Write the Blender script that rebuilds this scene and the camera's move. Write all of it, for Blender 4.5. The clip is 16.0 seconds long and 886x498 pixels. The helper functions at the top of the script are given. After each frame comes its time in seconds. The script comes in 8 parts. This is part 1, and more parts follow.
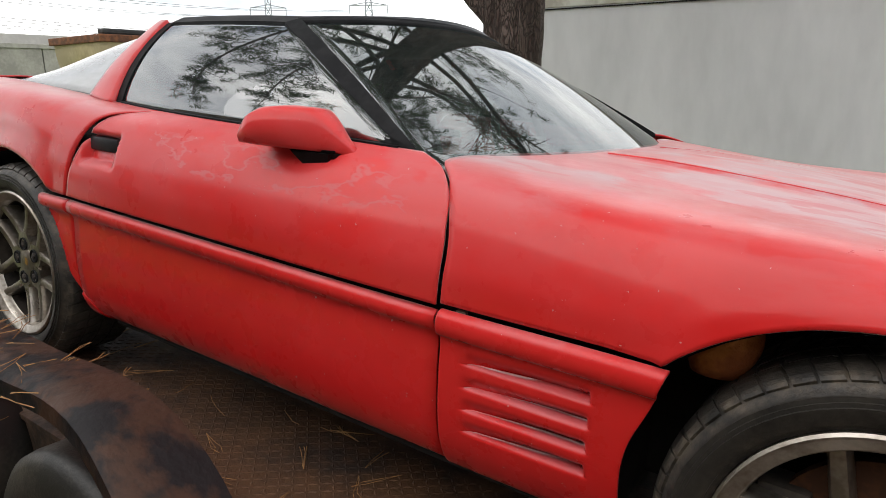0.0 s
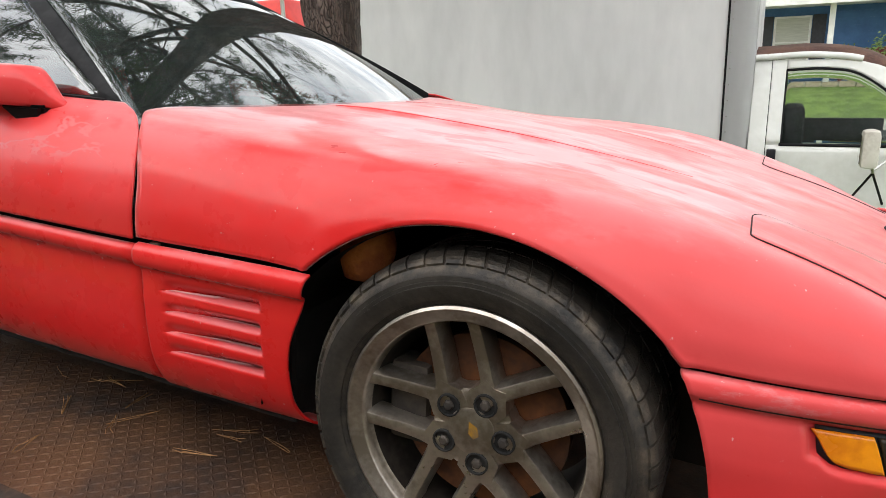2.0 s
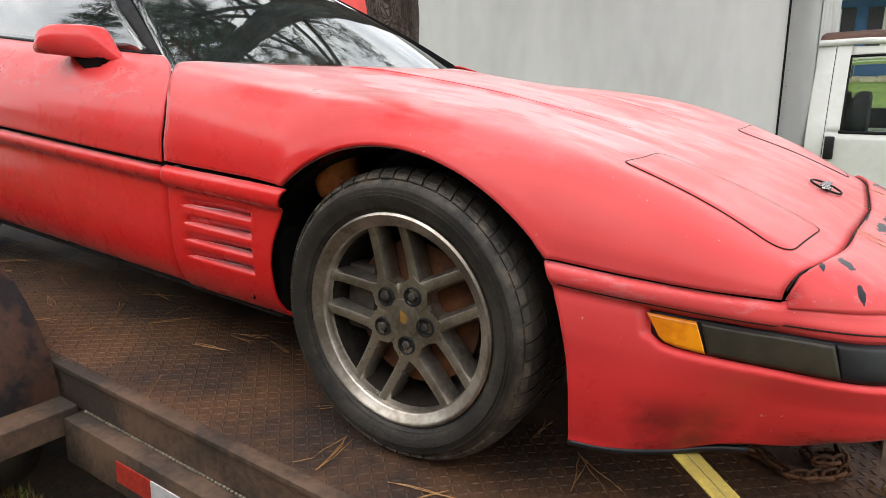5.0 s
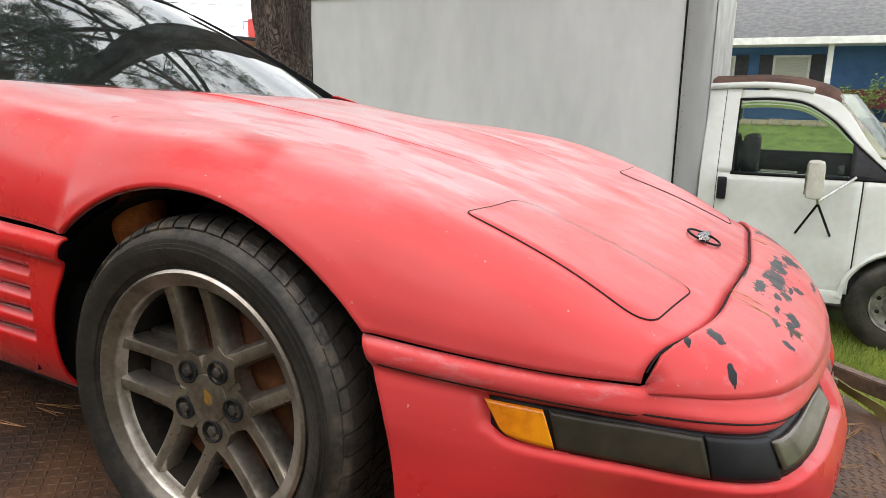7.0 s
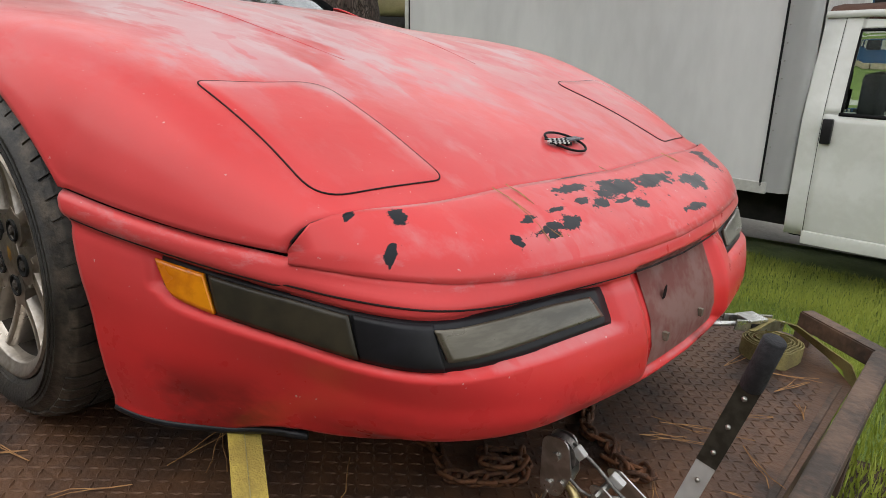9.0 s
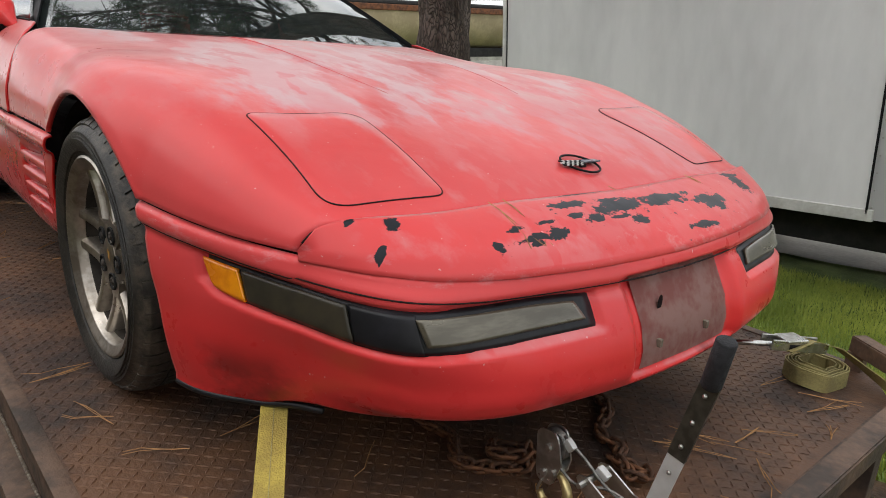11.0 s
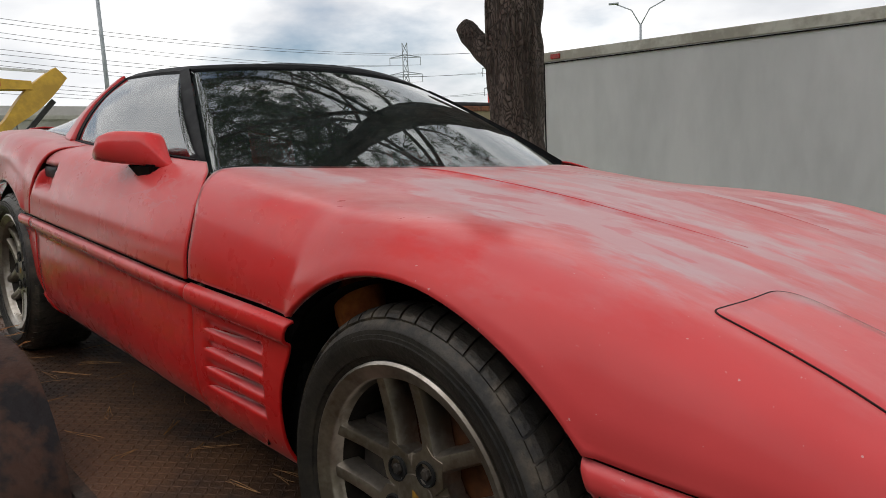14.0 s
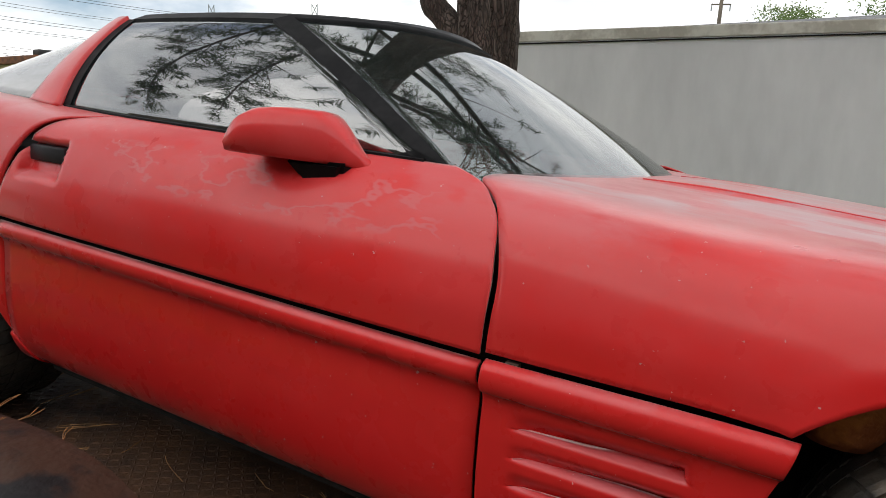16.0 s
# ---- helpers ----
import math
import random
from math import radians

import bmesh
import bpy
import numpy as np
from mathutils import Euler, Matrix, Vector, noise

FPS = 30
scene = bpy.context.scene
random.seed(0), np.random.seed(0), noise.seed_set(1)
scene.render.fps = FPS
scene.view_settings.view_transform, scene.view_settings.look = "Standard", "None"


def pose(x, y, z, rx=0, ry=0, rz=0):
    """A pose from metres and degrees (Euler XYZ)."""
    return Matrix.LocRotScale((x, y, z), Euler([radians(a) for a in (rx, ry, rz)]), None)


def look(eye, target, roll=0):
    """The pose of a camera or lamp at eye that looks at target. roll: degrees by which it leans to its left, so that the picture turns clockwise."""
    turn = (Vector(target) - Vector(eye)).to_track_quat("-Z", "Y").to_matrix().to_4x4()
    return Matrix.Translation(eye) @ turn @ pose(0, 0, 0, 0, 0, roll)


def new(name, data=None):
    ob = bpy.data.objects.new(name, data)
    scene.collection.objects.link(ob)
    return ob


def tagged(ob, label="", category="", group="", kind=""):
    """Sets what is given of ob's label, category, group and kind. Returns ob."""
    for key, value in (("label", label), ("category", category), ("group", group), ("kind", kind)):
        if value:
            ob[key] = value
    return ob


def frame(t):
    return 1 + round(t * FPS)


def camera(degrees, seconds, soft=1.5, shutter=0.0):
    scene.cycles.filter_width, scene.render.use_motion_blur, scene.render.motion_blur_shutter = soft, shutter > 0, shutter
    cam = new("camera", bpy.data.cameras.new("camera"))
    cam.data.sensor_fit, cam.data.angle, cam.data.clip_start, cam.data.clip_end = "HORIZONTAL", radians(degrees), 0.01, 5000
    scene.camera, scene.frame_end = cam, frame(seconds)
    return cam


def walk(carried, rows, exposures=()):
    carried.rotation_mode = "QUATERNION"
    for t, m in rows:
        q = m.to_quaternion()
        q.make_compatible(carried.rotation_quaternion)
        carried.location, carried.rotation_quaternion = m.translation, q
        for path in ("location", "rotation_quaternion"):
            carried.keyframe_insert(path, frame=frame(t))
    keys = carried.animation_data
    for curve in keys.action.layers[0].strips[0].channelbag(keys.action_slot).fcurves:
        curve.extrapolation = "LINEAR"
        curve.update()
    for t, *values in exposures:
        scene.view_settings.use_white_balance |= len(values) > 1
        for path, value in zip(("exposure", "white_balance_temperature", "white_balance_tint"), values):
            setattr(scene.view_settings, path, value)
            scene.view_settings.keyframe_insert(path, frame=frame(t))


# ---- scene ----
cam = camera(65.7, 16.0, soft=0.5)
PATH = [
    (0, (-0.066, -1.908, 0.978), (-1.155, -0.295, 0.518), 3.49),
    (0.5, (0.170, -1.943, 0.968), (-0.862, -0.290, 0.517), 4.99),
    (1, (0.317, -1.911, 0.945), (-0.701, -0.273, 0.416), 4.41),
    (1.5, (0.365, -1.881, 0.926), (-0.449, -0.146, 0.355), 4.26),
    (2, (0.402, -1.875, 0.944), (-0.410, -0.117, 0.441), 2.41),
    (2.5, (0.449, -1.954, 0.942), (-0.313, -0.164, 0.478), 3.38),
    (3, (0.526, -2.048, 0.933), (0.046, -0.187, 0.378), 5.37),
    (3.5, (0.685, -2.071, 0.945), (-0.138, -0.318, 0.447), 4.92),
    (3.7, (0.755, -2.038, 0.927), (-0.152, -0.346, 0.367), 5.45),
    (5.8, (0.866, -1.974, 0.887), (-0.181, -0.354, 0.359), 2.69),
    (6, (0.889, -1.953, 0.892), (-0.087, -0.291, 0.357), 3.18),
    (6.5, (0.899, -1.874, 0.891), (0.041, -0.145, 0.367), 4.61),
    (7, (0.845, -1.703, 0.890), (0.005, 0.059, 0.454), 4.95),
    (7.5, (0.951, -1.574, 0.871), (0.152, 0.183, 0.347), 5.42),
    (8, (1.226, -1.530, 0.875), (0.260, 0.118, 0.282), 7.86),
    (8.5, (1.347, -1.426, 0.860), (0.278, 0.126, 0.190), 5.61),
    (9, (1.425, -1.319, 0.835), (0.259, 0.181, 0.210), 5.68),
    (9.5, (1.572, -1.305, 0.841), (0.203, 0.001, 0.195), 5.92),
    (9.7, (1.626, -1.302, 0.846), (0.185, -0.043, 0.264), 4.17),
    (11.8, (1.685, -1.320, 0.898), (0.274, -0.023, 0.324), 3.73),
    (12, (1.674, -1.341, 0.910), (0.210, -0.105, 0.336), 4.12),
    (12.5, (1.458, -1.447, 0.930), (-0.023, -0.193, 0.447), 4.45),
    (13, (1.307, -1.558, 0.943), (-0.188, -0.277, 0.590), 5.73),
    (13.5, (1.074, -1.593, 0.926), (-0.498, -0.395, 0.619), 1.08),
    (14, (0.780, -1.574, 0.923), (-0.627, -0.189, 0.607), 1.75),
    (14.5, (0.515, -1.661, 0.903), (-0.765, -0.149, 0.629), 5.36),
    (15, (0.313, -1.786, 0.931), (-0.820, -0.190, 0.521), 5.20),
    (15.5, (-0.003, -1.790, 0.912), (-1.101, -0.151, 0.583), 4.48),
    (16, (-0.333, -1.790, 0.907), (-1.299, -0.073, 0.563), 5.32),
]
# The trailer stands with its front a little low; its deck is DECK above the ground at the car's front axle.
DECK = 0.40
UP = Vector((-0.062, -0.045, 1.0)).normalized()
RIG = Matrix.Translation((0, 0, DECK)) @ UP.rotation_difference(Vector((0, 0, 1))).to_matrix().to_4x4()
walk(cam, [(t, RIG @ look(eye, target, roll)) for t, eye, target, roll in PATH],
     [(0.0, 0.50), (0.5, 0.52), (1.5, 0.80), (2.0, 1.04), (2.5, 1.0), (3.0, 0.92), (6.5, 1.05), (7.5, 0.66), (8.5, 0.50), (9.5, 0.50), (12.0, 0.40), (12.5, 0.40), (13.0, 0.10), (14.0, -0.08), (14.5, -0.12), (15.0, -0.12), (15.5, 0.25), (16.0, 0.22)])

# ---------------------------------------------------------------- light
SUN_ELEV, SUN_TURN = 52.0, 200.0
world = bpy.data.worlds.new("sky")
scene.world = world
world.use_nodes = True
wn, wl = world.node_tree.nodes, world.node_tree.links
wn.clear()
w_out, w_bg = wn.new("ShaderNodeOutputWorld"), wn.new("ShaderNodeBackground")
w_sky = wn.new("ShaderNodeTexSky")
w_sky.sky_type, w_sky.sun_disc = "NISHITA", False
w_sky.sun_elevation, w_sky.sun_rotation = radians(SUN_ELEV), radians(SUN_TURN)
w_co, w_map = wn.new("ShaderNodeTexCoord"), wn.new("ShaderNodeMapping")
w_map.inputs["Scale"].default_value = (1.0, 1.0, 2.6)
w_noise, w_ramp = wn.new("ShaderNodeTexNoise"), wn.new("ShaderNodeValToRGB")
w_noise.inputs["Scale"].default_value, w_noise.inputs["Detail"].default_value = 2.3, 7.0
w_noise.inputs["Roughness"].default_value = 0.55
w_ramp.color_ramp.elements[0].position, w_ramp.color_ramp.elements[1].position = 0.28, 0.47
w_noise2, w_ramp2 = wn.new("ShaderNodeTexNoise"), wn.new("ShaderNodeValToRGB")
w_noise2.inputs["Scale"].default_value, w_noise2.inputs["Detail"].default_value = 3.1, 5.0
w_ramp2.color_ramp.elements[0].position, w_ramp2.color_ramp.elements[1].position = 0.35, 0.68
w_ramp2.color_ramp.elements[0].color = (7.2, 7.4, 7.8, 1)
w_ramp2.color_ramp.elements[1].color = (12.5, 12.4, 12.2, 1)
w_mix = wn.new("ShaderNodeMixRGB")
wl.new(w_co.outputs["Generated"], w_map.inputs["Vector"])
wl.new(w_map.outputs["Vector"], w_noise.inputs["Vector"])
wl.new(w_map.outputs["Vector"], w_noise2.inputs["Vector"])
wl.new(w_noise.outputs["Fac"], w_ramp.inputs["Fac"])
wl.new(w_noise2.outputs["Fac"], w_ramp2.inputs["Fac"])
wl.new(w_ramp.outputs["Color"], w_mix.inputs["Fac"])
wl.new(w_sky.outputs["Color"], w_mix.inputs["Color1"])
wl.new(w_ramp2.outputs["Color"], w_mix.inputs["Color2"])
wl.new(w_mix.outputs["Color"], w_bg.inputs["Color"])
w_bg.inputs["Strength"].default_value = 0.11
wl.new(w_bg.outputs["Background"], w_out.inputs["Surface"])
sun = new("sun", bpy.data.lights.new("sun", "SUN"))
sun.data.energy, sun.data.angle, sun.data.color = 0.7, radians(75), (1.0, 0.96, 0.9)
sun_az = radians(SUN_TURN)
sun.matrix_world = look((0, 0, 0), (-math.sin(sun_az) * math.cos(radians(SUN_ELEV)), -math.cos(sun_az) * math.cos(radians(SUN_ELEV)), -math.sin(radians(SUN_ELEV))))
scene.view_settings.exposure = 0.0


# ---------------------------------------------------------------- materials
def rgb(r, g, b):
    return (r, g, b, 1.0)


def material(name, base, dark=None, rough=0.6, metal=0.0, scale=8.0, fine=60.0, bump=0.0, bump_scale=None,
             blend=(0.4, 0.62), rough_var=0.1, stretch=(1, 1, 1), coat=0.0, spec=0.5):
    """A surface with two scales of variation in colour and gloss, and a fine relief."""
    m = bpy.data.materials.new(name)
    m.use_nodes = True
    n, l = m.node_tree.nodes, m.node_tree.links
    b = n["Principled BSDF"]
    co, mp = n.new("ShaderNodeTexCoord"), n.new("ShaderNodeMapping")
    mp.inputs["Scale"].default_value = stretch
    l.new(co.outputs["Object"], mp.inputs["Vector"])
    big, small, ramp, mix = n.new("ShaderNodeTexNoise"), n.new("ShaderNodeTexNoise"), n.new("ShaderNodeValToRGB"), n.new("ShaderNodeMixRGB")
    big.inputs["Scale"].default_value, big.inputs["Detail"].default_value = scale, 6.0
    small.inputs["Scale"].default_value, small.inputs["Detail"].default_value = fine, 4.0
    l.new(mp.outputs["Vector"], big.inputs["Vector"])
    l.new(mp.outputs["Vector"], small.inputs["Vector"])
    add = n.new("ShaderNodeMath")
    add.operation = "MULTIPLY_ADD"
    l.new(small.outputs["Fac"], add.inputs[0])
    add.inputs[1].default_value = 0.35
    l.new(big.outputs["Fac"], add.inputs[2])
    sub = n.new("ShaderNodeMath")
    sub.operation = "SUBTRACT"
    l.new(add.outputs[0], sub.inputs[0])
    sub.inputs[1].default_value = 0.175
    ramp.color_ramp.elements[0].position, ramp.color_ramp.elements[1].position = blend
    l.new(sub.outputs[0], ramp.inputs["Fac"])
    l.new(ramp.outputs["Color"], mix.inputs["Fac"])
    mix.inputs["Color1"].default_value = rgb(*(dark or [c * 0.75 for c in base]))
    mix.inputs["Color2"].default_value = rgb(*base)
    l.new(mix.outputs["Color"], b.inputs["Base Color"])
    rr = n.new("ShaderNodeMapRange")
    rr.inputs["To Min"].default_value, rr.inputs["To Max"].default_value = min(1, rough + rough_var), max(0.02, rough - rough_var)
    l.new(sub.outputs[0], rr.inputs["Value"])
    l.new(rr.outputs["Result"], b.inputs["Roughness"])
    b.inputs["Metallic"].default_value = metal
    b.inputs["Coat Weight"].default_value = coat
    b.inputs["Specular IOR Level"].default_value = spec
    if bump:
        bp, bt = n.new("ShaderNodeBump"), n.new("ShaderNodeTexNoise")
        bt.inputs["Scale"].default_value, bt.inputs["Detail"].default_value = bump_scale or fine, 5.0
        l.new(mp.outputs["Vector"], bt.inputs["Vector"])
        l.new(bt.outputs["Fac"], bp.inputs["Height"])
        bp.inputs["Strength"].default_value, bp.inputs["Distance"].default_value = bump, 0.02
        l.new(bp.outputs["Normal"], b.inputs["Normal"])
    return m


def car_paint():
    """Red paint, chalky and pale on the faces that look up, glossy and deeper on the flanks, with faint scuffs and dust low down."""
    m = bpy.data.materials.new("faded_red_paint")
    m.use_nodes = True
    n, l = m.node_tree.nodes, m.node_tree.links
    b = n["Principled BSDF"]
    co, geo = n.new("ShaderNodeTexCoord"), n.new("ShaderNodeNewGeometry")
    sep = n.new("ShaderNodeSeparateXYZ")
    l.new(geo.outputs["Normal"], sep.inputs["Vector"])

    def noise_at(scale, detail, stretch=(1, 1, 1), rough=0.55):
        mp, t = n.new("ShaderNodeMapping"), n.new("ShaderNodeTexNoise")
        mp.inputs["Scale"].default_value = stretch
        l.new(co.outputs["Object"], mp.inputs["Vector"])
        l.new(mp.outputs["Vector"], t.inputs["Vector"])
        t.inputs["Scale"].default_value, t.inputs["Detail"].default_value, t.inputs["Roughness"].default_value = scale, detail, rough
        return t.outputs["Fac"]

    def ranged(v, a, b2, lo=0.0, hi=1.0):
        r = n.new("ShaderNodeMapRange")
        r.interpolation_type = "SMOOTHSTEP"
        for k, val in (("From Min", a), ("From Max", b2), ("To Min", lo), ("To Max", hi)):
            r.inputs[k].default_value = val
        l.new(v, r.inputs["Value"])
        return r.outputs["Result"]

    def calc(op, a, b2):
        c = n.new("ShaderNodeMath")
        c.operation = op
        for i, v in enumerate((a, b2)):
            if isinstance(v, (int, float)):
                c.inputs[i].default_value = v
            else:
                l.new(v, c.inputs[i])
        return c.outputs[0]

    pos = n.new("ShaderNodeSeparateXYZ")
    l.new(co.outputs["Object"], pos.inputs["Vector"])
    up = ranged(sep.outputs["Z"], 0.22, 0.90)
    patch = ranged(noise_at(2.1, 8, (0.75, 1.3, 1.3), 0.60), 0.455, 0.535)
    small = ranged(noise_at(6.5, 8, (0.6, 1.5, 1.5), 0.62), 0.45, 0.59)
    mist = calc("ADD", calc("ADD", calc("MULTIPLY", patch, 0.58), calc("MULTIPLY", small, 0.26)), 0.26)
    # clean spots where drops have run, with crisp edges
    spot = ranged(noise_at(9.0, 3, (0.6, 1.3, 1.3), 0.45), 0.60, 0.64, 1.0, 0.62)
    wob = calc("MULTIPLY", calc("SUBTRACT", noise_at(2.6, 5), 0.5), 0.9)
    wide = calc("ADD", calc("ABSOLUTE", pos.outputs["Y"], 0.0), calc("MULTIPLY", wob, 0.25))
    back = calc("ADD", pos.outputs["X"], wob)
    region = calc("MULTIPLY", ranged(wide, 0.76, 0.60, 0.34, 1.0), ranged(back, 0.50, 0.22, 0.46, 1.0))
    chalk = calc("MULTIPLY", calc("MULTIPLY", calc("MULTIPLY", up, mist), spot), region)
    # a thin chalk film on the upper flanks
    film = calc("MULTIPLY", calc("MULTIPLY", ranged(pos.outputs["Z"], 0.50, 0.80), ranged(noise_at(3.3, 6, (1, 1, 1.4)), 0.36, 0.62)), ranged(pos.outputs["X"], 0.05, -0.55, 0.06, 0.11))
    # wandering pale tide marks under the side glass
    line = noise_at(4.2, 4, (1.0, 1.0, 2.6), 0.6)
    mark = calc("MULTIPLY", ranged(calc("ABSOLUTE", calc("SUBTRACT", line, 0.5), 0.0), 0.004, 0.036, 1.0, 0.0), 0.30)
    band = calc("MULTIPLY", ranged(pos.outputs["Z"], 0.715, 0.745), ranged(pos.outputs["Z"], 0.83, 0.815))
    band = calc("MULTIPLY", band, calc("MULTIPLY", ranged(pos.outputs["X"], -2.0, -1.9), ranged(pos.outputs["X"], -0.80, -0.9)))
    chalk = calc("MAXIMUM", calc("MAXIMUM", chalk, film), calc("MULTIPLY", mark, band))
    # rubbed rim of the rub band at the bumper's top
    rub = calc("MULTIPLY", ranged(noise_at(17, 8, (0.5, 0.7, 1.5), 0.72), 0.44, 0.74), calc("MULTIPLY", ranged(pos.outputs["Z"], 0.475, 0.49), ranged(pos.outputs["Z"], 0.545, 0.53)))
    rub = calc("MULTIPLY", calc("MULTIPLY", rub, ranged(pos.outputs["X"], 0.30, 0.36)), 0.55)
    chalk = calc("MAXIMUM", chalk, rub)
    # an even pale veil over the front: reflected sky put into the colour
    sky_veil = calc("MULTIPLY", ranged(back, -0.35, 0.35, 0.0, 0.145), ranged(noise_at(1.3, 5), 0.3, 0.7, 0.6, 1.2))
    chalk = calc("MAXIMUM", chalk, calc("MULTIPLY", sky_veil, ranged(pos.outputs["Z"], 0.30, 0.52, 0.35, 1.0)))
    tone = n.new("ShaderNodeMixRGB")
    tone.inputs["Color1"].default_value, tone.inputs["Color2"].default_value = rgb(0.60, 0.012, 0.012), rgb(0.71, 0.022, 0.021)
    l.new(ranged(noise_at(1.7, 4), 0.35, 0.65), tone.inputs["Fac"])
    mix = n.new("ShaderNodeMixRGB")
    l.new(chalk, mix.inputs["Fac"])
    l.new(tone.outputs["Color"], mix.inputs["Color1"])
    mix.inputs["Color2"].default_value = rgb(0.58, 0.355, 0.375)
    # small pale specks
    speck = calc("MULTIPLY", ranged(noise_at(95.0, 2), 0.735, 0.765), 0.7)
    mix2 = n.new("ShaderNodeMixRGB")
    l.new(speck, mix2.inputs["Fac"])
    l.new(mix.outputs["Color"], mix2.inputs["Color1"])
    mix2.inputs["Color2"].default_value = rgb(0.66, 0.44, 0.42)
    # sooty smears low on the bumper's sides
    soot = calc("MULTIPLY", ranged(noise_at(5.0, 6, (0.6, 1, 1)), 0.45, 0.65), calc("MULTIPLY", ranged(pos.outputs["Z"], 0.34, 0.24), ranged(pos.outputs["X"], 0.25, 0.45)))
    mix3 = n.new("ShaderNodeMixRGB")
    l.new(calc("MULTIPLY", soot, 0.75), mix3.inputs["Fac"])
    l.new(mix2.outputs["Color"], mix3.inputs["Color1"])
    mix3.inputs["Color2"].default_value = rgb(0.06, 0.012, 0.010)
    l.new(mix3.outputs["Color"], b.inputs["Base Color"])
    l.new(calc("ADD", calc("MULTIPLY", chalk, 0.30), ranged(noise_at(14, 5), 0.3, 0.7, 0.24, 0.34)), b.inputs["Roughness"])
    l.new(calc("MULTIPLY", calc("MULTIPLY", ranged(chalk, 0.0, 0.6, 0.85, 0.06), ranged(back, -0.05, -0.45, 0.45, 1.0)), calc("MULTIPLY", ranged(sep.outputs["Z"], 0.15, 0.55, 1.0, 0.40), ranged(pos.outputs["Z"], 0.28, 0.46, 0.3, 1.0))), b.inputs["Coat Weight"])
    b.inputs["Coat Roughness"].default_value = 0.15
    b.inputs["Specular IOR Level"].default_value = 0.16
    # placed sheen on rear flanks and tops stands in for reflected sky
    sky_sheen = calc("MULTIPLY", ranged(back, 0.02, -0.12, 0.05, 0.70), ranged(pos.outputs["Z"], 0.52, 0.70, 0.08, 1.0))
    sky_sheen = calc("MULTIPLY", sky_sheen, ranged(noise_at(3.0, 7, (1, 1, 1.3), 0.62), 0.34, 0.60, 0.45, 1.0))
    top_sheen = calc("MULTIPLY", calc("MULTIPLY", up, ranged(noise_at(2.6, 7, (0.7, 1.2, 1.2), 0.6), 0.36, 0.58, 0.35, 1.0)), 0.60)
    l.new(calc("MAXIMUM", calc("MAXIMUM", sky_sheen, top_sheen), calc("MULTIPLY", chalk, 0.8)), b.inputs["Sheen Weight"])
    b.inputs["Sheen Roughness"].default_value = 0.27
    b.inputs["Sheen Tint"].default_value = rgb(1.0, 0.88, 0.85)
    bp = n.new("ShaderNodeBump")
    bp.inputs["Strength"].default_value, bp.inputs["Distance"].default_value = 0.05, 0.01
    l.new(noise_at(26, 4), bp.inputs["Height"])
    l.new(bp.outputs["Normal"], b.inputs["Normal"])
    return m


def glass(name, tint, rough=0.02, ior=1.5, trans=1.0, dust=0.0):
    m = bpy.data.materials.new(name)
    m.use_nodes = True
    n, l = m.node_tree.nodes, m.node_tree.links
    b = n["Principled BSDF"]
    b.inputs["Base Color"].default_value = rgb(*tint)
    b.inputs["Roughness"].default_value, b.inputs["IOR"].default_value = rough, ior
    b.inputs["Transmission Weight"].default_value = trans
    if dust:
        t, r = n.new("ShaderNodeTexNoise"), n.new("ShaderNodeMapRange")
        t.inputs["Scale"].default_value, t.inputs["Detail"].default_value = 9.0, 6.0
        r.inputs["From Min"].default_value, r.inputs["From Max"].default_value = 0.35, 0.75
        r.inputs["To Min"].default_value, r.inputs["To Max"].default_value = trans, trans - dust
        l.new(t.outputs["Fac"], r.inputs["Value"])
        l.new(r.outputs["Result"], b.inputs["Transmission Weight"])
    return m


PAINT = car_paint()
BLACK_TRIM = material("black_trim", (0.009, 0.009, 0.010), (0.004, 0.004, 0.005), 0.6, scale=14, spec=0.18)
BLACK_PLASTIC = material("black_plastic", (0.013, 0.013, 0.017), (0.007, 0.007, 0.009), 0.42, scale=20, spec=0.35)
ROOF_BLACK = material("black_roof_paint", (0.05, 0.052, 0.056), (0.015, 0.016, 0.018), 0.32, scale=5, rough_var=0.12)
RUBBER = material("tyre_rubber", (0.058, 0.050, 0.041), (0.016, 0.0145, 0.0125), 0.47, scale=5, rough_var=0.14, fine=90, bump=0.07, bump_scale=160)


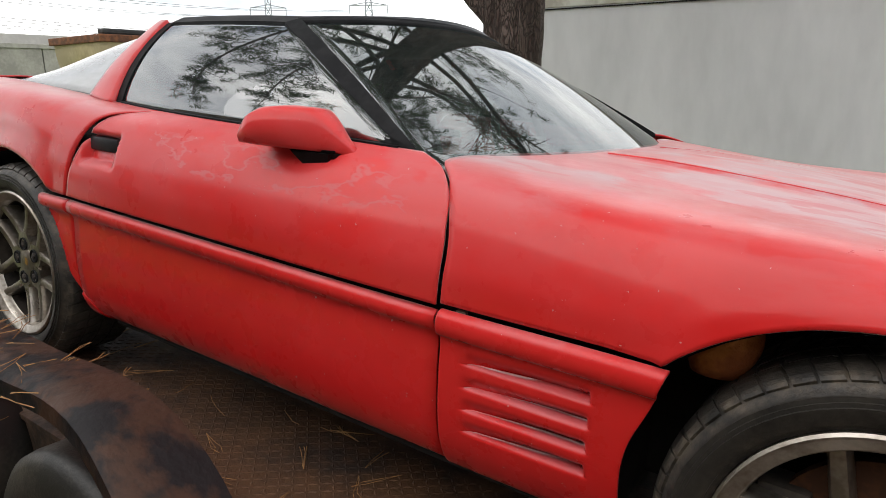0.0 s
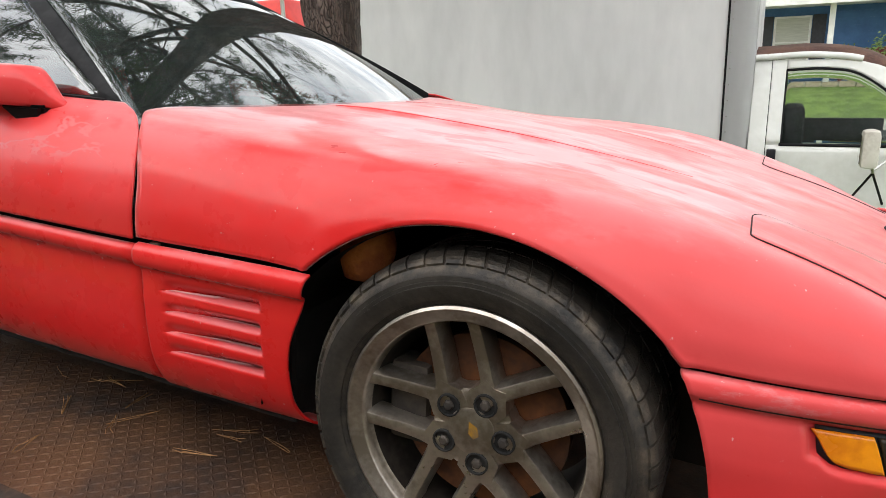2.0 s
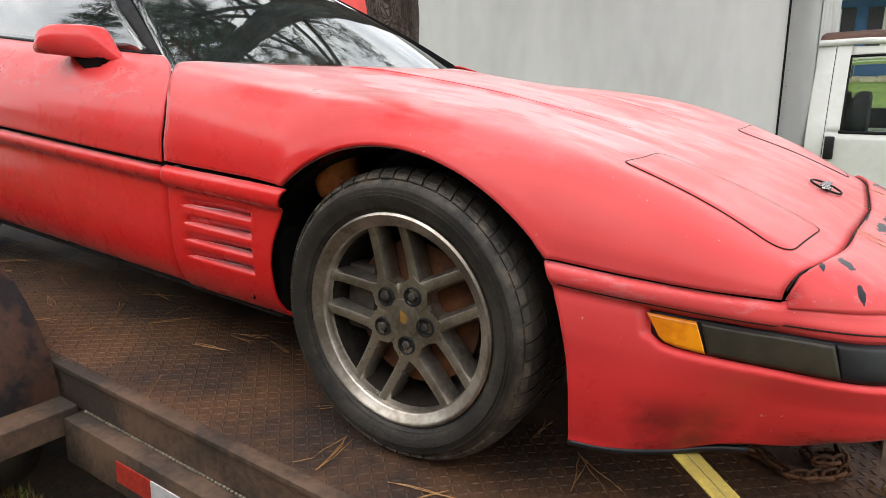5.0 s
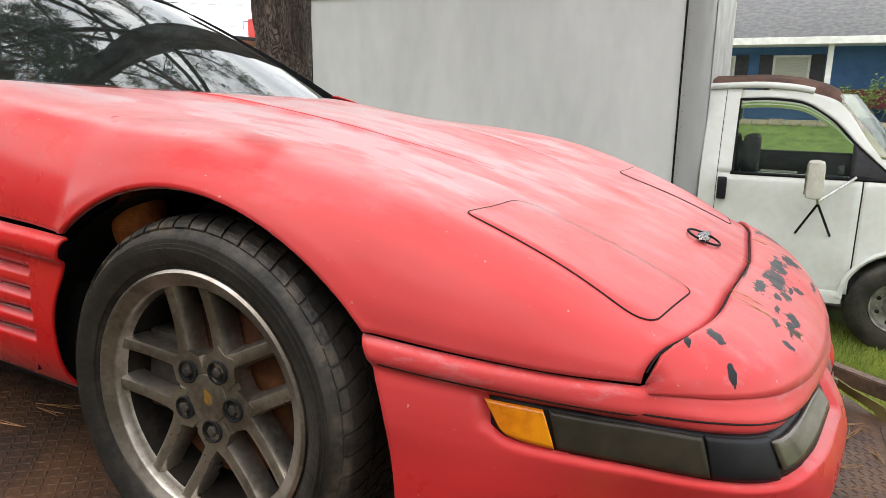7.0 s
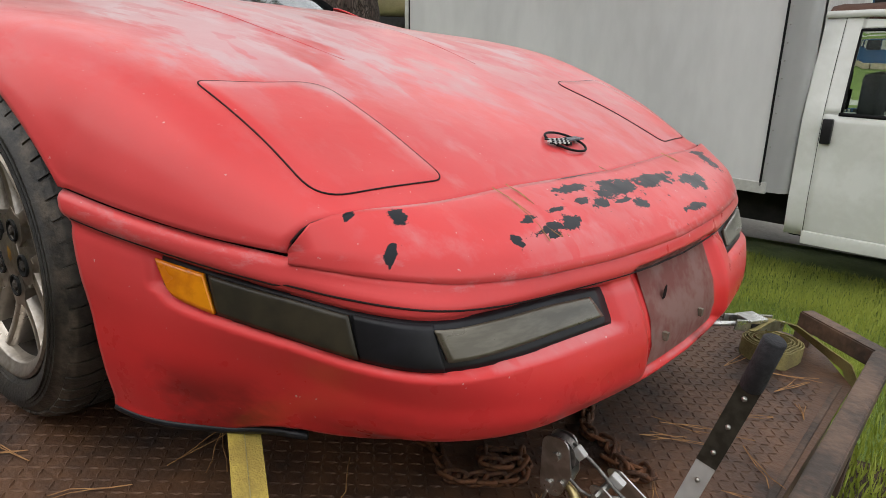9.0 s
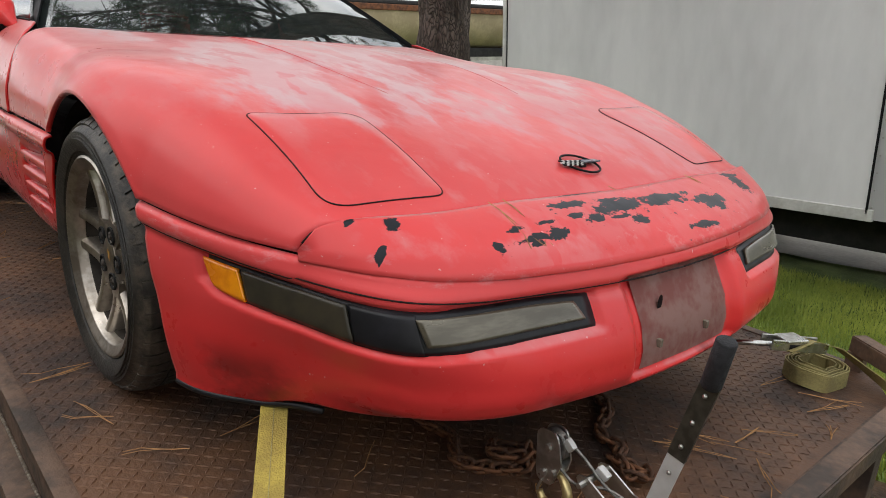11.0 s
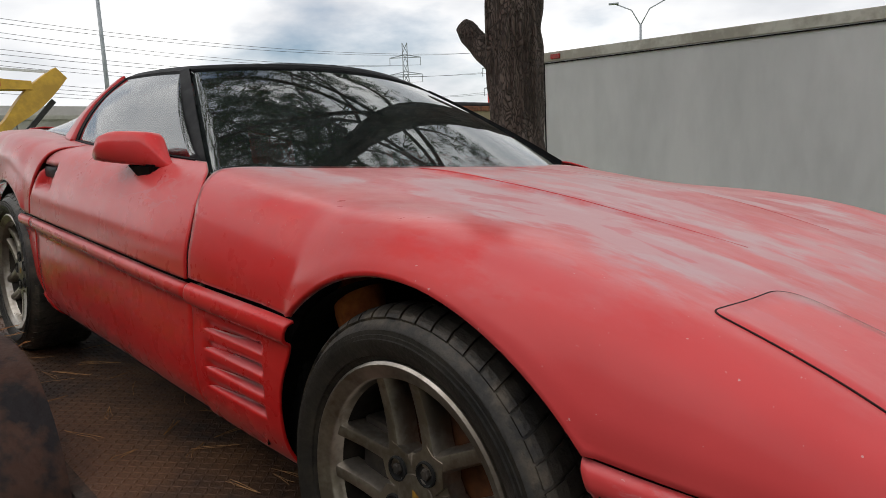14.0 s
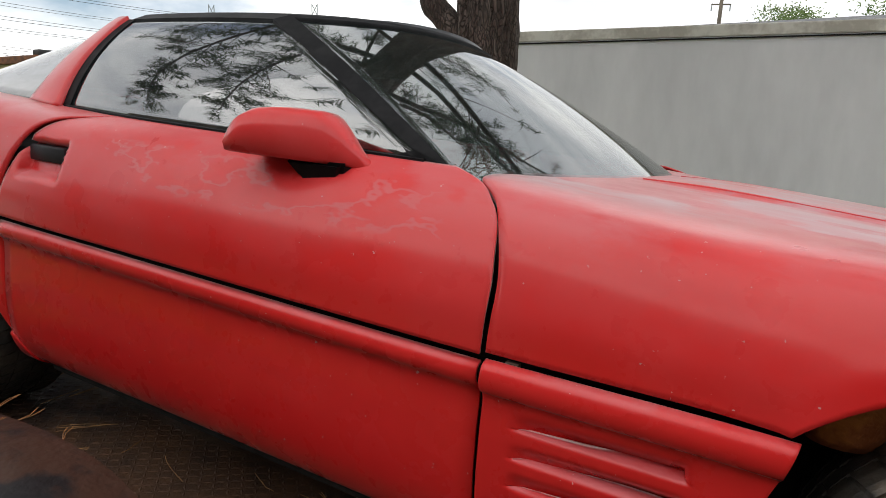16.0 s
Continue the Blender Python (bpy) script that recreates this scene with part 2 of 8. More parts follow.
def tyre_material():
    """Black rubber, browned with dust and scuffed in a ring where the sidewall meets the tread."""
    m = material("scuffed_tyre_rubber", (0.033, 0.029, 0.025), (0.011, 0.010, 0.009), 0.50, scale=7, rough_var=0.16, fine=90, bump=0.16, bump_scale=120)
    n, l = m.node_tree.nodes, m.node_tree.links
    b = n["Principled BSDF"]
    old = b.inputs["Base Color"].links[0].from_socket
    co, sq, ln = n.new("ShaderNodeTexCoord"), n.new("ShaderNodeVectorMath"), n.new("ShaderNodeVectorMath")
    sq.operation, ln.operation = "MULTIPLY", "LENGTH"
    sq.inputs[1].default_value = (1, 0, 1)
    l.new(co.outputs["Object"], sq.inputs[0])
    l.new(sq.outputs["Vector"], ln.inputs[0])
    ring = n.new("ShaderNodeFloatCurve")
    for k, p in enumerate(((0.0, 0.0), (0.755, 0.25), (0.80, 0.05), (0.87, 0.10), (0.905, 0.75), (0.945, 0.85), (0.965, 0.25), (1.0, 0.10))):
        pt = ring.mapping.curves[0].points[k] if k < 2 else ring.mapping.curves[0].points.new(*p)
        pt.location = p
    ring.mapping.update()
    sc, t, rg, mu = n.new("ShaderNodeMath"), n.new("ShaderNodeTexNoise"), n.new("ShaderNodeMapRange"), n.new("ShaderNodeMath")
    sc.operation, mu.operation = "MULTIPLY", "MULTIPLY"
    sc.inputs[1].default_value = 1 / 0.335
    l.new(ln.outputs["Value"], sc.inputs[0])
    l.new(sc.outputs[0], ring.inputs["Value"])
    t.inputs["Scale"].default_value, t.inputs["Detail"].default_value, t.inputs["Roughness"].default_value = 22.0, 8.0, 0.7
    l.new(co.outputs["Object"], t.inputs["Vector"])
    rg.inputs["From Min"].default_value, rg.inputs["From Max"].default_value = 0.42, 0.66
    l.new(t.outputs["Fac"], rg.inputs["Value"])
    l.new(ring.outputs["Value"], mu.inputs[0])
    l.new(rg.outputs["Result"], mu.inputs[1])
    mix = n.new("ShaderNodeMixRGB")
    l.new(mu.outputs[0], mix.inputs["Fac"])
    l.new(old, mix.inputs["Color1"])
    mix.inputs["Color2"].default_value = rgb(0.135, 0.108, 0.078)
    l.new(mix.outputs["Color"], b.inputs["Base Color"])
    return m


TYRE = tyre_material()
UNDER = material("underbody_black", (0.012, 0.011, 0.010), (0.006, 0.006, 0.006), 0.9, scale=10)
WHEEL = material("dull_pewter_alloy", (0.50, 0.455, 0.40), (0.27, 0.235, 0.195), 0.33, 0.9, scale=9, fine=80, rough_var=0.13)
CHROME = material("zinc_plated_steel", (0.62, 0.62, 0.60), (0.40, 0.39, 0.36), 0.30, 0.95, scale=25)
RUST = material("rusty_steel", (0.19, 0.072, 0.028), (0.085, 0.035, 0.018), 0.85, scale=7, fine=70, bump=0.35)
DECK_STEEL = material("rusty_diamond_plate", (0.150, 0.074, 0.038), (0.045, 0.029, 0.023), 0.55, 0.25, scale=2.6, fine=22, bump=0.2, bump_scale=90, rough_var=0.16, blend=(0.36, 0.62))
FRAME_STEEL = material("weathered_frame_steel", (0.145, 0.088, 0.058), (0.050, 0.036, 0.028), 0.66, 0.15, scale=5, fine=50, bump=0.2)
FENDER_STEEL = material("worn_brown_fender_paint", (0.125, 0.062, 0.040), (0.030, 0.026, 0.028), 0.5, 0.2, scale=9, fine=30, bump=0.2, blend=(0.40, 0.56))
DIRT = material("brown_litter_soil", (0.105, 0.062, 0.034), (0.045, 0.030, 0.020), 0.95, scale=4, fine=60, bump=0.6, bump_scale=70)
GLASS = glass("tinted_car_glass", (0.20, 0.25, 0.24), 0.012, 2.6, 0.97, 0.05)
SIDE_GLASS = glass("dusty_side_glass", (0.12, 0.145, 0.15), 0.014, 2.9, 0.95, 0.08)
HATCH_GLASS = glass("dusty_hatch_glass", (0.42, 0.44, 0.44), 0.10, 1.8, 0.45, 0.25)
INTERIOR = material("charcoal_interior", (0.030, 0.030, 0.032), (0.016, 0.016, 0.017), 0.75, scale=16)
GREY_BUMPER = material("grey_bumper_plastic", (0.075, 0.075, 0.078), (0.05, 0.05, 0.052), 0.6, scale=8)
AMBER = material("amber_lens", (0.92, 0.32, 0.006), (0.72, 0.20, 0.004), 0.25, scale=16, fine=60, bump=0.10, bump_scale=60, coat=0.4)
SMOKED = material("smoked_lens", (0.050, 0.042, 0.028), (0.032, 0.028, 0.020), 0.36, scale=20, coat=0.12, spec=0.3)
CLEAR_LENS = material("hazed_clear_lens", (0.135, 0.120, 0.088), (0.095, 0.083, 0.060), 0.30, 0.30, scale=12, stretch=(1, 1, 5), coat=0.4)
BOX_WHITE = material("weathered_white_panel", (0.70, 0.695, 0.695), (0.58, 0.577, 0.578), 0.55, scale=1.3, fine=9, stretch=(1, 1, 0.35), rough_var=0.1, blend=(0.35, 0.65))
VAN_WHITE = material("white_van_paint", (0.74, 0.75, 0.72), (0.66, 0.67, 0.63), 0.35, scale=3, fine=20)
GRASS = material("grass_green", (0.075, 0.13, 0.022), (0.040, 0.075, 0.014), 0.85, scale=14, fine=120, bump=0.5)
LAWN = material("lawn", (0.165, 0.235, 0.045), (0.095, 0.145, 0.028), 0.9, scale=3, fine=60, bump=0.6, bump_scale=90)
CONCRETE = material("pale_concrete", (0.48, 0.46, 0.41), (0.34, 0.33, 0.30), 0.85, scale=2.2, fine=30, bump=0.2)


def bark_material():
    """Grey-brown plates with dark cracks between them."""
    m = material("pine_bark", (0.150, 0.115, 0.095), (0.070, 0.050, 0.040), 0.92, scale=9, fine=40, stretch=(1, 1, 0.4), bump=0.5, bump_scale=40)
    n, l = m.node_tree.nodes, m.node_tree.links
    b = n["Principled BSDF"]
    old = b.inputs["Base Color"].links[0].from_socket
    co, mp, warp, v = n.new("ShaderNodeTexCoord"), n.new("ShaderNodeMapping"), n.new("ShaderNodeTexNoise"), n.new("ShaderNodeTexVoronoi")
    mp.inputs["Scale"].default_value = (1, 1, 0.34)
    l.new(co.outputs["Object"], mp.inputs["Vector"])
    warp.inputs["Scale"].default_value = 9.0
    l.new(mp.outputs["Vector"], warp.inputs["Vector"])
    ad = n.new("ShaderNodeVectorMath")
    ad.operation = "MULTIPLY_ADD"
    l.new(warp.outputs["Color"], ad.inputs[0])
    ad.inputs[1].default_value = (0.16, 0.16, 0.16)
    l.new(mp.outputs["Vector"], ad.inputs[2])
    v.feature = "DISTANCE_TO_EDGE"
    v.inputs["Scale"].default_value = 48.0
    l.new(ad.outputs["Vector"], v.inputs["Vector"])
    r = n.new("ShaderNodeMapRange")
    r.inputs["From Min"].default_value, r.inputs["From Max"].default_value = 0.03, 0.16
    l.new(v.outputs["Distance"], r.inputs["Value"])
    mix = n.new("ShaderNodeMixRGB")
    l.new(r.outputs["Result"], mix.inputs["Fac"])
    mix.inputs["Color1"].default_value = rgb(0.050, 0.037, 0.030)
    l.new(old, mix.inputs["Color2"])
    l.new(mix.outputs["Color"], b.inputs["Base Color"])
    bp = n.new("ShaderNodeBump")
    bp.inputs["Strength"].default_value, bp.inputs["Distance"].default_value = 0.9, 0.018
    l.new(r.outputs["Result"], bp.inputs["Height"])
    l.new(b.inputs["Normal"].links[0].from_socket, bp.inputs["Normal"])
    l.new(bp.outputs["Normal"], b.inputs["Normal"])
    return m


BARK = bark_material()


# ---------------------------------------------------------------- building helpers
def curve(*pts):
    """A smooth function of one variable through (x, value) points in rising order of x."""
    xs, ys = np.array([p[0] for p in pts], float), np.array([p[1] for p in pts], float)
    slope = np.gradient(ys, xs) if len(xs) > 2 else np.full(len(xs), (ys[-1] - ys[0]) / (xs[-1] - xs[0]))

    def f(x):
        x = min(max(x, xs[0]), xs[-1])
        i = min(int(np.searchsorted(xs, x, side="right")) - 1, len(xs) - 2)
        h = xs[i + 1] - xs[i]
        t = (x - xs[i]) / h
        return float((1 + 2 * t) * (1 - t) ** 2 * ys[i] + t * (1 - t) ** 2 * h * slope[i] + t * t * (3 - 2 * t) * ys[i + 1] + t * t * (t - 1) * h * slope[i + 1])

    return f


def smooth(a, b, x):
    t = min(max((x - a) / (b - a), 0.0), 1.0)
    return t * t * (3 - 2 * t)


def chain(pts, t):
    """The point at t, 0 to 1, on a smooth line through pts, spaced by their distances."""
    gaps = [0.0]
    for a, b in zip(pts, pts[1:]):
        gaps.append(gaps[-1] + math.dist(a, b))
    gaps = [g / gaps[-1] for g in gaps]
    i = max(k for k in range(len(pts) - 1) if gaps[k] <= t + 1e-9)
    h = gaps[i + 1] - gaps[i]
    s = (t - gaps[i]) / h

    def tangent(k):
        a, b = max(k - 1, 0), min(k + 1, len(pts) - 1)
        return [(q - p) / (gaps[b] - gaps[a]) for p, q in zip(pts[a], pts[b])]

    m0, m1 = tangent(i), tangent(i + 1)
    return tuple((1 + 2 * s) * (1 - s) ** 2 * p + s * (1 - s) ** 2 * h * u + s * s * (3 - 2 * s) * q + s * s * (s - 1) * h * v
                 for p, q, u, v in zip(pts[i], pts[i + 1], m0, m1))


def mesh_object(name, verts, faces, mat, parent=None, label="", shade=True):
    me = bpy.data.meshes.new(name)
    me.from_pydata([tuple(v) for v in verts], [], faces)
    me.materials.append(mat)
    if shade:
        me.polygons.foreach_set("use_smooth", [True] * len(me.polygons))
    me.update()
    ob = new(name, me)
    ob.parent = parent
    return tagged(ob, label)


def part(name, bm, mat, parent=None, label="", shade=False, angle=None):
    """Links a bmesh as one mesh object under a thing or a part."""
    bmesh.ops.recalc_face_normals(bm, faces=bm.faces)
    me = bpy.data.meshes.new(name)
    bm.to_mesh(me)
    bm.free()
    me.materials.append(mat)
    if shade or angle:
        me.polygons.foreach_set("use_smooth", [True] * len(me.polygons))
    if angle:
        me.set_sharp_from_angle(angle=radians(angle))
    ob = new(name, me)
    ob.parent = parent
    return tagged(ob, label)


def thing(name, m, label, category, group="", kind=""):
    ob = new(name)
    ob.empty_display_size = 0.1
    ob.matrix_world = m
    return tagged(ob, label, category, group, kind)


def box(bm, x0, x1, y0, y1, z0, z1, bevel=0.0, m=None):
    r = bmesh.ops.create_cube(bm, size=1.0)
    mat = Matrix.Translation(((x0 + x1) / 2, (y0 + y1) / 2, (z0 + z1) / 2)) @ Matrix.Diagonal((x1 - x0, y1 - y0, z1 - z0, 1))
    bmesh.ops.transform(bm, matrix=(m or Matrix()) @ mat, verts=r["verts"])
    if bevel:
        edges = list({e for v in r["verts"] for e in v.link_edges})
        bmesh.ops.bevel(bm, geom=edges, offset=bevel, segments=2, affect="EDGES", profile=0.6)
    return bm


def boxed(*a, **k):
    return box(bmesh.new(), *a, **k)


def tube(bm, points, radius, sides=8, cap=True):
    """A round bar along points; radius is a number or one for each point."""
    rings = []
    pts = [Vector(p) for p in points]
    ref = Vector((0, 0, 1))
    for i, p in enumerate(pts):
        d = (pts[min(i + 1, len(pts) - 1)] - pts[max(i - 1, 0)]).normalized()
        if abs(d.dot(ref)) > 0.95:
            ref = Vector((1, 0, 0)) if abs(d.x) < 0.9 else Vector((0, 1, 0))
        a = d.cross(ref).normalized()
        b = a.cross(d)
        ref = b
        r = radius[i] if isinstance(radius, (list, tuple)) else radius
        rings.append([bm.verts.new(p + r * (math.cos(2 * math.pi * k / sides) * a + math.sin(2 * math.pi * k / sides) * b)) for k in range(sides)])
    for r0, r1 in zip(rings, rings[1:]):
        for k in range(sides):
            bm.faces.new((r0[k], r0[(k + 1) % sides], r1[(k + 1) % sides], r1[k]))
    if cap:
        bm.faces.new(rings[0][::-1])
        bm.faces.new(rings[-1])
    return bm


def lathe(bm, profile, steps=48, closed=False, m=None):
    """Turns (radius, along) points round the y axis."""
    m = m or Matrix()
    rings = []
    for k in range(steps):
        a = 2 * math.pi * k / steps
        rings.append([bm.verts.new(m @ Vector((r * math.cos(a), h, r * math.sin(a)))) for r, h in profile])
    for k in range(steps):
        r0, r1 = rings[k], rings[(k + 1) % steps]
        for i in range(len(profile) - (0 if closed else 1)):
            j = (i + 1) % len(profile)
            bm.faces.new((r0[i], r0[j], r1[j], r1[i]))
    return bm


def sheet(name, f, nu, nv, mat, parent, side=-1, label="", thick=0.006, keep=None):
    """A panel: f(u, v) gives (x, w, z) with w the distance from the car's middle; side -1 or 1. It has a thickness inwards."""
    vs = []
    for i in range(nu + 1):
        for j in range(nv + 1):
            x, w, z = f(i / nu, j / nv)
            vs.append((x, side * w, z))
    fs = []
    for i in range(nu):
        for j in range(nv):
            q = (i * (nv + 1) + j, (i + 1) * (nv + 1) + j, (i + 1) * (nv + 1) + j + 1, i * (nv + 1) + j + 1)
            fs.append(q if side < 0 else q[::-1])
    if keep:
        fs = [q for q in fs if keep(*(sum(vs[k][c] for k in q) / 4 for c in range(3)))]
    ob = mesh_object(name, vs, fs, mat, parent, label)
    if thick:
        s = ob.modifiers.new("thickness", "SOLIDIFY")
        s.thickness, s.offset = thick, -1
    return ob


# ---------------------------------------------------------------- the car: its feature lines, in the trailer's frame
# x runs forwards from the front axle, w is the distance from the middle, z the height over the deck.
W_GROOVE = curve((-3.42, 0.70), (-3.25, 0.79), (-2.9, 0.848), (-2.44, 0.884), (-1.4, 0.897), (-0.7, 0.897), (-0.3, 0.888), (0.33, 0.885), (0.5, 0.852), (0.62, 0.812), (0.72, 0.757))
Z_GROOVE = curve((-3.42, 0.63), (-2.2, 0.602), (-0.75, 0.577), (-0.31, 0.573), (0.33, 0.540), (0.72, 0.515))


def arch_front(x):
    return 0.245 + math.sqrt(max(0.462 ** 2 - (x + 0.015) ** 2, 0)) if abs(x + 0.015) < 0.46 else 0


def arch_rear(x):
    return 0.245 + math.sqrt(max(0.462 ** 2 - (x + 2.45) ** 2, 0)) if abs(x + 2.45) < 0.46 else 0


Z_CROWN = curve((-0.87, 0.834), (-0.4, 0.794), (-0.1, 0.788), (0.14, 0.765), (0.37, 0.714), (0.55, 0.656), (0.70, 0.594), (0.80, 0.557))
Z_MID = curve((-0.87, 0.842), (-0.4, 0.821), (0.0, 0.777), (0.42, 0.698), (0.73, 0.606), (0.80, 0.574), (0.85, 0.557))
RIDGE = curve((-0.80, 0.20), (-0.35, 0.25), (0.0, 0.278), (0.30, 0.235))
SAG = curve((-0.87, 0.0), (-0.2, -0.002), (0.45, -0.0025))
X_GAP = curve((0.0, 0.815), (0.3, 0.800), (0.62, 0.772), (0.69, 0.752), (0.757, 0.722))


def hood_point(x, v):
    """The clamshell: from the groove or the arch (v 0) over the crown of the wing to the middle (v 1)."""
    wg, zg = W_GROOVE(x), Z_GROOVE(x) + 0.003 + 0.007 * smooth(-0.25, -0.45, x)
    low = max(zg, arch_front(x)) if -0.35 < x < 0.36 else zg
    lip = 0.006 if low > zg else 0.0
    zc, zm = Z_CROWN(x), Z_MID(x)
    k = smooth(0.2, 0.72, x)
    full = smooth(-0.30, -0.72, x)
    top = wg - 0.155 + 0.03 * k + 0.016 * full
    p = [(wg + lip + 0.002 * full, low), (wg - 0.006 + 0.006 * full, low + 0.30 * (zc - low)), (wg - 0.040 + 0.005 * k + 0.012 * full, low + 0.72 * (zc - low)),
         (wg - 0.082 + 0.017 * full, low + 0.92 * (zc - low)), (top, zc), (0.55, 0.60 * zc + 0.40 * zm + SAG(x)), (0.36, 0.25 * zc + 0.75 * zm), (0.0, zm)]
    if k > 0:
        p[5] = (min(p[5][0], top - 0.06), p[5][1])
    w, z = chain(p, v)
    rise = 0.010 * smooth(RIDGE(x) + 0.022, RIDGE(x) - 0.010, w) * smooth(0.30, -0.15, x) * smooth(-0.80, -0.55, x)
    return w, z + rise


X_BACK = curve((0.0, -0.746), (0.12, -0.746), (0.22, -0.786), (0.30, -0.852), (0.35, -0.862), (0.6, -0.815), (1.0, -0.738))


def hood_end(v):
    lo, hi = 0.70, 0.86
    for _ in range(30):
        mid = (lo + hi) / 2
        lo, hi = (mid, hi) if mid < X_GAP(hood_point(mid, v)[0]) - 0.002 else (lo, mid)
    return lo


def hood_z(x, w):
    """The height of the clamshell's top at x and w."""
    lo, hi = 0.05, 1.0
    for _ in range(26):
        mid = (lo + hi) / 2
        lo, hi = (mid, hi) if hood_point(x, mid)[0] > w else (lo, mid)
    return hood_point(x, lo)[1]


EDGE = [(hood_end(v), *hood_point(hood_end(v), v)) for v in [k / 60 for k in range(61)]]


def edge_z(w):
    return float(np.interp(w, [e[1] for e in EDGE[::-1]], [e[2] for e in EDGE[::-1]]))


FRONT_X = curve((0.0, 0.987), (0.15, 0.982), (0.35, 0.962), (0.52, 0.925), (0.63, 0.875), (0.70, 0.812), (0.757, 0.728))
FRONT_Z = curve((0.0, 0.489), (0.35, 0.494), (0.63, 0.504), (0.757, 0.519))


def belt(x):
    """The top edge of door and quarter, where the side glass begins."""
    return curve((-3.4, 0.50), (-3.0, 0.615), (-2.3, 0.695), (-1.98, 0.745), (-0.86, 0.777))(x), curve((-3.4, 0.90), (-2.9, 0.905), (-2.4, 0.884), (-1.98, 0.868), (-0.86, 0.842))(x)


def door_point(x, v):
    wg, zg = W_GROOVE(x), Z_GROOVE(x)
    wb, zb = belt(x)
    return chain([(wg, zg + 0.006), (wg - 0.002, zg + 0.08), (wg - 0.030, zg + 0.17), (wg - 0.068, zb - 0.036), (wb + 0.012, zb - 0.006), (wb, zb)], v)


def flank_low(x, v, out=0.0):
    """Below the groove: the rub moulding, the lower door, and the roll under the sill."""
    wg, zg = W_GROOVE(x), Z_GROOVE(x)
    w, z = chain([(wg - 0.006, zg - 0.006), (wg + 0.006, zg - 0.012), (wg + 0.010, zg - 0.027), (wg + 0.006, zg - 0.042), (wg - 0.008, zg - 0.052), (wg - 0.012, zg - 0.07),
                  (wg - 0.012, 0.45), (wg - 0.018, 0.36), (wg - 0.034, 0.29), (wg - 0.07, 0.235), (wg - 0.13, 0.212)], v)
    return w + out, z


car = thing("sports_car", RIG, "faded red two-door sports car with chalky paint on a trailer", "car")


def both(f):
    for side in (-1, 1):
        f(side)


# the clamshell bonnet, in two halves that meet in one mesh
def clamshell():
    nu, nv = 96, 112
    vs, fs = [], []
    cols = [(-1, j / nv) for j in range(nv)] + [(1, 1 - j / nv) for j in range(nv + 1)]
    for i in range(nu + 1):
        for side, v in cols:
            x = X_BACK(v) + (hood_end(v) - X_BACK(v)) * i / nu
            w, z = hood_point(x, v)
            vs.append((x, side * w, z))
    n = len(cols)
    for i in range(nu):
        for j in range(n - 1):
            fs.append((i * n + j, (i + 1) * n + j, (i + 1) * n + j + 1, i * n + j + 1))
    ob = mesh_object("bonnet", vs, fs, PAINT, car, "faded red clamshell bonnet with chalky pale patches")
    s = ob.modifiers.new("thickness", "SOLIDIFY")
    s.thickness, s.offset = 0.012, -1
    return ob


bonnet = clamshell()


def nose():
    nu, nv = 60, 14
    vs, fs = [], []
    for i in range(nu + 1):
        y = -0.7565 + 1.513 * i / nu
        w = abs(y)
        for j in range(nv + 1):
            t = j / nv
            x0, x1 = X_GAP(w) + 0.003, FRONT_X(w)
            z0, z1 = edge_z(w), FRONT_Z(w)
            vs.append((x0 + (x1 - x0) * t, y, z0 + (z1 - z0) * t + 0.012 * 4 * t * (1 - t) * smooth(0.75, 0.55, w) - 0.012 * smooth(0.8, 1.0, t)))
    for i in range(nu):
        for j in range(nv):
            fs.append((i * (nv + 1) + j, i * (nv + 1) + j + 1, (i + 1) * (nv + 1) + j + 1, (i + 1) * (nv + 1) + j))
    ob = mesh_object("nose_panel", vs, [f[::-1] for f in fs], PEELING, car, "red nose panel with peeling paint down to dark grey")
    s = ob.modifiers.new("thickness", "SOLIDIFY")
    s.thickness, s.offset = 0.01, -1


# the bumper runs round the front; s goes from the wheel arch (0) to the middle (1)
PLAN = [(0.331, 0.883), (0.42, 0.868), (0.52, 0.842), (0.62, 0.806), (0.72, 0.757), (0.80, 0.708), (0.865, 0.645), (0.91, 0.56), (0.94, 0.45), (0.962, 0.32), (0.98, 0.16), (0.985, 0.0)]
ARCH_EDGE = curve((0.20, 0.412), (0.33, 0.400), (0.44, 0.374), (0.546, 0.331))


SIDE_OFF = curve((0.0, -0.006), (0.008, 0.006), (0.022, 0.011), (0.038, 0.008), (0.046, 0.000), (0.07, 0.002), (0.12, 0.003), (0.18, -0.010), (0.25, -0.030), (0.30, -0.050), (0.345, -0.072))
FRONT_OFF = curve((0.015, 0.0), (0.05, 0.013), (0.08, 0.030), (0.12, 0.053), (0.18, 0.083), (0.225, 0.090), (0.26, 0.066), (0.285, 0.0), (0.31, -0.05))

FLARE = curve((0.12, 0.0), (0.18, 0.006), (0.25, 0.020), (0.30, 0.032), (0.345, 0.044))
CORNER_OFF = curve((0.0, 0.0), (0.15, -0.006), (0.22, -0.002), (0.30, 0.008), (0.41, 0.021), (0.50, 0.023), (0.56, 0.011), (0.63, 0.002), (0.85, 0.0), (1.0, 0.0))


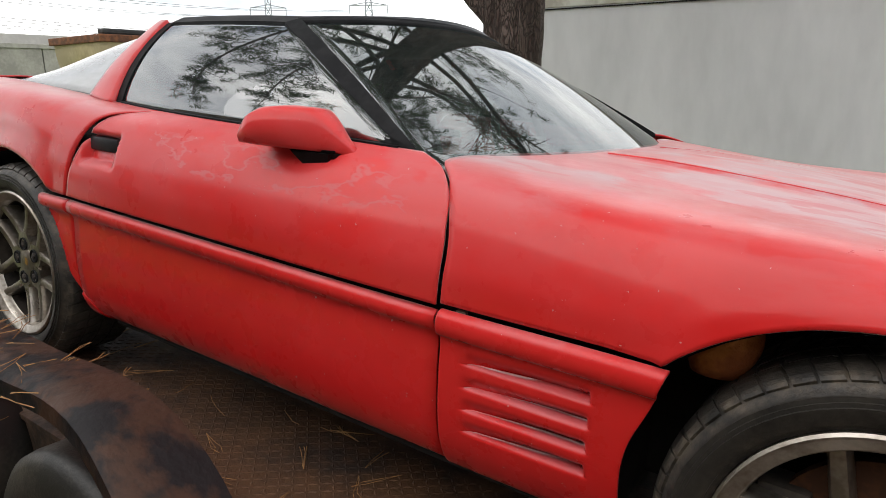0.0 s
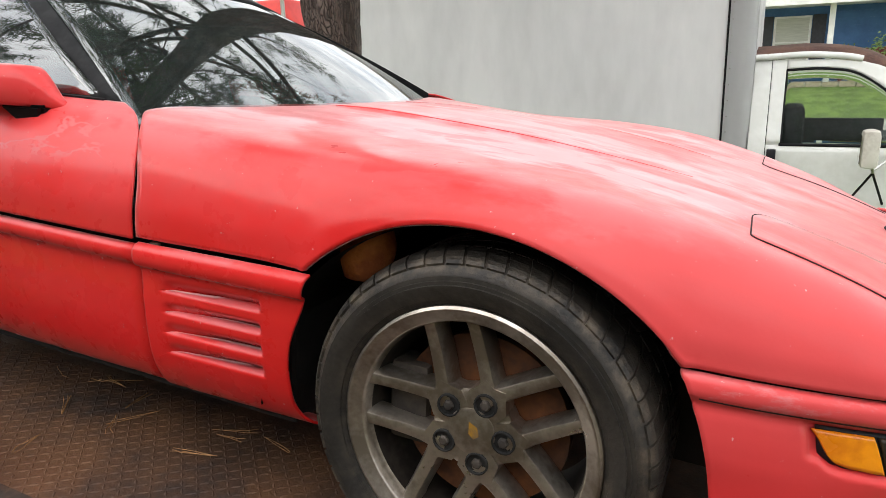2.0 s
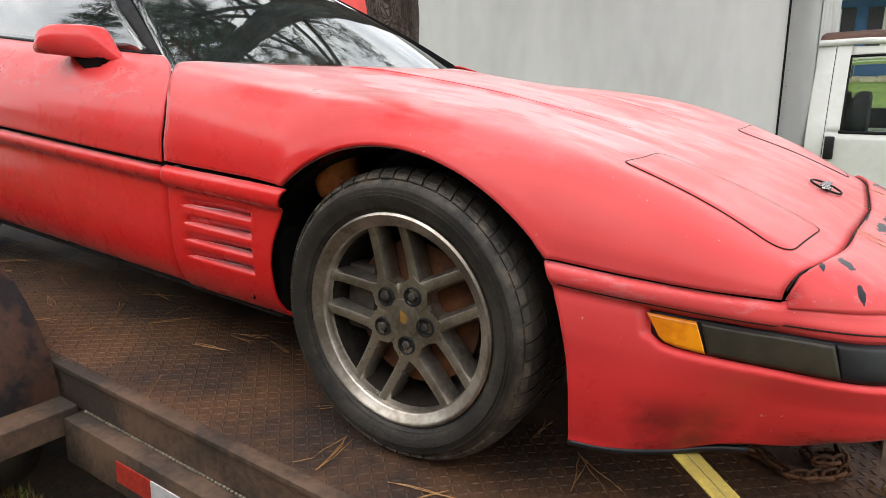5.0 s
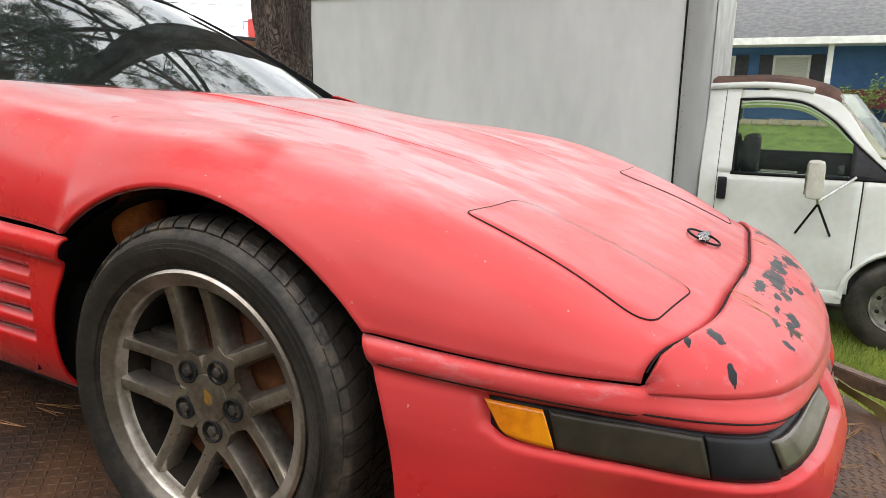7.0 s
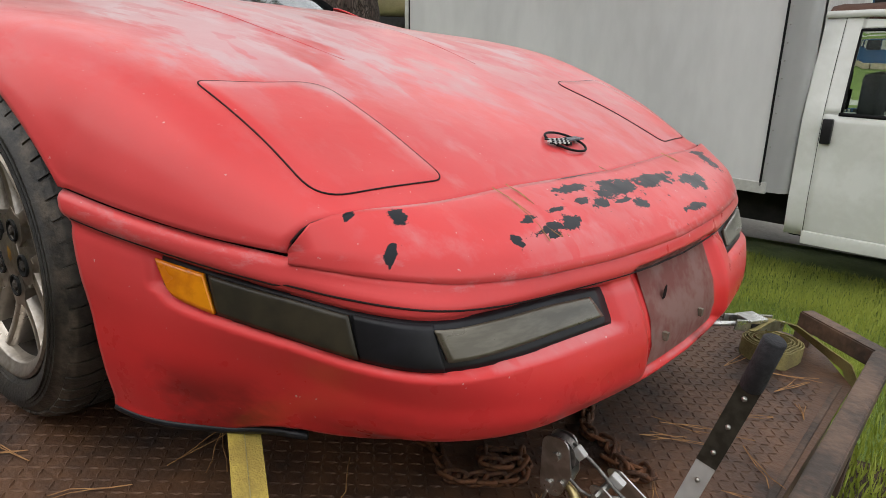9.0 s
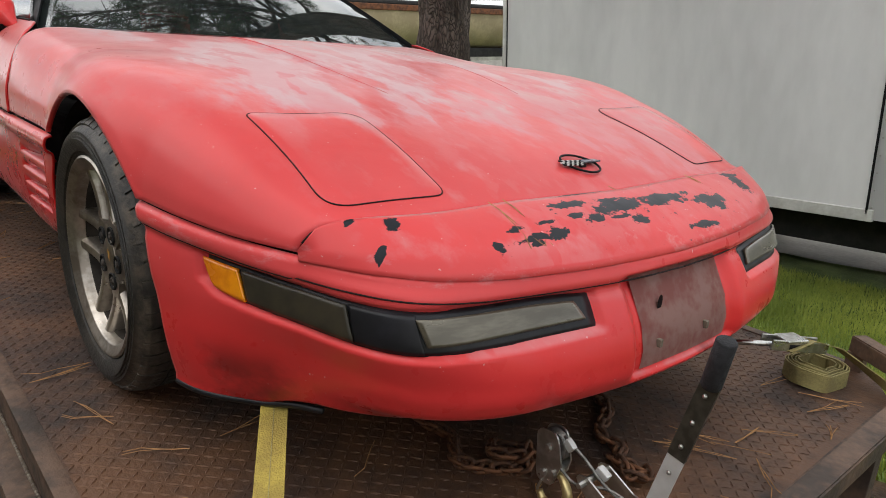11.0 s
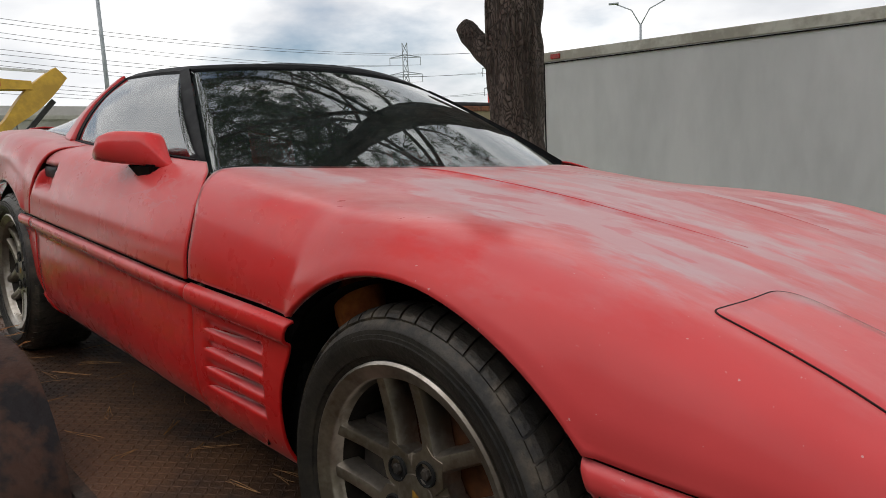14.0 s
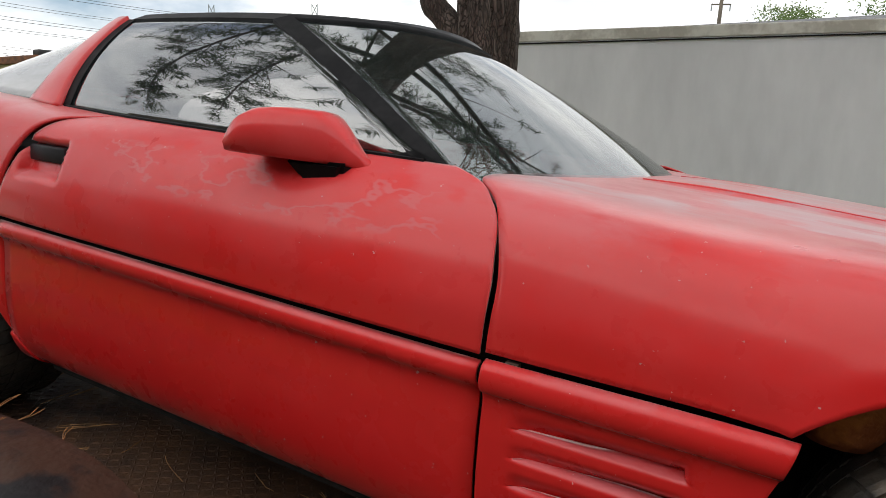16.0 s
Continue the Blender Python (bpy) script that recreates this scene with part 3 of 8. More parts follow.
def bumper_point(s, z, out=0.0):
    a, b = chain(PLAN, max(s - 0.004, 0)), chain(PLAN, min(s + 0.004, 1))
    x, w = chain(PLAN, s)
    dx, dw = b[0] - a[0], b[1] - a[1]
    ln = math.hypot(dx, dw)
    nx, nw = -dw / ln, dx / ln
    k = smooth(0.32, 0.66, s)
    top = FRONT_Z(w) if w < 0.757 else Z_GROOVE(x)
    d = top - z
    off = SIDE_OFF(d)
    off += k * FRONT_OFF(d) + CORNER_OFF(s) * smooth(0.015, 0.06, d) * (0.2 + 0.8 * smooth(0.20, 0.11, d)) + out
    off += FLARE(d) * smooth(0.32, 0.0, s)
    x += (ARCH_EDGE(z) - 0.331) * smooth(0.30, 0.0, s)
    return x + nx * off, w + nw * off, z


def s_at(x=None, w=None):
    best = min((k / 400 for k in range(401)), key=lambda s: abs((chain(PLAN, s)[0] - x) if w is None else (chain(PLAN, s)[1] - w)))
    return best


S_MARK, S_MARK2, S_SIDE, S_LAMP, S_LAMP2, S_END = 0.146, 0.226, 0.408, 0.495, 0.742, 0.772
LAMP_TOP = curve((S_MARK, 0.470), (0.285, 0.460), (0.37, 0.454), (0.425, 0.448), (0.49, 0.443), (0.57, 0.443), (0.655, 0.442), (S_END, 0.434))
LAMP_LOW = curve((S_MARK, 0.432), (0.156, 0.421), (0.172, 0.414), (0.20, 0.409), (0.33, 0.394), (0.415, 0.384), (0.47, 0.379), (0.515, 0.379), (0.595, 0.384), (S_END, 0.385))


def bumper():
    nu, nv = 150, 60
    vs, fs = [], []
    cols = [(-1, i / nu) for i in range(nu)] + [(1, 1 - i / nu) for i in range(nu + 1)]
    for side, s in cols:
        xg, wg = chain(PLAN, s)
        top = (FRONT_Z(wg) if wg < 0.757 else Z_GROOVE(xg)) - 0.002
        low = 0.213 - 0.008 * smooth(0.6, 1.0, s) - 0.035 * smooth(0.34, 0.20, s)
        for j in range(nv + 1):
            z = top + (low - top) * j / nv
            zt, zl = LAMP_TOP(s), LAMP_LOW(s)
            inset = 0.016 * smooth(S_MARK - 0.022, S_MARK - 0.004, s) * smooth(S_END + 0.012, S_END - 0.004, s) * smooth(zt + 0.012, zt, z) * smooth(zl - 0.012, zl, z)
            plate = 0.022 * smooth(0.215, 0.178, wg) * smooth(0.462, 0.448, z) * smooth(0.255, 0.27, z)
            x, w, z = bumper_point(s, z, -inset - plate)
            vs.append((x, side * w, z))
    n = nv + 1
    for i in range(len(cols) - 1):
        for j in range(nv):
            fs.append((i * n + j, i * n + j + 1, (i + 1) * n + j + 1, (i + 1) * n + j))
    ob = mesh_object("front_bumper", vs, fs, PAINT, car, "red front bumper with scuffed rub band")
    m = ob.modifiers.new("thickness", "SOLIDIFY")
    m.thickness, m.offset = 0.01, -1


def lens(name, s0, s1, mat, label, out, inset=0.004, side=-1, lean=0.0, low=0.0):
    def f(u, v):
        s = s0 + (s1 - s0) * u
        zt, zl = LAMP_TOP(s) - inset, LAMP_LOW(s) + inset + low
        z = zl + (zt - zl) * v
        return bumper_point(min(max(s + lean * (v - 0.5), 0), 1), z, out)
    return sheet(name, f, 32, 8, mat, car, side, label, thick=0.008)


# where the paint has flaked: middle and half widths along x and y
CHIPS = [(0.796, -0.625, 0.0121, 0.013), (0.766, -0.689, 0.004, 0.0075), (0.829, -0.668, 0.0035, 0.007), (0.835, -0.67, 0.004, 0.006), (0.905, -0.473,
         0.0098, 0.0091), (0.882, -0.407, 0.0066, 0.0198), (0.909, -0.382, 0.0059, 0.0368), (0.911, -0.322, 0.0101, 0.0266), (0.919, -0.383, 0.0045, 0.0175),
         (0.882, -0.326, 0.0037, 0.0235), (0.845, -0.22, 0.01, 0.046), (0.882, -0.23, 0.0054, 0.0201), (0.897, -0.188, 0.0101, 0.0239), (0.877, -0.078, 0.0213,
         0.0688), (0.879, 0.078, 0.0147, 0.0831), (0.854, -0.09, 0.0068, 0.0352), (0.906, -0.111, 0.0036, 0.0282), (0.923, -0.067, 0.011, 0.0187), (0.904,
         0.254, 0.0158, 0.0519), (0.919, 0.276, 0.0118, 0.0248), (0.961, 0.141, 0.005, 0.0476), (0.852, 0.493, 0.03, 0.025), (0.816, 0.503, 0.0082, 0.0277),
         (0.814, -0.117, 0.003, 0.0774)]


def peeling_paint():
    m = PAINT.copy()
    m.name = "peeling_red_paint"
    n, l = m.node_tree.nodes, m.node_tree.links
    b = n["Principled BSDF"]
    old = b.inputs["Base Color"].links[0].from_socket
    co, t, r = n.new("ShaderNodeTexCoord"), n.new("ShaderNodeTexNoise"), n.new("ShaderNodeMapRange")
    mp = n.new("ShaderNodeMapping")
    mp.inputs["Scale"].default_value = (1.5, 0.8, 1.0)
    l.new(co.outputs["Object"], mp.inputs["Vector"])
    l.new(mp.outputs["Vector"], t.inputs["Vector"])
    t.inputs["Scale"].default_value, t.inputs["Detail"].default_value, t.inputs["Roughness"].default_value = 42.0, 8.0, 0.68

    def calc(op, a, b2):
        c = n.new("ShaderNodeMath")
        c.operation = op
        for i, v in enumerate((a, b2)):
            if isinstance(v, (int, float)):
                c.inputs[i].default_value = v
            else:
                l.new(v, c.inputs[i])
        return c.outputs[0]

    sep = n.new("ShaderNodeSeparateXYZ")
    l.new(co.outputs["Object"], sep.inputs["Vector"])
    near = 9.0
    for x, y, rx, ry in CHIPS:
        u = calc("MULTIPLY", calc("SUBTRACT", sep.outputs["X"], x), 1 / rx)
        v = calc("MULTIPLY", calc("SUBTRACT", sep.outputs["Y"], y), 1 / ry)
        near = calc("MINIMUM", near, calc("ADD", calc("MULTIPLY", u, u), calc("MULTIPLY", v, v)))
    # ragged by noise, with a few loose flecks of their own
    add_out = calc("SUBTRACT", calc("MULTIPLY", t.outputs["Fac"], 4.4), calc("SQRT", near, 0.0))
    # loose flecks crowd the middle and the far side of the panel
    crowd = calc("MULTIPLY", calc("ABSOLUTE", calc("SUBTRACT", sep.outputs["Y"], 0.12), 0.0), -0.55)
    fleck = calc("ADD", calc("SUBTRACT", calc("MULTIPLY", t.outputs["Fac"], 9.0), 4.90), crowd)
    r.inputs["From Min"].default_value, r.inputs["From Max"].default_value = 0.96, 1.02
    l.new(calc("MAXIMUM", add_out, fleck), r.inputs["Value"])
    mix = n.new("ShaderNodeMixRGB")
    l.new(r.outputs["Result"], mix.inputs["Fac"])
    l.new(old, mix.inputs["Color1"])
    mix.inputs["Color2"].default_value = rgb(0.017, 0.019, 0.024)
    l.new(mix.outputs["Color"], b.inputs["Base Color"])
    bare = calc("SUBTRACT", 1.0, calc("MULTIPLY", r.outputs["Result"], 0.9))
    for name in ("Coat Weight", "Sheen Weight"):
        l.new(calc("MULTIPLY", b.inputs[name].links[0].from_socket, bare), b.inputs[name])
    return m


PEELING = peeling_paint()
nose()
bumper()
for side in (-1, 1):
    lens("marker_lamp", S_MARK + 0.003, S_MARK2, AMBER, "amber side marker lens", -0.005, 0.001, side=side, lean=-0.018)
    lens("side_lamp", S_MARK2 + 0.006, S_SIDE, SMOKED, "smoked brown cornering lamp lens", -0.007, 0.002, side=side, lean=-0.014)
    lens("corner_trim", S_SIDE + 0.003, S_LAMP - 0.001, BLACK_PLASTIC, "black plastic lamp surround", -0.009, 0.0, side=side, lean=-0.012)
    lens("front_lamp", S_LAMP, S_LAMP2, CLEAR_LENS, "hazed clear front lamp lens", -0.004, 0.005, side=side, lean=-0.014, low=0.011)
    lens("lamp_surround", S_MARK, S_END, BLACK_PLASTIC, "black plastic lamp surround", -0.0135, -0.003, side=side)


def door(side):
    xf = curve((0.0, -0.7545), (0.45, -0.756), (0.75, -0.7855), (0.92, -0.841), (1.0, -0.892))
    xr = curve((0.0, -2.073), (0.35, -2.035), (0.7, -1.965), (0.9, -1.88), (1.0, -1.80))

    def upper(u, v):
        x = xf(v) + (xr(v) - xf(v)) * u
        w, z = door_point(x, v)
        pocket = 0.028 * smooth(-2.012, -2.000, x) * smooth(-1.842, -1.855, x) * smooth(0.706, 0.716, z) * smooth(0.796, 0.788, z)
        return x, w - pocket, z

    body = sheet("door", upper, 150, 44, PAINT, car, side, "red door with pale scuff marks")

    def lower(u, v):
        x = -0.755 - 1.318 * u
        w, z = flank_low(x, v)
        return x, w, z

    sheet("lower_panel", lower, 40, 44, PAINT, body, side, "red lower door panel with rub moulding")
    bm = boxed(-1.996, -1.858, 0.830 if side > 0 else -0.864, 0.864 if side > 0 else -0.830, 0.747, 0.785, 0.006)
    part("door_handle", bm, BLACK_PLASTIC, body, "black door handle in a red pocket", angle=40)

    def end(u, v):
        x = -2.077 - (curve((0.21, -0.06), (0.29, -0.02), (0.36, 0.05), (0.45, 0.115), (0.6, 0.165))(flank_low(-2.08, v)[1])) * u
        w, z = flank_low(-2.08, v)
        return x, w, z

    sheet("sill_end", end, 8, 44, PAINT, car, side, "red panel ahead of the rear wheel")

    # the vent panel behind the front wheel, with four pressed louvres
    edge = curve((0.21, -0.345), (0.25, -0.372), (0.33, -0.382), (0.42, -0.375), (0.50, -0.345), (0.60, -0.312))

    def vents(u, v):
        w, z = flank_low(-0.55, v)
        x = -0.746 + (edge(z) + 0.746) * u
        w, z = flank_low(x, v)
        d = 0.0
        for k in range(4):
            c = 0.489 - 0.0465 * k
            along = smooth(-0.705, -0.665, x) * smooth(-0.438, -0.450, x)
            h = z - c
            d = max(d, 0.030 * along * smooth(0.019, -0.010, h) * smooth(-0.0160, -0.0125, h) * (0.35 + 0.65 * smooth(-0.70, -0.50, x)))
        return x, w - d, z

    sheet("vent_panel", vents, 90, 190, PAINT, car, side, "red vent panel with four louvres behind the front wheel")


both(door)


def quarter(side):
    xs = curve((0.0, -2.079), (0.35, -2.041), (0.7, -1.971), (0.9, -1.886), (1.0, -1.806))

    def f(u, v):
        x = xs(v) + (-3.42 - xs(v)) * u
        wg, zg = W_GROOVE(x), Z_GROOVE(x) + 0.006
        low = max(zg, arch_rear(x)) if -2.78 < x < -2.12 else zg
        lip = 0.008 if low > zg else 0.0
        wb, zb = belt(x)
        k = smooth(-1.8, -2.4, x)
        w, z = chain([(wg + lip, low), (wg - 0.002, low + 0.3 * (zb - low)), (wg - 0.028 + 0.014 * k, low + 0.65 * (zb - low)), (wg - 0.066 + 0.012 * k, low + 0.88 * (zb - low) + 0.01 * k), (wb + 0.02 * k + 0.012, zb - 0.006 + 0.006 * k), (wb, zb)], v)
        return x, w, z

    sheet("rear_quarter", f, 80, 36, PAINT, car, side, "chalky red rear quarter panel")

    def low(u, v):
        x = -2.80 - 0.62 * u
        w, z = flank_low(x, v)
        z = 0.28 + (z - 0.212) * (Z_GROOVE(x) - 0.28) / (Z_GROOVE(x) - 0.212)
        return x + 0.06 * (1 - u) * smooth(0.45, 0.6, z), w, z

    sheet("rear_lower_panel", low, 20, 30, PAINT, car, side)


both(quarter)
# tail
vs, fs = [], []
for i in range(21):
    y = -0.70 + 1.4 * i / 20
    for j, (dx, z) in enumerate(((0.05, 0.28), (0.03, 0.40), (0.0, 0.50), (0.0, 0.62), (0.02, 0.80), (0.05, 0.885), (0.30, 0.915), (0.55, 0.925))):
        wmax = 0.70 if j < 5 else 0.62
        k = 0.12 * (abs(y) / 0.7) ** 3
        vs.append((-3.47 + dx + (k if j < 6 else 0), y * wmax / 0.7, z))
for i in range(20):
    for j in range(7):
        fs.append((i * 8 + j, i * 8 + j + 1, i * 8 + j + 9, i * 8 + j + 8))
tail = mesh_object("tail_panel", vs, fs, PAINT, car)
tail.modifiers.new("thickness", "SOLIDIFY").thickness = 0.006


# ---- glass, pillars and roof
def ws_low(w):
    k = (w / 0.765) ** 2
    return -0.752 - 0.185 * k, 0.846 - 0.006 * k


def ws_top(w):
    k = (w / 0.535) ** 2
    return -1.372 - 0.135 * k, 1.166 - 0.036 * k


def wind(u, v, inset=0.0):
    a = 2 * u - 1
    (x0, z0), (x1, z1) = ws_low(0.765 * abs(a)), ws_top(0.535 * abs(a))
    bow = 0.014 * 4 * v * (1 - v)
    return x0 + (x1 - x0) * v + 0.3 * bow, a * (0.765 + (0.535 - 0.765) * v), z0 + (z1 - z0) * v + bow - inset


def plain(name, f, nu, nv, mat, parent, label="", thick=0.005, flip=False):
    vs = [f(i / nu, j / nv) for i in range(nu + 1) for j in range(nv + 1)]
    fs = [(i * (nv + 1) + j, (i + 1) * (nv + 1) + j, (i + 1) * (nv + 1) + j + 1, i * (nv + 1) + j + 1) for i in range(nu) for j in range(nv)]
    ob = mesh_object(name, vs, [f2[::-1] for f2 in fs] if flip else fs, mat, parent, label)
    if thick:
        m = ob.modifiers.new("thickness", "SOLIDIFY")
        m.thickness, m.offset = thick, -1
    return ob


screen = plain("windscreen", lambda u, v: wind(u, -0.11 + 1.11 * v), 40, 28, GLASS, car, "tinted windscreen with reflections")
screen.visible_shadow = False


def strip(name, a, b, width, depth, mat, label="", n=16):
    """A bar between two lines of points given by functions of t."""
    bm = bmesh.new()
    rings = []
    for k in range(n + 1):
        p, q = Vector(a(k / n)), Vector(b(k / n))
        up = Vector((0, 0, depth))
        rings.append([bm.verts.new(c) for c in (p, q, q - up, p - up)])
    for r0, r1 in zip(rings, rings[1:]):
        for k in range(4):
            bm.faces.new((r0[k], r0[(k + 1) % 4], r1[(k + 1) % 4], r1[k]))
    bm.faces.new(rings[0])
    bm.faces.new(rings[-1])
    return part(name, bm, mat, car, label, angle=50)


SIDE_BOT = lambda t: (-0.955 - 1.11 * t, belt(-0.955 - 1.11 * t)[0] - 0.006, belt(-0.955 - 1.11 * t)[1] + 0.002)
SIDE_TOP = lambda t: (-1.535 - 0.555 * t, 0.548 - 0.022 * t, 1.118 + 0.020 * t - 0.018 * t * t)


MIRROR_H = curve((0.0, 0.012), (0.1, 0.036), (0.2, 0.062), (0.33, 0.088), (0.5, 0.092), (0.7, 0.090), (0.82, 0.082), (0.92, 0.063), (1.0, 0.036))
MIRROR_Y = curve((0.0, 0.812), (0.20, 0.845), (0.45, 0.886), (0.70, 0.917), (0.88, 0.930), (1.0, 0.926))


def side_window(side):
    def f(u, v):
        a, b = SIDE_BOT(u), SIDE_TOP(u)
        bow = 0.022 * 4 * v * (1 - v)
        return a[0] + (b[0] - a[0]) * v, a[1] + (b[1] - a[1]) * v + bow, a[2] + (b[2] - a[2]) * v + 0.4 * bow

    pane = sheet("side_window", f, 24, 16, SIDE_GLASS, car, side, "dusty tinted side window", thick=0.004)
    pane.visible_shadow = False
    # windscreen pillar
    bow = lambda t: 0.008 * 4 * t * (1 - t)
    strip("windscreen_pillar", lambda t: (-0.925 - 0.575 * t + 0.008, side * (0.768 - 0.222 * t + 0.5 * bow(t)), 0.846 + 0.284 * t + 1.15 * bow(t) + 0.004),
          lambda t: (-0.955 - 0.58 * t, side * (0.782 - 0.222 * t + bow(t)), 0.838 + 0.284 * t + bow(t)), 0, 0.022, BLACK_TRIM, "black windscreen pillar")
    bm = bmesh.new()
    a, c, q = (-0.90, side * 0.782, 0.842), (-1.085, side * 0.768, 0.852), (-1.075, side * 0.745, 0.893)
    bm.faces.new([bm.verts.new(p) for p in (a, c, q)])
    bmesh.ops.solidify(bm, geom=bm.faces[:], thickness=0.006)
    part("sail_panel", bm, BLACK_TRIM, car, "black corner panel at the mirror")
    # seal along the door's top edge
    strip("window_seal", lambda t: (SIDE_BOT(t)[0], side * (SIDE_BOT(t)[1] + 0.012), SIDE_BOT(t)[2] + 0.006), lambda t: (SIDE_BOT(t)[0], side * (SIDE_BOT(t)[1] - 0.006), SIDE_BOT(t)[2] + 0.008), 0, 0.012, BLACK_TRIM)
    strip("roof_rail", lambda t: (SIDE_TOP(t)[0] + 0.03 - 0.02 * t, side * (SIDE_TOP(t)[1] + 0.008), SIDE_TOP(t)[2] + 0.004), lambda t: (SIDE_TOP(t)[0] + 0.03 - 0.02 * t, side * (SIDE_TOP(t)[1] - 0.035), SIDE_TOP(t)[2] + 0.024), 0, 0.022, BLACK_TRIM, "black roof rail")

    strip("rear_seal", lambda t: (SIDE_BOT(1)[0] + (SIDE_TOP(1)[0] - SIDE_BOT(1)[0]) * t + 0.018, side * (SIDE_BOT(1)[1] + (SIDE_TOP(1)[1] - SIDE_BOT(1)[1]) * t + 0.022 * 4 * t * (1 - t) + 0.007), SIDE_BOT(1)[2] + (SIDE_TOP(1)[2] - SIDE_BOT(1)[2]) * t + 0.009 * 4 * t * (1 - t) + 0.004),
          lambda t: (SIDE_BOT(1)[0] + (SIDE_TOP(1)[0] - SIDE_BOT(1)[0]) * t - 0.012, side * (SIDE_BOT(1)[1] + (SIDE_TOP(1)[1] - SIDE_BOT(1)[1]) * t + 0.022 * 4 * t * (1 - t) + 0.007), SIDE_BOT(1)[2] + (SIDE_TOP(1)[2] - SIDE_BOT(1)[2]) * t + 0.009 * 4 * t * (1 - t) + 0.004), 0, 0.012, BLACK_TRIM)

    # targa hoop
    def hoop(u, v):
        z = 0.864 + (1.116 - 0.864) * v
        w = curve((0.864, 0.736), (0.98, 0.664), (1.06, 0.590), (1.12, 0.522), (1.16, 0.45))(z)
        x0 = curve((0.864, -2.075), (1.0, -2.092), (1.15, -2.098))(z)
        x1 = curve((0.864, -2.245), (1.0, -2.205), (1.15, -2.172))(z)
        return x0 + (x1 - x0) * u, w - 0.028 * u * u - 0.003, z + 0.012 * u * (1 - v)

    sheet("targa_hoop", hoop, 8, 24, PAINT, car, side, "red pillar behind the door", thick=0.02)

    def trim(u, v):
        x, w, z = hoop(u, v)
        return x, w - 0.026, z - 0.004

    sheet("hoop_trim", trim, 4, 12, INTERIOR, car, side, thick=0.004)

    # mirror, left on one side only
    if side > 0:
        return
    bm = bmesh.new()
    rings = []
    for k in range(21):
        t = k / 20
        x = -1.047 - 0.238 * t
        h = MIRROR_H(t)
        base = 0.823 + 0.008 * t
        y0, y1 = 0.797 - 0.016 * smooth(0.0, 0.5, t), MIRROR_Y(t)
        ring = []
        for q in range(12):
            a = 2 * math.pi * q / 12
            cy, sz = math.cos(a), math.sin(a)
            yy = (y0 + y1) / 2 + (y1 - y0) / 2 * math.copysign(abs(cy) ** 0.5, cy)
            zz = base + h * (0.5 + 0.5 * math.copysign(abs(sz) ** 0.45, sz))
            ring.append(bm.verts.new((x, side * yy, zz)))
        rings.append(ring)
    for r0, r1 in zip(rings, rings[1:]):
        for q in range(12):
            bm.faces.new((r0[q], r0[(q + 1) % 12], r1[(q + 1) % 12], r1[q]))
    bm.faces.new(rings[0])
    bm.faces.new(rings[-1])
    mirror = part("door_mirror", bm, PAINT, car, "red door mirror housing on a foot blackened for shade", angle=60)
    # the foot is dark red in shadow; its black colour paints that shade
    bm = bmesh.new()
    low = [bm.verts.new((x, side * w, 0.788)) for x, w in ((-1.165, 0.845), (-1.095, 0.835), (-1.085, 0.79), (-1.17, 0.79))]
    top = [bm.verts.new((x, side * w, 0.832)) for x, w in ((-1.195, 0.874), (-1.075, 0.850), (-1.065, 0.79), (-1.20, 0.79))]
    bm.faces.new(low)
    bm.faces.new(top)
    for q in range(4):
        bm.faces.new((low[q], low[(q + 1) % 4], top[(q + 1) % 4], top[q]))
    bmesh.ops.bevel(bm, geom=bm.edges[:], offset=0.008, segments=2, affect="EDGES")
    part("mirror_foot", bm, BLACK_TRIM, mirror, "red mirror foot coloured black for its shade", angle=40)


both(side_window)


def roof(u, v):
    a = 2 * u - 1
    x0 = ws_top(0.535 * abs(a))[0]
    x = x0 + (-2.098 - x0) * v
    return x, a * (0.512 - 0.004 * v), 1.170 - 0.034 * a * a + 0.018 * (1 - a * a) * math.sin(math.pi * min(1, 0.2 + 0.6 * v)) - 0.020 * abs(a) ** 6 - 0.016 * v * v


plain("roof_panel", roof, 40, 20, ROOF_BLACK, car, "black targa roof panel with worn gloss", 0.03)
plain("screen_header", lambda u, v: (wind(u, 0.955 + 0.06 * v)[0], wind(u, 0.955 + 0.06 * v)[1], wind(u, 0.955 + 0.06 * v)[2] + 0.006), 40, 3, BLACK_TRIM, car, "", 0.012)
plain("hoop_top", lambda u, v: (-2.103 - 0.075 * v, (2 * u - 1) * 0.50, 1.164 - 0.050 * (2 * u - 1) ** 4 - 0.004 * v), 24, 4, ROOF_BLACK, car, "", 0.02)


def hatch(u, v):
    a = 2 * u - 1
    s = abs(a)
    x0 = -2.180 - 0.07 * smooth(0.55, 1.0, s)
    x1 = -3.06 + 0.12 * s * s
    x = x0 + (x1 - x0) * v
    zc = curve((-3.06, 0.935), (-2.75, 1.040), (-2.45, 1.118), (-2.17, 1.164))(x)
    wb, zb = belt(x)
    wb -= 0.01
    w, z = chain([(wb, zb + 0.004), (wb - 0.10, zb + 0.42 * (zc - zb)), (wb - 0.22, zb + 0.80 * (zc - zb)), (0.25, zc - 0.012), (0.0, zc)], 1 - s)
    return x, math.copysign(w, a), z


back = plain("rear_hatch_glass", hatch, 48, 24, HATCH_GLASS, car, "large curved tinted hatch glass", 0.004)
back.visible_shadow = False


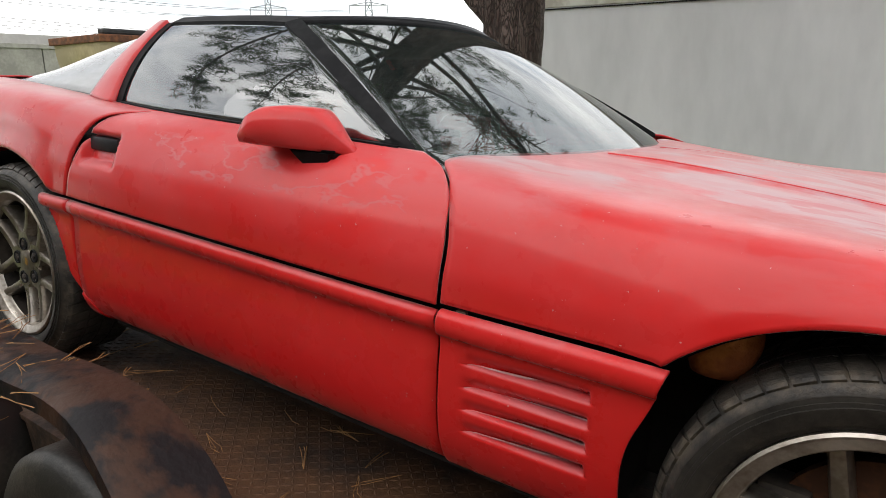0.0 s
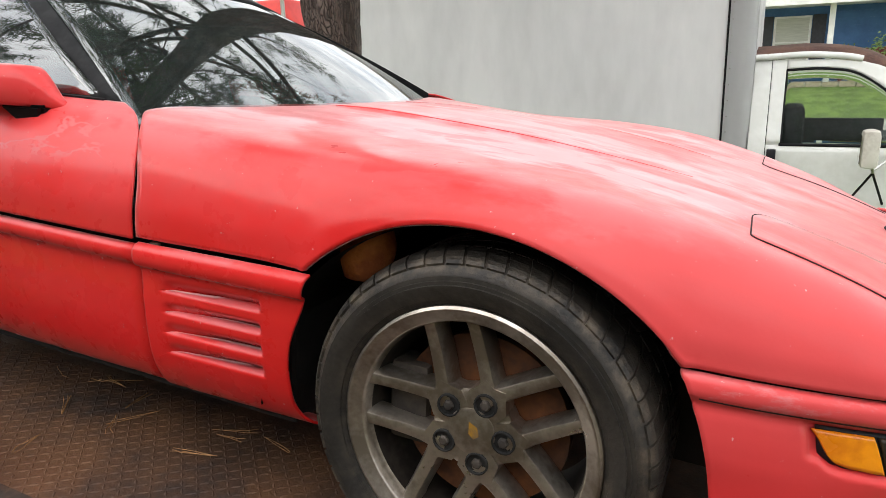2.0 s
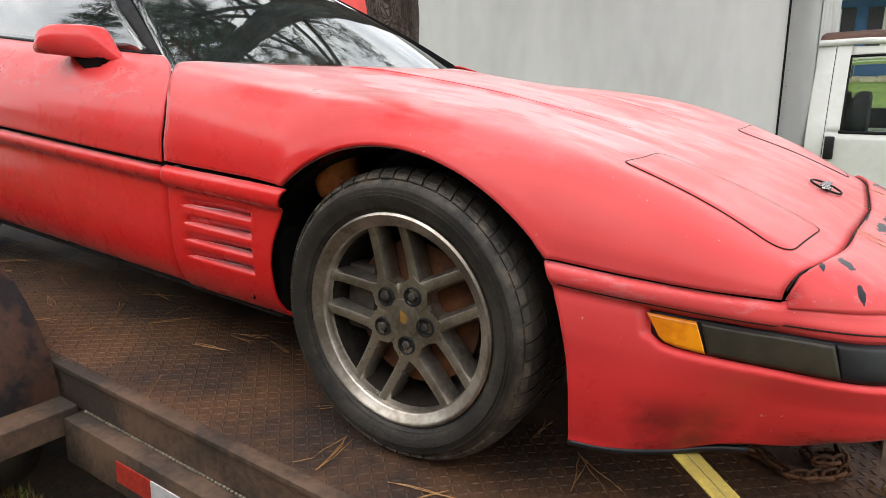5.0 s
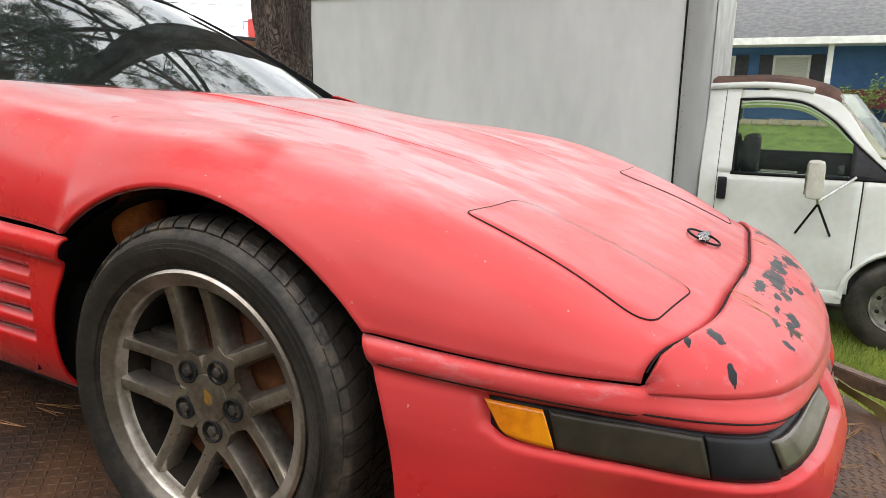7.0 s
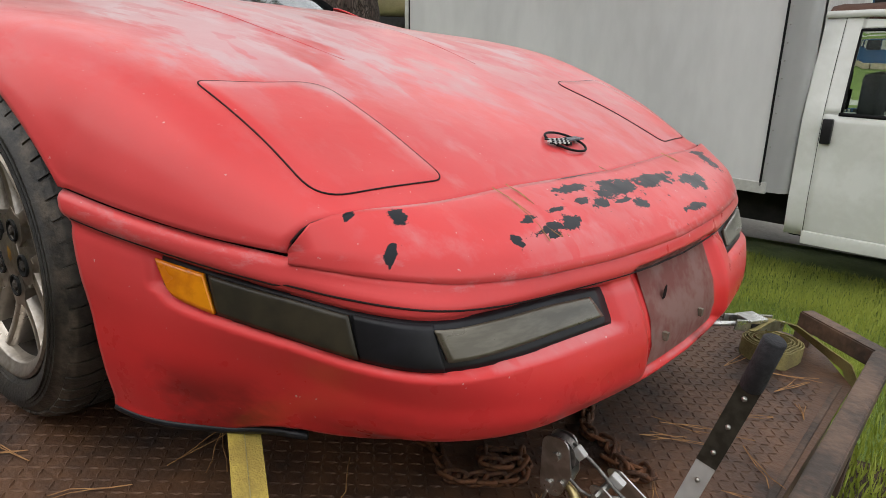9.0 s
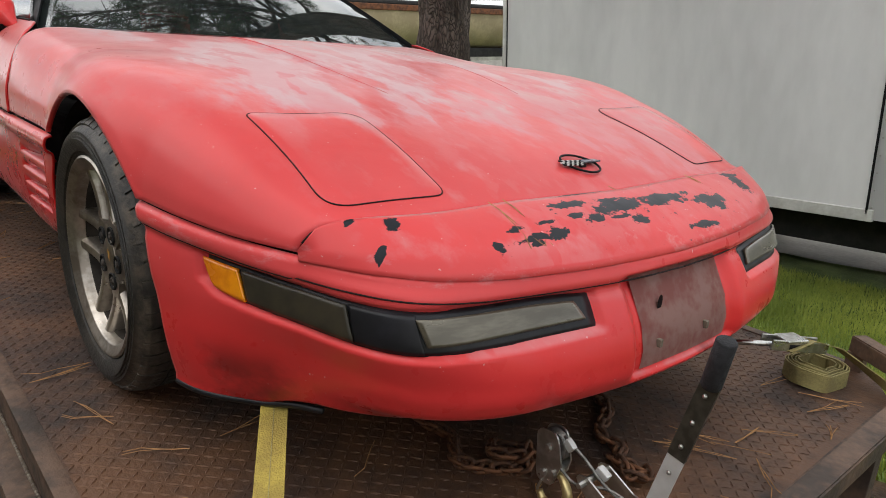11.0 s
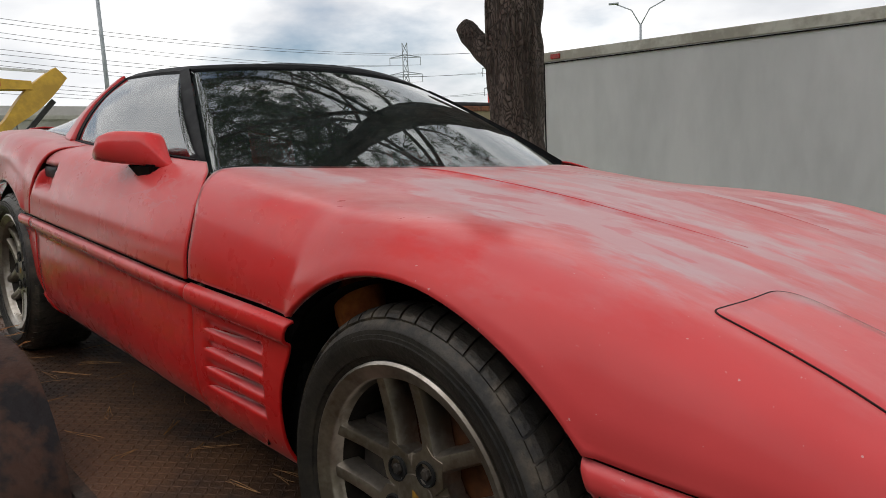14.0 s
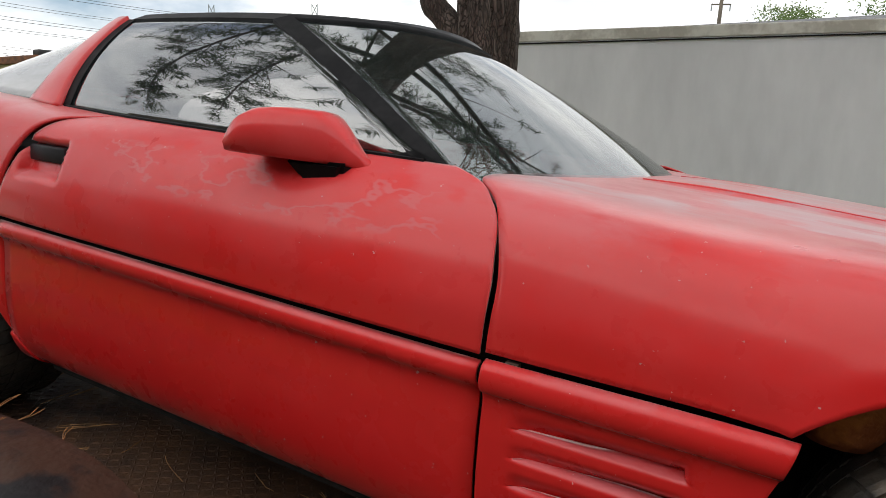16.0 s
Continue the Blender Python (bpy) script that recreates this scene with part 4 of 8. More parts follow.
# ---- wheels
def wheel(x, y, side, spokes_turn, label):
    root = new("road_wheel")
    root.parent = car
    tagged(root, label)
    m = Matrix.Translation((x, y, 0.327)) @ (Matrix() if side < 0 else Matrix.Rotation(math.pi, 4, "Z"))
    root.matrix_local = m
    wd, R, r = 0.245, 0.327, 0.238
    bm = bmesh.new()
    # outer face at y = 0, tread inwards
    prof = [(r - 0.004, 0.022), (r + 0.006, 0.004), (r + 0.014, 0.000), (r + 0.0145, -0.004), (r + 0.036, -0.0145), (r + 0.042, -0.0155), (r + 0.0425, -0.0115), (r + 0.049, -0.0120), (r + 0.0495, -0.0095), (r + 0.057, -0.0095), (r + 0.0575, -0.0068), (R - 0.022, 0.002), (R - 0.008, 0.018), (R - 0.002, 0.035), (R, 0.06), (R, wd - 0.06), (R - 0.006, wd - 0.02), (R - 0.03, wd + 0.01), (r, wd)]
    lathe(bm, prof, 72)
    tyre = part("tyre", bm, TYRE, root, "worn dusty black tyre", angle=50)
    # tread blocks: shoulder lugs and ribs
    vs, fs = [], []

    def block(a0, a1, y0, y1, skew, h):
        k = len(vs)
        for rr in (R - 0.004, R + h):
            for a, yy in ((a0, y0), (a1, y0), (a1 + skew, y1), (a0 + skew, y1)):
                drop = 0.026 * smooth(0.045, 0.0, yy)
                vs.append(((rr - drop) * math.cos(a), yy, (rr - drop) * math.sin(a)))
        fs.extend([(k + 4, k + 5, k + 6, k + 7), (k, k + 1, k + 5, k + 4), (k + 1, k + 2, k + 6, k + 5), (k + 2, k + 3, k + 7, k + 6), (k + 3, k, k + 4, k + 7)])

    def shoulder(a0, a1, skew):
        k = len(vs)
        line = ((0.007, R - 0.0170), (0.012, R - 0.0120), (0.018, R - 0.0075), (0.035, R - 0.0015), (0.062, R + 0.0005))
        for yy, rr in line:
            s = skew * yy / 0.062
            for a, q in ((a0, -0.006), (a0, 0.0038), (a1, 0.0038), (a1, -0.006)):
                vs.append(((rr + q) * math.cos(a + s), yy - 0.6 * q * smooth(0.03, 0.0, yy), (rr + q) * math.sin(a + s)))
        for j in range(4):
            for c in range(3):
                fs.append((k + 4 * j + c, k + 4 * j + c + 1, k + 4 * j + c + 5, k + 4 * j + c + 4))
        fs.append((k, k + 1, k + 2, k + 3))
        fs.append((k + 16, k + 17, k + 18, k + 19))

    n = 54
    for k in range(n):
        a = 2 * math.pi * k / n
        d = 2 * math.pi / n
        shoulder(a, a + 0.86 * d, 0.55 * d)
        block(a + 0.4 * d, a + 1.25 * d, 0.070, 0.112, 0.30 * d, 0.003)
        block(a, a + 0.85 * d, 0.120, 0.160, -0.30 * d, 0.003)
        block(a + 0.3 * d, a + 1.1 * d, 0.168, 0.225, -0.15 * d, 0.003)
    tagged(mesh_object("tread", vs, fs, TYRE, tyre, "", False), kind="stuff")
    # rim: a dished flange, and the grimy barrel behind it
    bm = bmesh.new()
    lathe(bm, [(r + 0.004, 0.016), (r + 0.003, 0.001), (r - 0.002, -0.0025), (r - 0.007, -0.001), (r - 0.010, 0.003), (r - 0.024, 0.008), (r - 0.0275, 0.012), (r - 0.0285, 0.028), (r - 0.032, 0.036)], 96)
    rim = part("rim", bm, WHEEL, root, "dull pewter alloy rim with pitted lip", angle=40)
    bm = bmesh.new()
    lathe(bm, [(r - 0.032, 0.035), (r - 0.034, 0.060), (r - 0.044, 0.10), (r - 0.038, wd), (r, wd)], 72)
    part("barrel", bm, BARREL, rim, "grimy inner barrel with rust stains", angle=45)
    bm = bmesh.new()
    for k in range(5):
        for s in (-1, 1):
            mm = Matrix.Rotation(-(spokes_turn + 2 * math.pi * k / 5), 4, "Y")
            rows = []
            for t in range(9):
                q = t / 8
                rr = 0.058 + (r - 0.026 - 0.058) * q
                off = s * (0.0445 - 0.003 * q)
                half = 0.0120 - 0.0020 * q + 0.006 * smooth(0.25, 0.0, q)
                foot = half + 0.0055 + 0.004 * smooth(0.85, 1.0, q)
                face = 0.033 - 0.013 * q + 0.006 * math.sin(math.pi * q)
                rows.append([bm.verts.new(mm @ Vector(p)) for p in ((rr, face + 0.016, off - foot), (rr, face + 0.0015, off - half), (rr, face, off - 0.7 * half), (rr, face, off + 0.7 * half), (rr, face + 0.0015, off + half), (rr, face + 0.016, off + foot), (rr, face + 0.046, off + foot), (rr, face + 0.046, off - foot))])
            for r0, r1 in zip(rows, rows[1:]):
                for c in range(8):
                    bm.faces.new((r0[c], r0[(c + 1) % 8], r1[(c + 1) % 8], r1[c]))
            bm.faces.new(rows[0])
            bm.faces.new(rows[-1])
    # webs where the spokes of two pairs meet
    for k in range(5):
        mm = Matrix.Rotation(-(spokes_turn + 2 * math.pi * (k + 0.5) / 5), 4, "Y")
        out = [(0.030, -0.026), (0.066, -0.040), (0.088, -0.028), (0.104, -0.020), (0.098, 0.0), (0.104, 0.020), (0.088, 0.028), (0.066, 0.040), (0.030, 0.026)]
        lo, hi = [bm.verts.new(mm @ Vector((a, 0.0335 - 0.02 * max(a - 0.07, 0), c))) for a, c in out], [bm.verts.new(mm @ Vector((a, 0.075, c))) for a, c in out]
        bm.faces.new(lo)
        for c in range(9):
            bm.faces.new((lo[c], lo[(c + 1) % 9], hi[(c + 1) % 9], hi[c]))
    lathe(bm, [(0.0, 0.034), (0.030, 0.034), (0.034, 0.038), (0.066, 0.037), (0.078, 0.042), (0.080, 0.075), (0.0, 0.075)], 40)
    part("spokes", bm, WHEEL, rim, "five pairs of split alloy spokes", angle=35)
    for k in range(5):
        a = spokes_turn + 2 * math.pi * (k + 0.5) / 5
        c = Vector((0.061 * math.cos(a), 0.0, 0.061 * math.sin(a)))
        bm = bmesh.new()
        lathe(bm, [(0.0225, 0.034), (0.0215, 0.0285), (0.0190, 0.0280), (0.0180, 0.0332), (0.0, 0.0332)], 16, m=Matrix.Translation(c))
        pocket = part("lug_pocket", bm, UNDER, rim, angle=40)
        bm = bmesh.new()
        lathe(bm, [(0.0, 0.0265), (0.007, 0.027), (0.0100, 0.029), (0.0110, 0.036)], 6, m=Matrix.Translation(c))
        part("lug_nut", bm, CAST, rim, "steel lug nut", angle=25)
    bm = bmesh.new()
    lathe(bm, [(0.0, 0.0295), (0.040, 0.0300), (0.0445, 0.0315), (0.046, 0.037)], 28)
    part("centre_cap", bm, WHEEL, rim, "alloy centre cap", angle=40)
    bm = bmesh.new()
    vv = [bm.verts.new((px, 0.0287, pz)) for px, pz in ((-0.004, 0.020), (0.012, 0.012), (0.016, -0.004), (0.006, -0.012), (-0.004, -0.004))]
    bm.faces.new(vv)
    bmesh.ops.solidify(bm, geom=bm.faces[:], thickness=0.001)
    part("cap_badge", bm, BADGE, rim, "worn yellow badge remains")
    # brake disc
    bm = bmesh.new()
    lathe(bm, [(0.05, 0.085), (0.165, 0.085), (0.165, 0.105), (0.05, 0.105)], 40, closed=True)
    part("brake_disc", bm, DISC_RUST, root, "rusty brake disc", angle=40)
    bm = boxed(-0.185, -0.105, 0.065, 0.135, -0.075, 0.085, 0.012)
    part("brake_caliper", bm, CAST, root, "grimy brake caliper", angle=40)
    return root


DISC_RUST = material("rusty_disc", (0.19, 0.066, 0.021), (0.08, 0.032, 0.015), 0.75, 0.2, scale=9)
BARREL = material("grimy_barrel", (0.060, 0.050, 0.042), (0.024, 0.020, 0.017), 0.42, 0.6, scale=8, fine=60)
BADGE = material("worn_yellow_badge", (0.62, 0.34, 0.05), (0.40, 0.25, 0.10), 0.5, scale=60)
CAST = material("grimy_cast_iron", (0.085, 0.070, 0.058), (0.035, 0.030, 0.026), 0.75, 0.4, scale=14)
TURN_F = radians(103)
wheel(0.0, -0.885, -1, TURN_F, "dull alloy wheel with worn tyre at the front axle")
wheel(-2.443, -0.892, -1, radians(66), "dull alloy wheel with worn tyre at the rear axle")
wheel(0.0, 0.885, 1, radians(30), "dull alloy wheel with worn tyre at the front axle")
wheel(-2.443, 0.892, 1, radians(60), "dull alloy wheel with worn tyre at the rear axle")

# ---- dark insides: tub, inner wings, engine bay
def inner(x0, x1, w, z0, z1, name="chassis"):
    part(name, boxed(x0, x1, -w, w, z0, z1, 0.01), UNDER, car, "dark dusty underbody")


inner(-2.02, -0.42, 0.80, 0.20, 0.545)
inner(-0.70, 0.62, 0.58, 0.22, 0.50)
inner(0.60, 0.88, 0.42, 0.24, 0.44)
inner(-3.38, -2.0, 0.60, 0.24, 0.55)
for side in (-1, 1):
    for xc, nm in ((-0.015, "front"), (-2.45, "rear")):
        bm = bmesh.new()
        a0, a1 = (radians(28), radians(178)) if xc > -1 else (radians(4), radians(176))
        rows = []
        for k in range(25):
            a = a0 + (a1 - a0) * k / 24
            rows.append([bm.verts.new((xc + 0.452 * math.cos(a), side * yy, 0.245 + 0.452 * math.sin(a))) for yy in (0.858, 0.58)])
        for r0, r1 in zip(rows, rows[1:]):
            bm.faces.new((r0[0], r0[1], r1[1], r1[0]))
        bmesh.ops.solidify(bm, geom=bm.faces[:], thickness=0.004)
        part("wheel_liner", bm, UNDER, car, "black wheel arch liner", angle=50)


# ---------------------------------------------------------------- the trailer
trailer = thing("car_trailer", RIG, "rusty tandem-axle flat trailer with diamond-plate deck", "trailer")
PALE_WELD = material("pale_weld_bead", (0.26, 0.22, 0.17), (0.15, 0.12, 0.09), 0.6, 0.3, scale=40)
DX0, DX1, DY0, DY1 = -3.9, 1.29, -1.09, 0.96


def deck_sheet():
    bm = bmesh.new()
    v = [bm.verts.new(p) for p in ((DX0, DY0, 0), (DX1 - 0.03, DY0, 0), (DX1, 0.72, 0), (1.15, DY1, 0), (DX0, DY1, 0))]
    f = bm.faces.new(v)
    r = bmesh.ops.extrude_face_region(bm, geom=[f])
    bmesh.ops.translate(bm, vec=(0, 0, -0.006), verts=[g for g in r["geom"] if isinstance(g, bmesh.types.BMVert)])
    return part("deck_plate", bm, DECK_STEEL, trailer, "rusty brown diamond-plate deck with pine needles")


deck = deck_sheet()


def tread():
    """Raised lens-shaped lugs of the diamond plate, laid in turn both ways."""
    vs, fs = [], []
    step = 0.0235
    nx, ny = int((DX1 + 3.0) / step), int((DY1 - DY0) / step)
    for i in range(nx):
        for j in range(ny):
            x, y = -2.95 + (i + 0.5) * step, DY0 + 0.01 + (j + 0.5) * step
            if x > DX1 - 0.05 or (x > 1.12 and y > 0.66) or y < DY0 + 0.04 or (abs(y) < 0.55 and x < 0.4) or (y > 0.3 and x < 0.2):
                continue
            if abs(y + 0.01) > 1.2 or (x > 0.4 and y > 0.95):
                continue
            a = radians(45 if (i + j) % 2 else -45)
            c, s = math.cos(a), math.sin(a)
            L, Wd, H = 0.0125, 0.0040, 0.0022
            k = len(vs)
            for lx, ly, lz in ((-L, 0, 0), (0, -Wd, 0), (L, 0, 0), (0, Wd, 0), (-L * 0.45, 0, H), (L * 0.45, 0, H)):
                vs.append((x + c * lx - s * ly, y + s * lx + c * ly, lz))
            fs.extend([(k, k + 1, k + 5, k + 4), (k + 1, k + 2, k + 5), (k + 2, k + 3, k + 4, k + 5), (k + 3, k, k + 4)])
    return tagged(mesh_object("tread_pattern", vs, fs, DECK_STEEL, deck, "", False), kind="stuff")


tread()
# side frame: top flange, recessed web, lower rub rail with its weld bead
for y, s in ((DY0, -1), (DY1, 1)):
    xe = DX1 - 0.04 if s < 0 else 1.13
    y0, y1 = sorted((y - s * 0.036, y + s * 0.004))
    part("deck_flange", boxed(DX0, xe, y0, y1, -0.012, 0.0045, 0.003), FRAME_STEEL, trailer, "worn steel edge flange", angle=40)
    y0, y1 = sorted((y - s * 0.014, y - s * 0.004))
    part("frame_web", boxed(DX0, xe, y0, y1, -0.11, -0.006, 0.002), FRAME_STEEL, trailer)
    y0, y1 = sorted((y - s * 0.02, y + s * 0.055))
    part("rub_rail", boxed(-0.90, xe - 0.02, y0, y1, -0.235, -0.105, 0.005), FRAME_STEEL, trailer, "rusty steel rub rail", angle=40)
    bm = bmesh.new()
    for k in range(150):
        x = -0.88 + (xe + 0.84) * k / 149
        tube(bm, [(x - 0.004, y + s * 0.002, -0.1025), (x + 0.006, y + s * 0.002, -0.1025)], 0.0038, 5)
    part("weld_bead", bm, PALE_WELD, trailer, "pale weld bead", shade=True)
part("front_sill", boxed(DX1 - 0.036, DX1 - 0.02, DY0, 0.70, -0.12, 0.004, 0.003), FRAME_STEEL, trailer, "dark steel front sill", angle=40)

# the fender over the tandem wheels
FEND = [(-3.02, -0.10), (-2.98, 0.06), (-2.78, 0.20), (-2.60, 0.262), (-2.38, 0.272), (-1.75, 0.272), (-1.50, 0.288), (-1.32, 0.272), (-1.16, 0.195), (-1.05, 0.080), (-1.00, -0.03), (-0.99, -0.10)]


def fender(side):
    inn, out = (-1.10, -1.335) if side < 0 else (0.97, 1.205)
    bm = bmesh.new()
    rows = []
    n = 40
    for k in range(n + 1):
        x, z = chain(FEND, k / n)
        d = 0.004 * math.sin(7 * x)
        out = (-1.262 - 0.055 * smooth(-1.55, -1.0, x)) if side < 0 else 1.135 + 0.055 * smooth(-1.55, -1.0, x)
        rows.append([bm.verts.new(p) for p in ((x, inn, z), (x, (inn + out) / 2, z + d + 0.004), (x, out + side * -0.015, z + d * 0.5), (x, out, z - 0.012), (x, out + side * 0.0, z - 0.055))])
    for r0, r1 in zip(rows, rows[1:]):
        for c in range(4):
            bm.faces.new((r0[c], r0[c + 1], r1[c + 1], r1[c]))
    bmesh.ops.solidify(bm, geom=bm.faces[:], thickness=0.005)
    part("fender", bm, FENDER_STEEL, trailer, "dented fender with rust and flaking dark paint", angle=45)
    out = -1.31 if side < 0 else 1.18
    y0, y1 = sorted((inn, out))
    part("fender_bracket", boxed(-0.99, -0.90, y0, y1, -0.16, -0.085, 0.004), FRAME_STEEL, trailer)
    for xc in (-1.47, -2.30):
        root = new("trailer_wheel")
        root.parent = trailer
        root.matrix_local = Matrix.Translation((xc, out + side * -0.045, -0.20)) @ (Matrix() if side < 0 else Matrix.Rotation(math.pi, 4, "Z"))
        bm = bmesh.new()
        lathe(bm, [(0.19, 0.02), (0.20, 0.0), (0.25, -0.010), (0.31, 0.0), (0.336, 0.018), (0.340, 0.04), (0.340, 0.16), (0.33, 0.185), (0.25, 0.20), (0.19, 0.18)], 48)
        part("tyre", bm, RUBBER, root, "worn black trailer tyre", angle=50)
        bm = bmesh.new()
        lathe(bm, [(0.193, 0.015), (0.188, 0.006), (0.178, 0.012), (0.168, 0.05), (0.10, 0.058), (0.085, 0.03), (0.05, 0.028), (0.045, 0.01), (0.0, 0.008)], 36)
        part("rim", bm, PALE_RIM, root, "grey painted steel rim", angle=40)


PALE_RIM = material("grey_painted_rim", (0.42, 0.41, 0.37), (0.22, 0.20, 0.17), 0.55, 0.2, scale=12)
both(fender)

# the bar round the front of the deck
def square_bar(name, a, b, half, label=""):
    a, b = Vector(a), Vector(b)
    d = (b - a).normalized()
    s = d.cross(Vector((0, 0, 1))).normalized()
    bm = bmesh.new()
    rows = [[bm.verts.new(p + half * (u * s + v * Vector((0, 0, 1)))) for u, v in ((-1, -1), (1, -1), (1, 1), (-1, 1))] for p in (a - d * half * 0.4, b + d * half * 0.4)]
    for k in range(4):
        bm.faces.new((rows[0][k], rows[0][(k + 1) % 4], rows[1][(k + 1) % 4], rows[1][k]))
    bm.faces.new(rows[0])
    bm.faces.new(rows[1])
    bmesh.ops.bevel(bm, geom=bm.edges[:], offset=0.004, segments=2, affect="EDGES")
    part(name, bm, FRAME_STEEL, trailer, label, angle=40)


square_bar("front_rail", (1.112, 0.93, 0.078), (1.335, 0.79, 0.075), 0.026, "rusty square-tube front rail")
square_bar("front_rail", (1.335, 0.79, 0.075), (1.325, -0.95, 0.075), 0.026, "rusty square-tube front rail")
square_bar("front_rail", (1.325, -0.95, 0.075), (1.13, -1.06, 0.075), 0.026, "rusty square-tube front rail")
for x, y in ((1.115, 0.925), (1.14, -1.05), (1.33, 0.35), (1.33, -0.5)):
    part("rail_post", boxed(x - 0.024, x + 0.024, y - 0.024, y + 0.024, -0.11, 0.056, 0.003), FRAME_STEEL, trailer)
for y in (-0.35, 0.35):
    part("tongue_beam", boxed(1.2, 2.6, -0.04, 0.04, -0.16, -0.06, 0.004, m=Matrix.Translation((0, y, 0)) @ Matrix.Rotation(-math.copysign(0.24, y), 4, "Z")), FRAME_STEEL, trailer)

# ---------------------------------------------------------------- ground
VAN_Z = DECK - 1.09
ROAD_Y0, ROAD_Y1 = 5.5, 13.4


def ground_z(x, y):
    near = -0.045 * (y + 1.2) * smooth(6, 2, abs(y))
    k = smooth(1.2, 3.7, y) * smooth(-11, -6, x)
    far = VAN_Z + 1.02 * smooth(13.2, 21.5, y)
    return near * (1 - k) + far * k + 0.010 * noise.noise((x * 0.8, y * 0.8, 0)) * smooth(5, 3, y)


def ground():
    def axis(lo, hi, core0, core1, step):
        a = list(np.arange(core0, core1, step))
        x, d = core1, step
        while x < hi:
            a.append(x)
            d *= 1.35
            x += d
        a.append(hi)
        x, d = core0, step
        front = []
        while x > lo:
            d *= 1.35
            x -= d
            front.append(max(x, lo))
        return front[::-1] + a
    xs, ys = axis(-900, 900, -12, 14, 0.3), axis(-900, 900, -6, 26, 0.3)
    vs = [(x, y, ground_z(x, y)) for x in xs for y in ys]
    n = len(ys)
    fs = [(i * n + j, (i + 1) * n + j, (i + 1) * n + j + 1, i * n + j + 1) for i in range(len(xs) - 1) for j in range(n - 1)]
    return tagged(mesh_object("ground", vs, fs, LAWN), "mown green grass with bare brown patches", "ground", kind="structure")


ground()
rows = []
bm = bmesh.new()
for i in range(61):
    x = -6.5 + 10.5 * i / 60
    rows.append([])
    for j in range(31):
        y = -3.6 + 4.5 * j / 30
        rows[-1].append(bm.verts.new((x + (0.4 * noise.noise((y * 1.3, 5, 0)) if i in (0, 60) else 0), y + (0.35 * noise.noise((x * 1.1, 2, 0)) if j in (0, 30) else 0), ground_z(x, y) + 0.006)))
for r0, r1 in zip(rows, rows[1:]):
    for c in range(30):
        bm.faces.new((r0[c], r1[c], r1[c + 1], r0[c + 1]))
tagged(part("bare_soil", bm, DIRT, shade=True), "bare brown soil with pine litter under the trailer", "soil", kind="structure")


def blades(name, count, area, hmin, hmax, seed, mat, label):
    """Grass blades: thin bent triangles rooted in the ground."""
    r = random.Random(seed)
    vs, fs = [], []
    made = 0
    while made < count:
        x, y = r.uniform(area[0], area[1]), r.uniform(area[2], area[3])
        if noise.noise((x * 1.1, y * 1.1, 3.0)) < r.uniform(-0.75, 0.15):
            continue
        if area[4] and DX0 - 0.1 < x < DX1 + 0.0 and DY0 - 0.02 < y < DY1 + 0.05:
            made += 1
            continue
        z = ground_z(x, y)
        a, h, w, b = r.uniform(0, 6.28), r.uniform(hmin, hmax), r.uniform(0.002, 0.0045), r.uniform(0, 0.5)
        c, s = math.cos(a), math.sin(a)
        k = len(vs)
        vs.extend([(x - c * w, y - s * w, z - 0.005), (x + c * w, y + s * w, z - 0.005), (x + s * b * h * 0.4 + c * w * 0.7, y - c * b * h * 0.4 + s * w * 0.7, z + h * 0.6), (x + s * b * h, y - c * b * h, z + h)])
        fs.extend([(k, k + 1, k + 2), (k, k + 2, k + 3)])
        made += 1
    return tagged(mesh_object(name, vs, fs, mat, None, "", False), label, "grass", kind="stuff")


BLADE = material("grass_blades", (0.37, 0.42, 0.07), (0.20, 0.26, 0.04), 0.6, scale=1.6, fine=40, rough_var=0.1)
DRY = material("dry_grass", (0.30, 0.21, 0.085), (0.13, 0.085, 0.035), 0.8, scale=6, fine=40)
blades("grass", 150000, (-2.6, 5.2, 0.7, 4.9, 1), 0.03, 0.08, 3, BLADE, "bright green uncut grass beside the trailer")
blades("grass", 5000, (-4.5, 1.0, -2.6, -1.05, 1), 0.03, 0.07, 4, BLADE, "sparse short green grass along the trailer side")
blades("dry_grass", 26000, (-4.5, 1.0, -2.2, -1.05, 1), 0.02, 0.06, 5, DRY, "dry brown grass and pine litter")
blades("grass", 20000, (-10.5, -4.2, -4.5, 1.5, 1), 0.05, 0.16, 6, BLADE, "rough green grass behind the trailer")

ASPHALT = material("pale_worn_street", (0.42, 0.385, 0.33), (0.30, 0.28, 0.245), 0.85, scale=1.2, fine=24, bump=0.15)
bm = bmesh.new()
rows = []
for k in range(60):
    x = -10 + 40 * k / 59
    rows.append([bm.verts.new((x, y, max(ground_z(x, y), VAN_Z) + 0.02)) for y in (ROAD_Y0 + 0.12 * noise.noise((x * 0.7, 0, 0)), 6.5, 9.0, ROAD_Y1)])
for r0, r1 in zip(rows, rows[1:]):
    for c in range(3):
        bm.faces.new((r0[c], r0[c + 1], r1[c + 1], r1[c]))
tagged(part("road", bm, ASPHALT), "pale worn concrete street", "road", kind="structure")
tagged(part("kerb", boxed(-6, 32, ROAD_Y1, ROAD_Y1 + 0.18, VAN_Z - 0.1, VAN_Z + 0.13, 0.02), CONCRETE), "pale concrete kerb of the street", "kerb", kind="structure")
bm = bmesh.new()
rows = []
for k in range(30):
    x = -6 + 38 * k / 29
    rows.append([bm.verts.new((x, y, ground_z(x, y) + 0.03)) for y in (15.7, 16.9)])
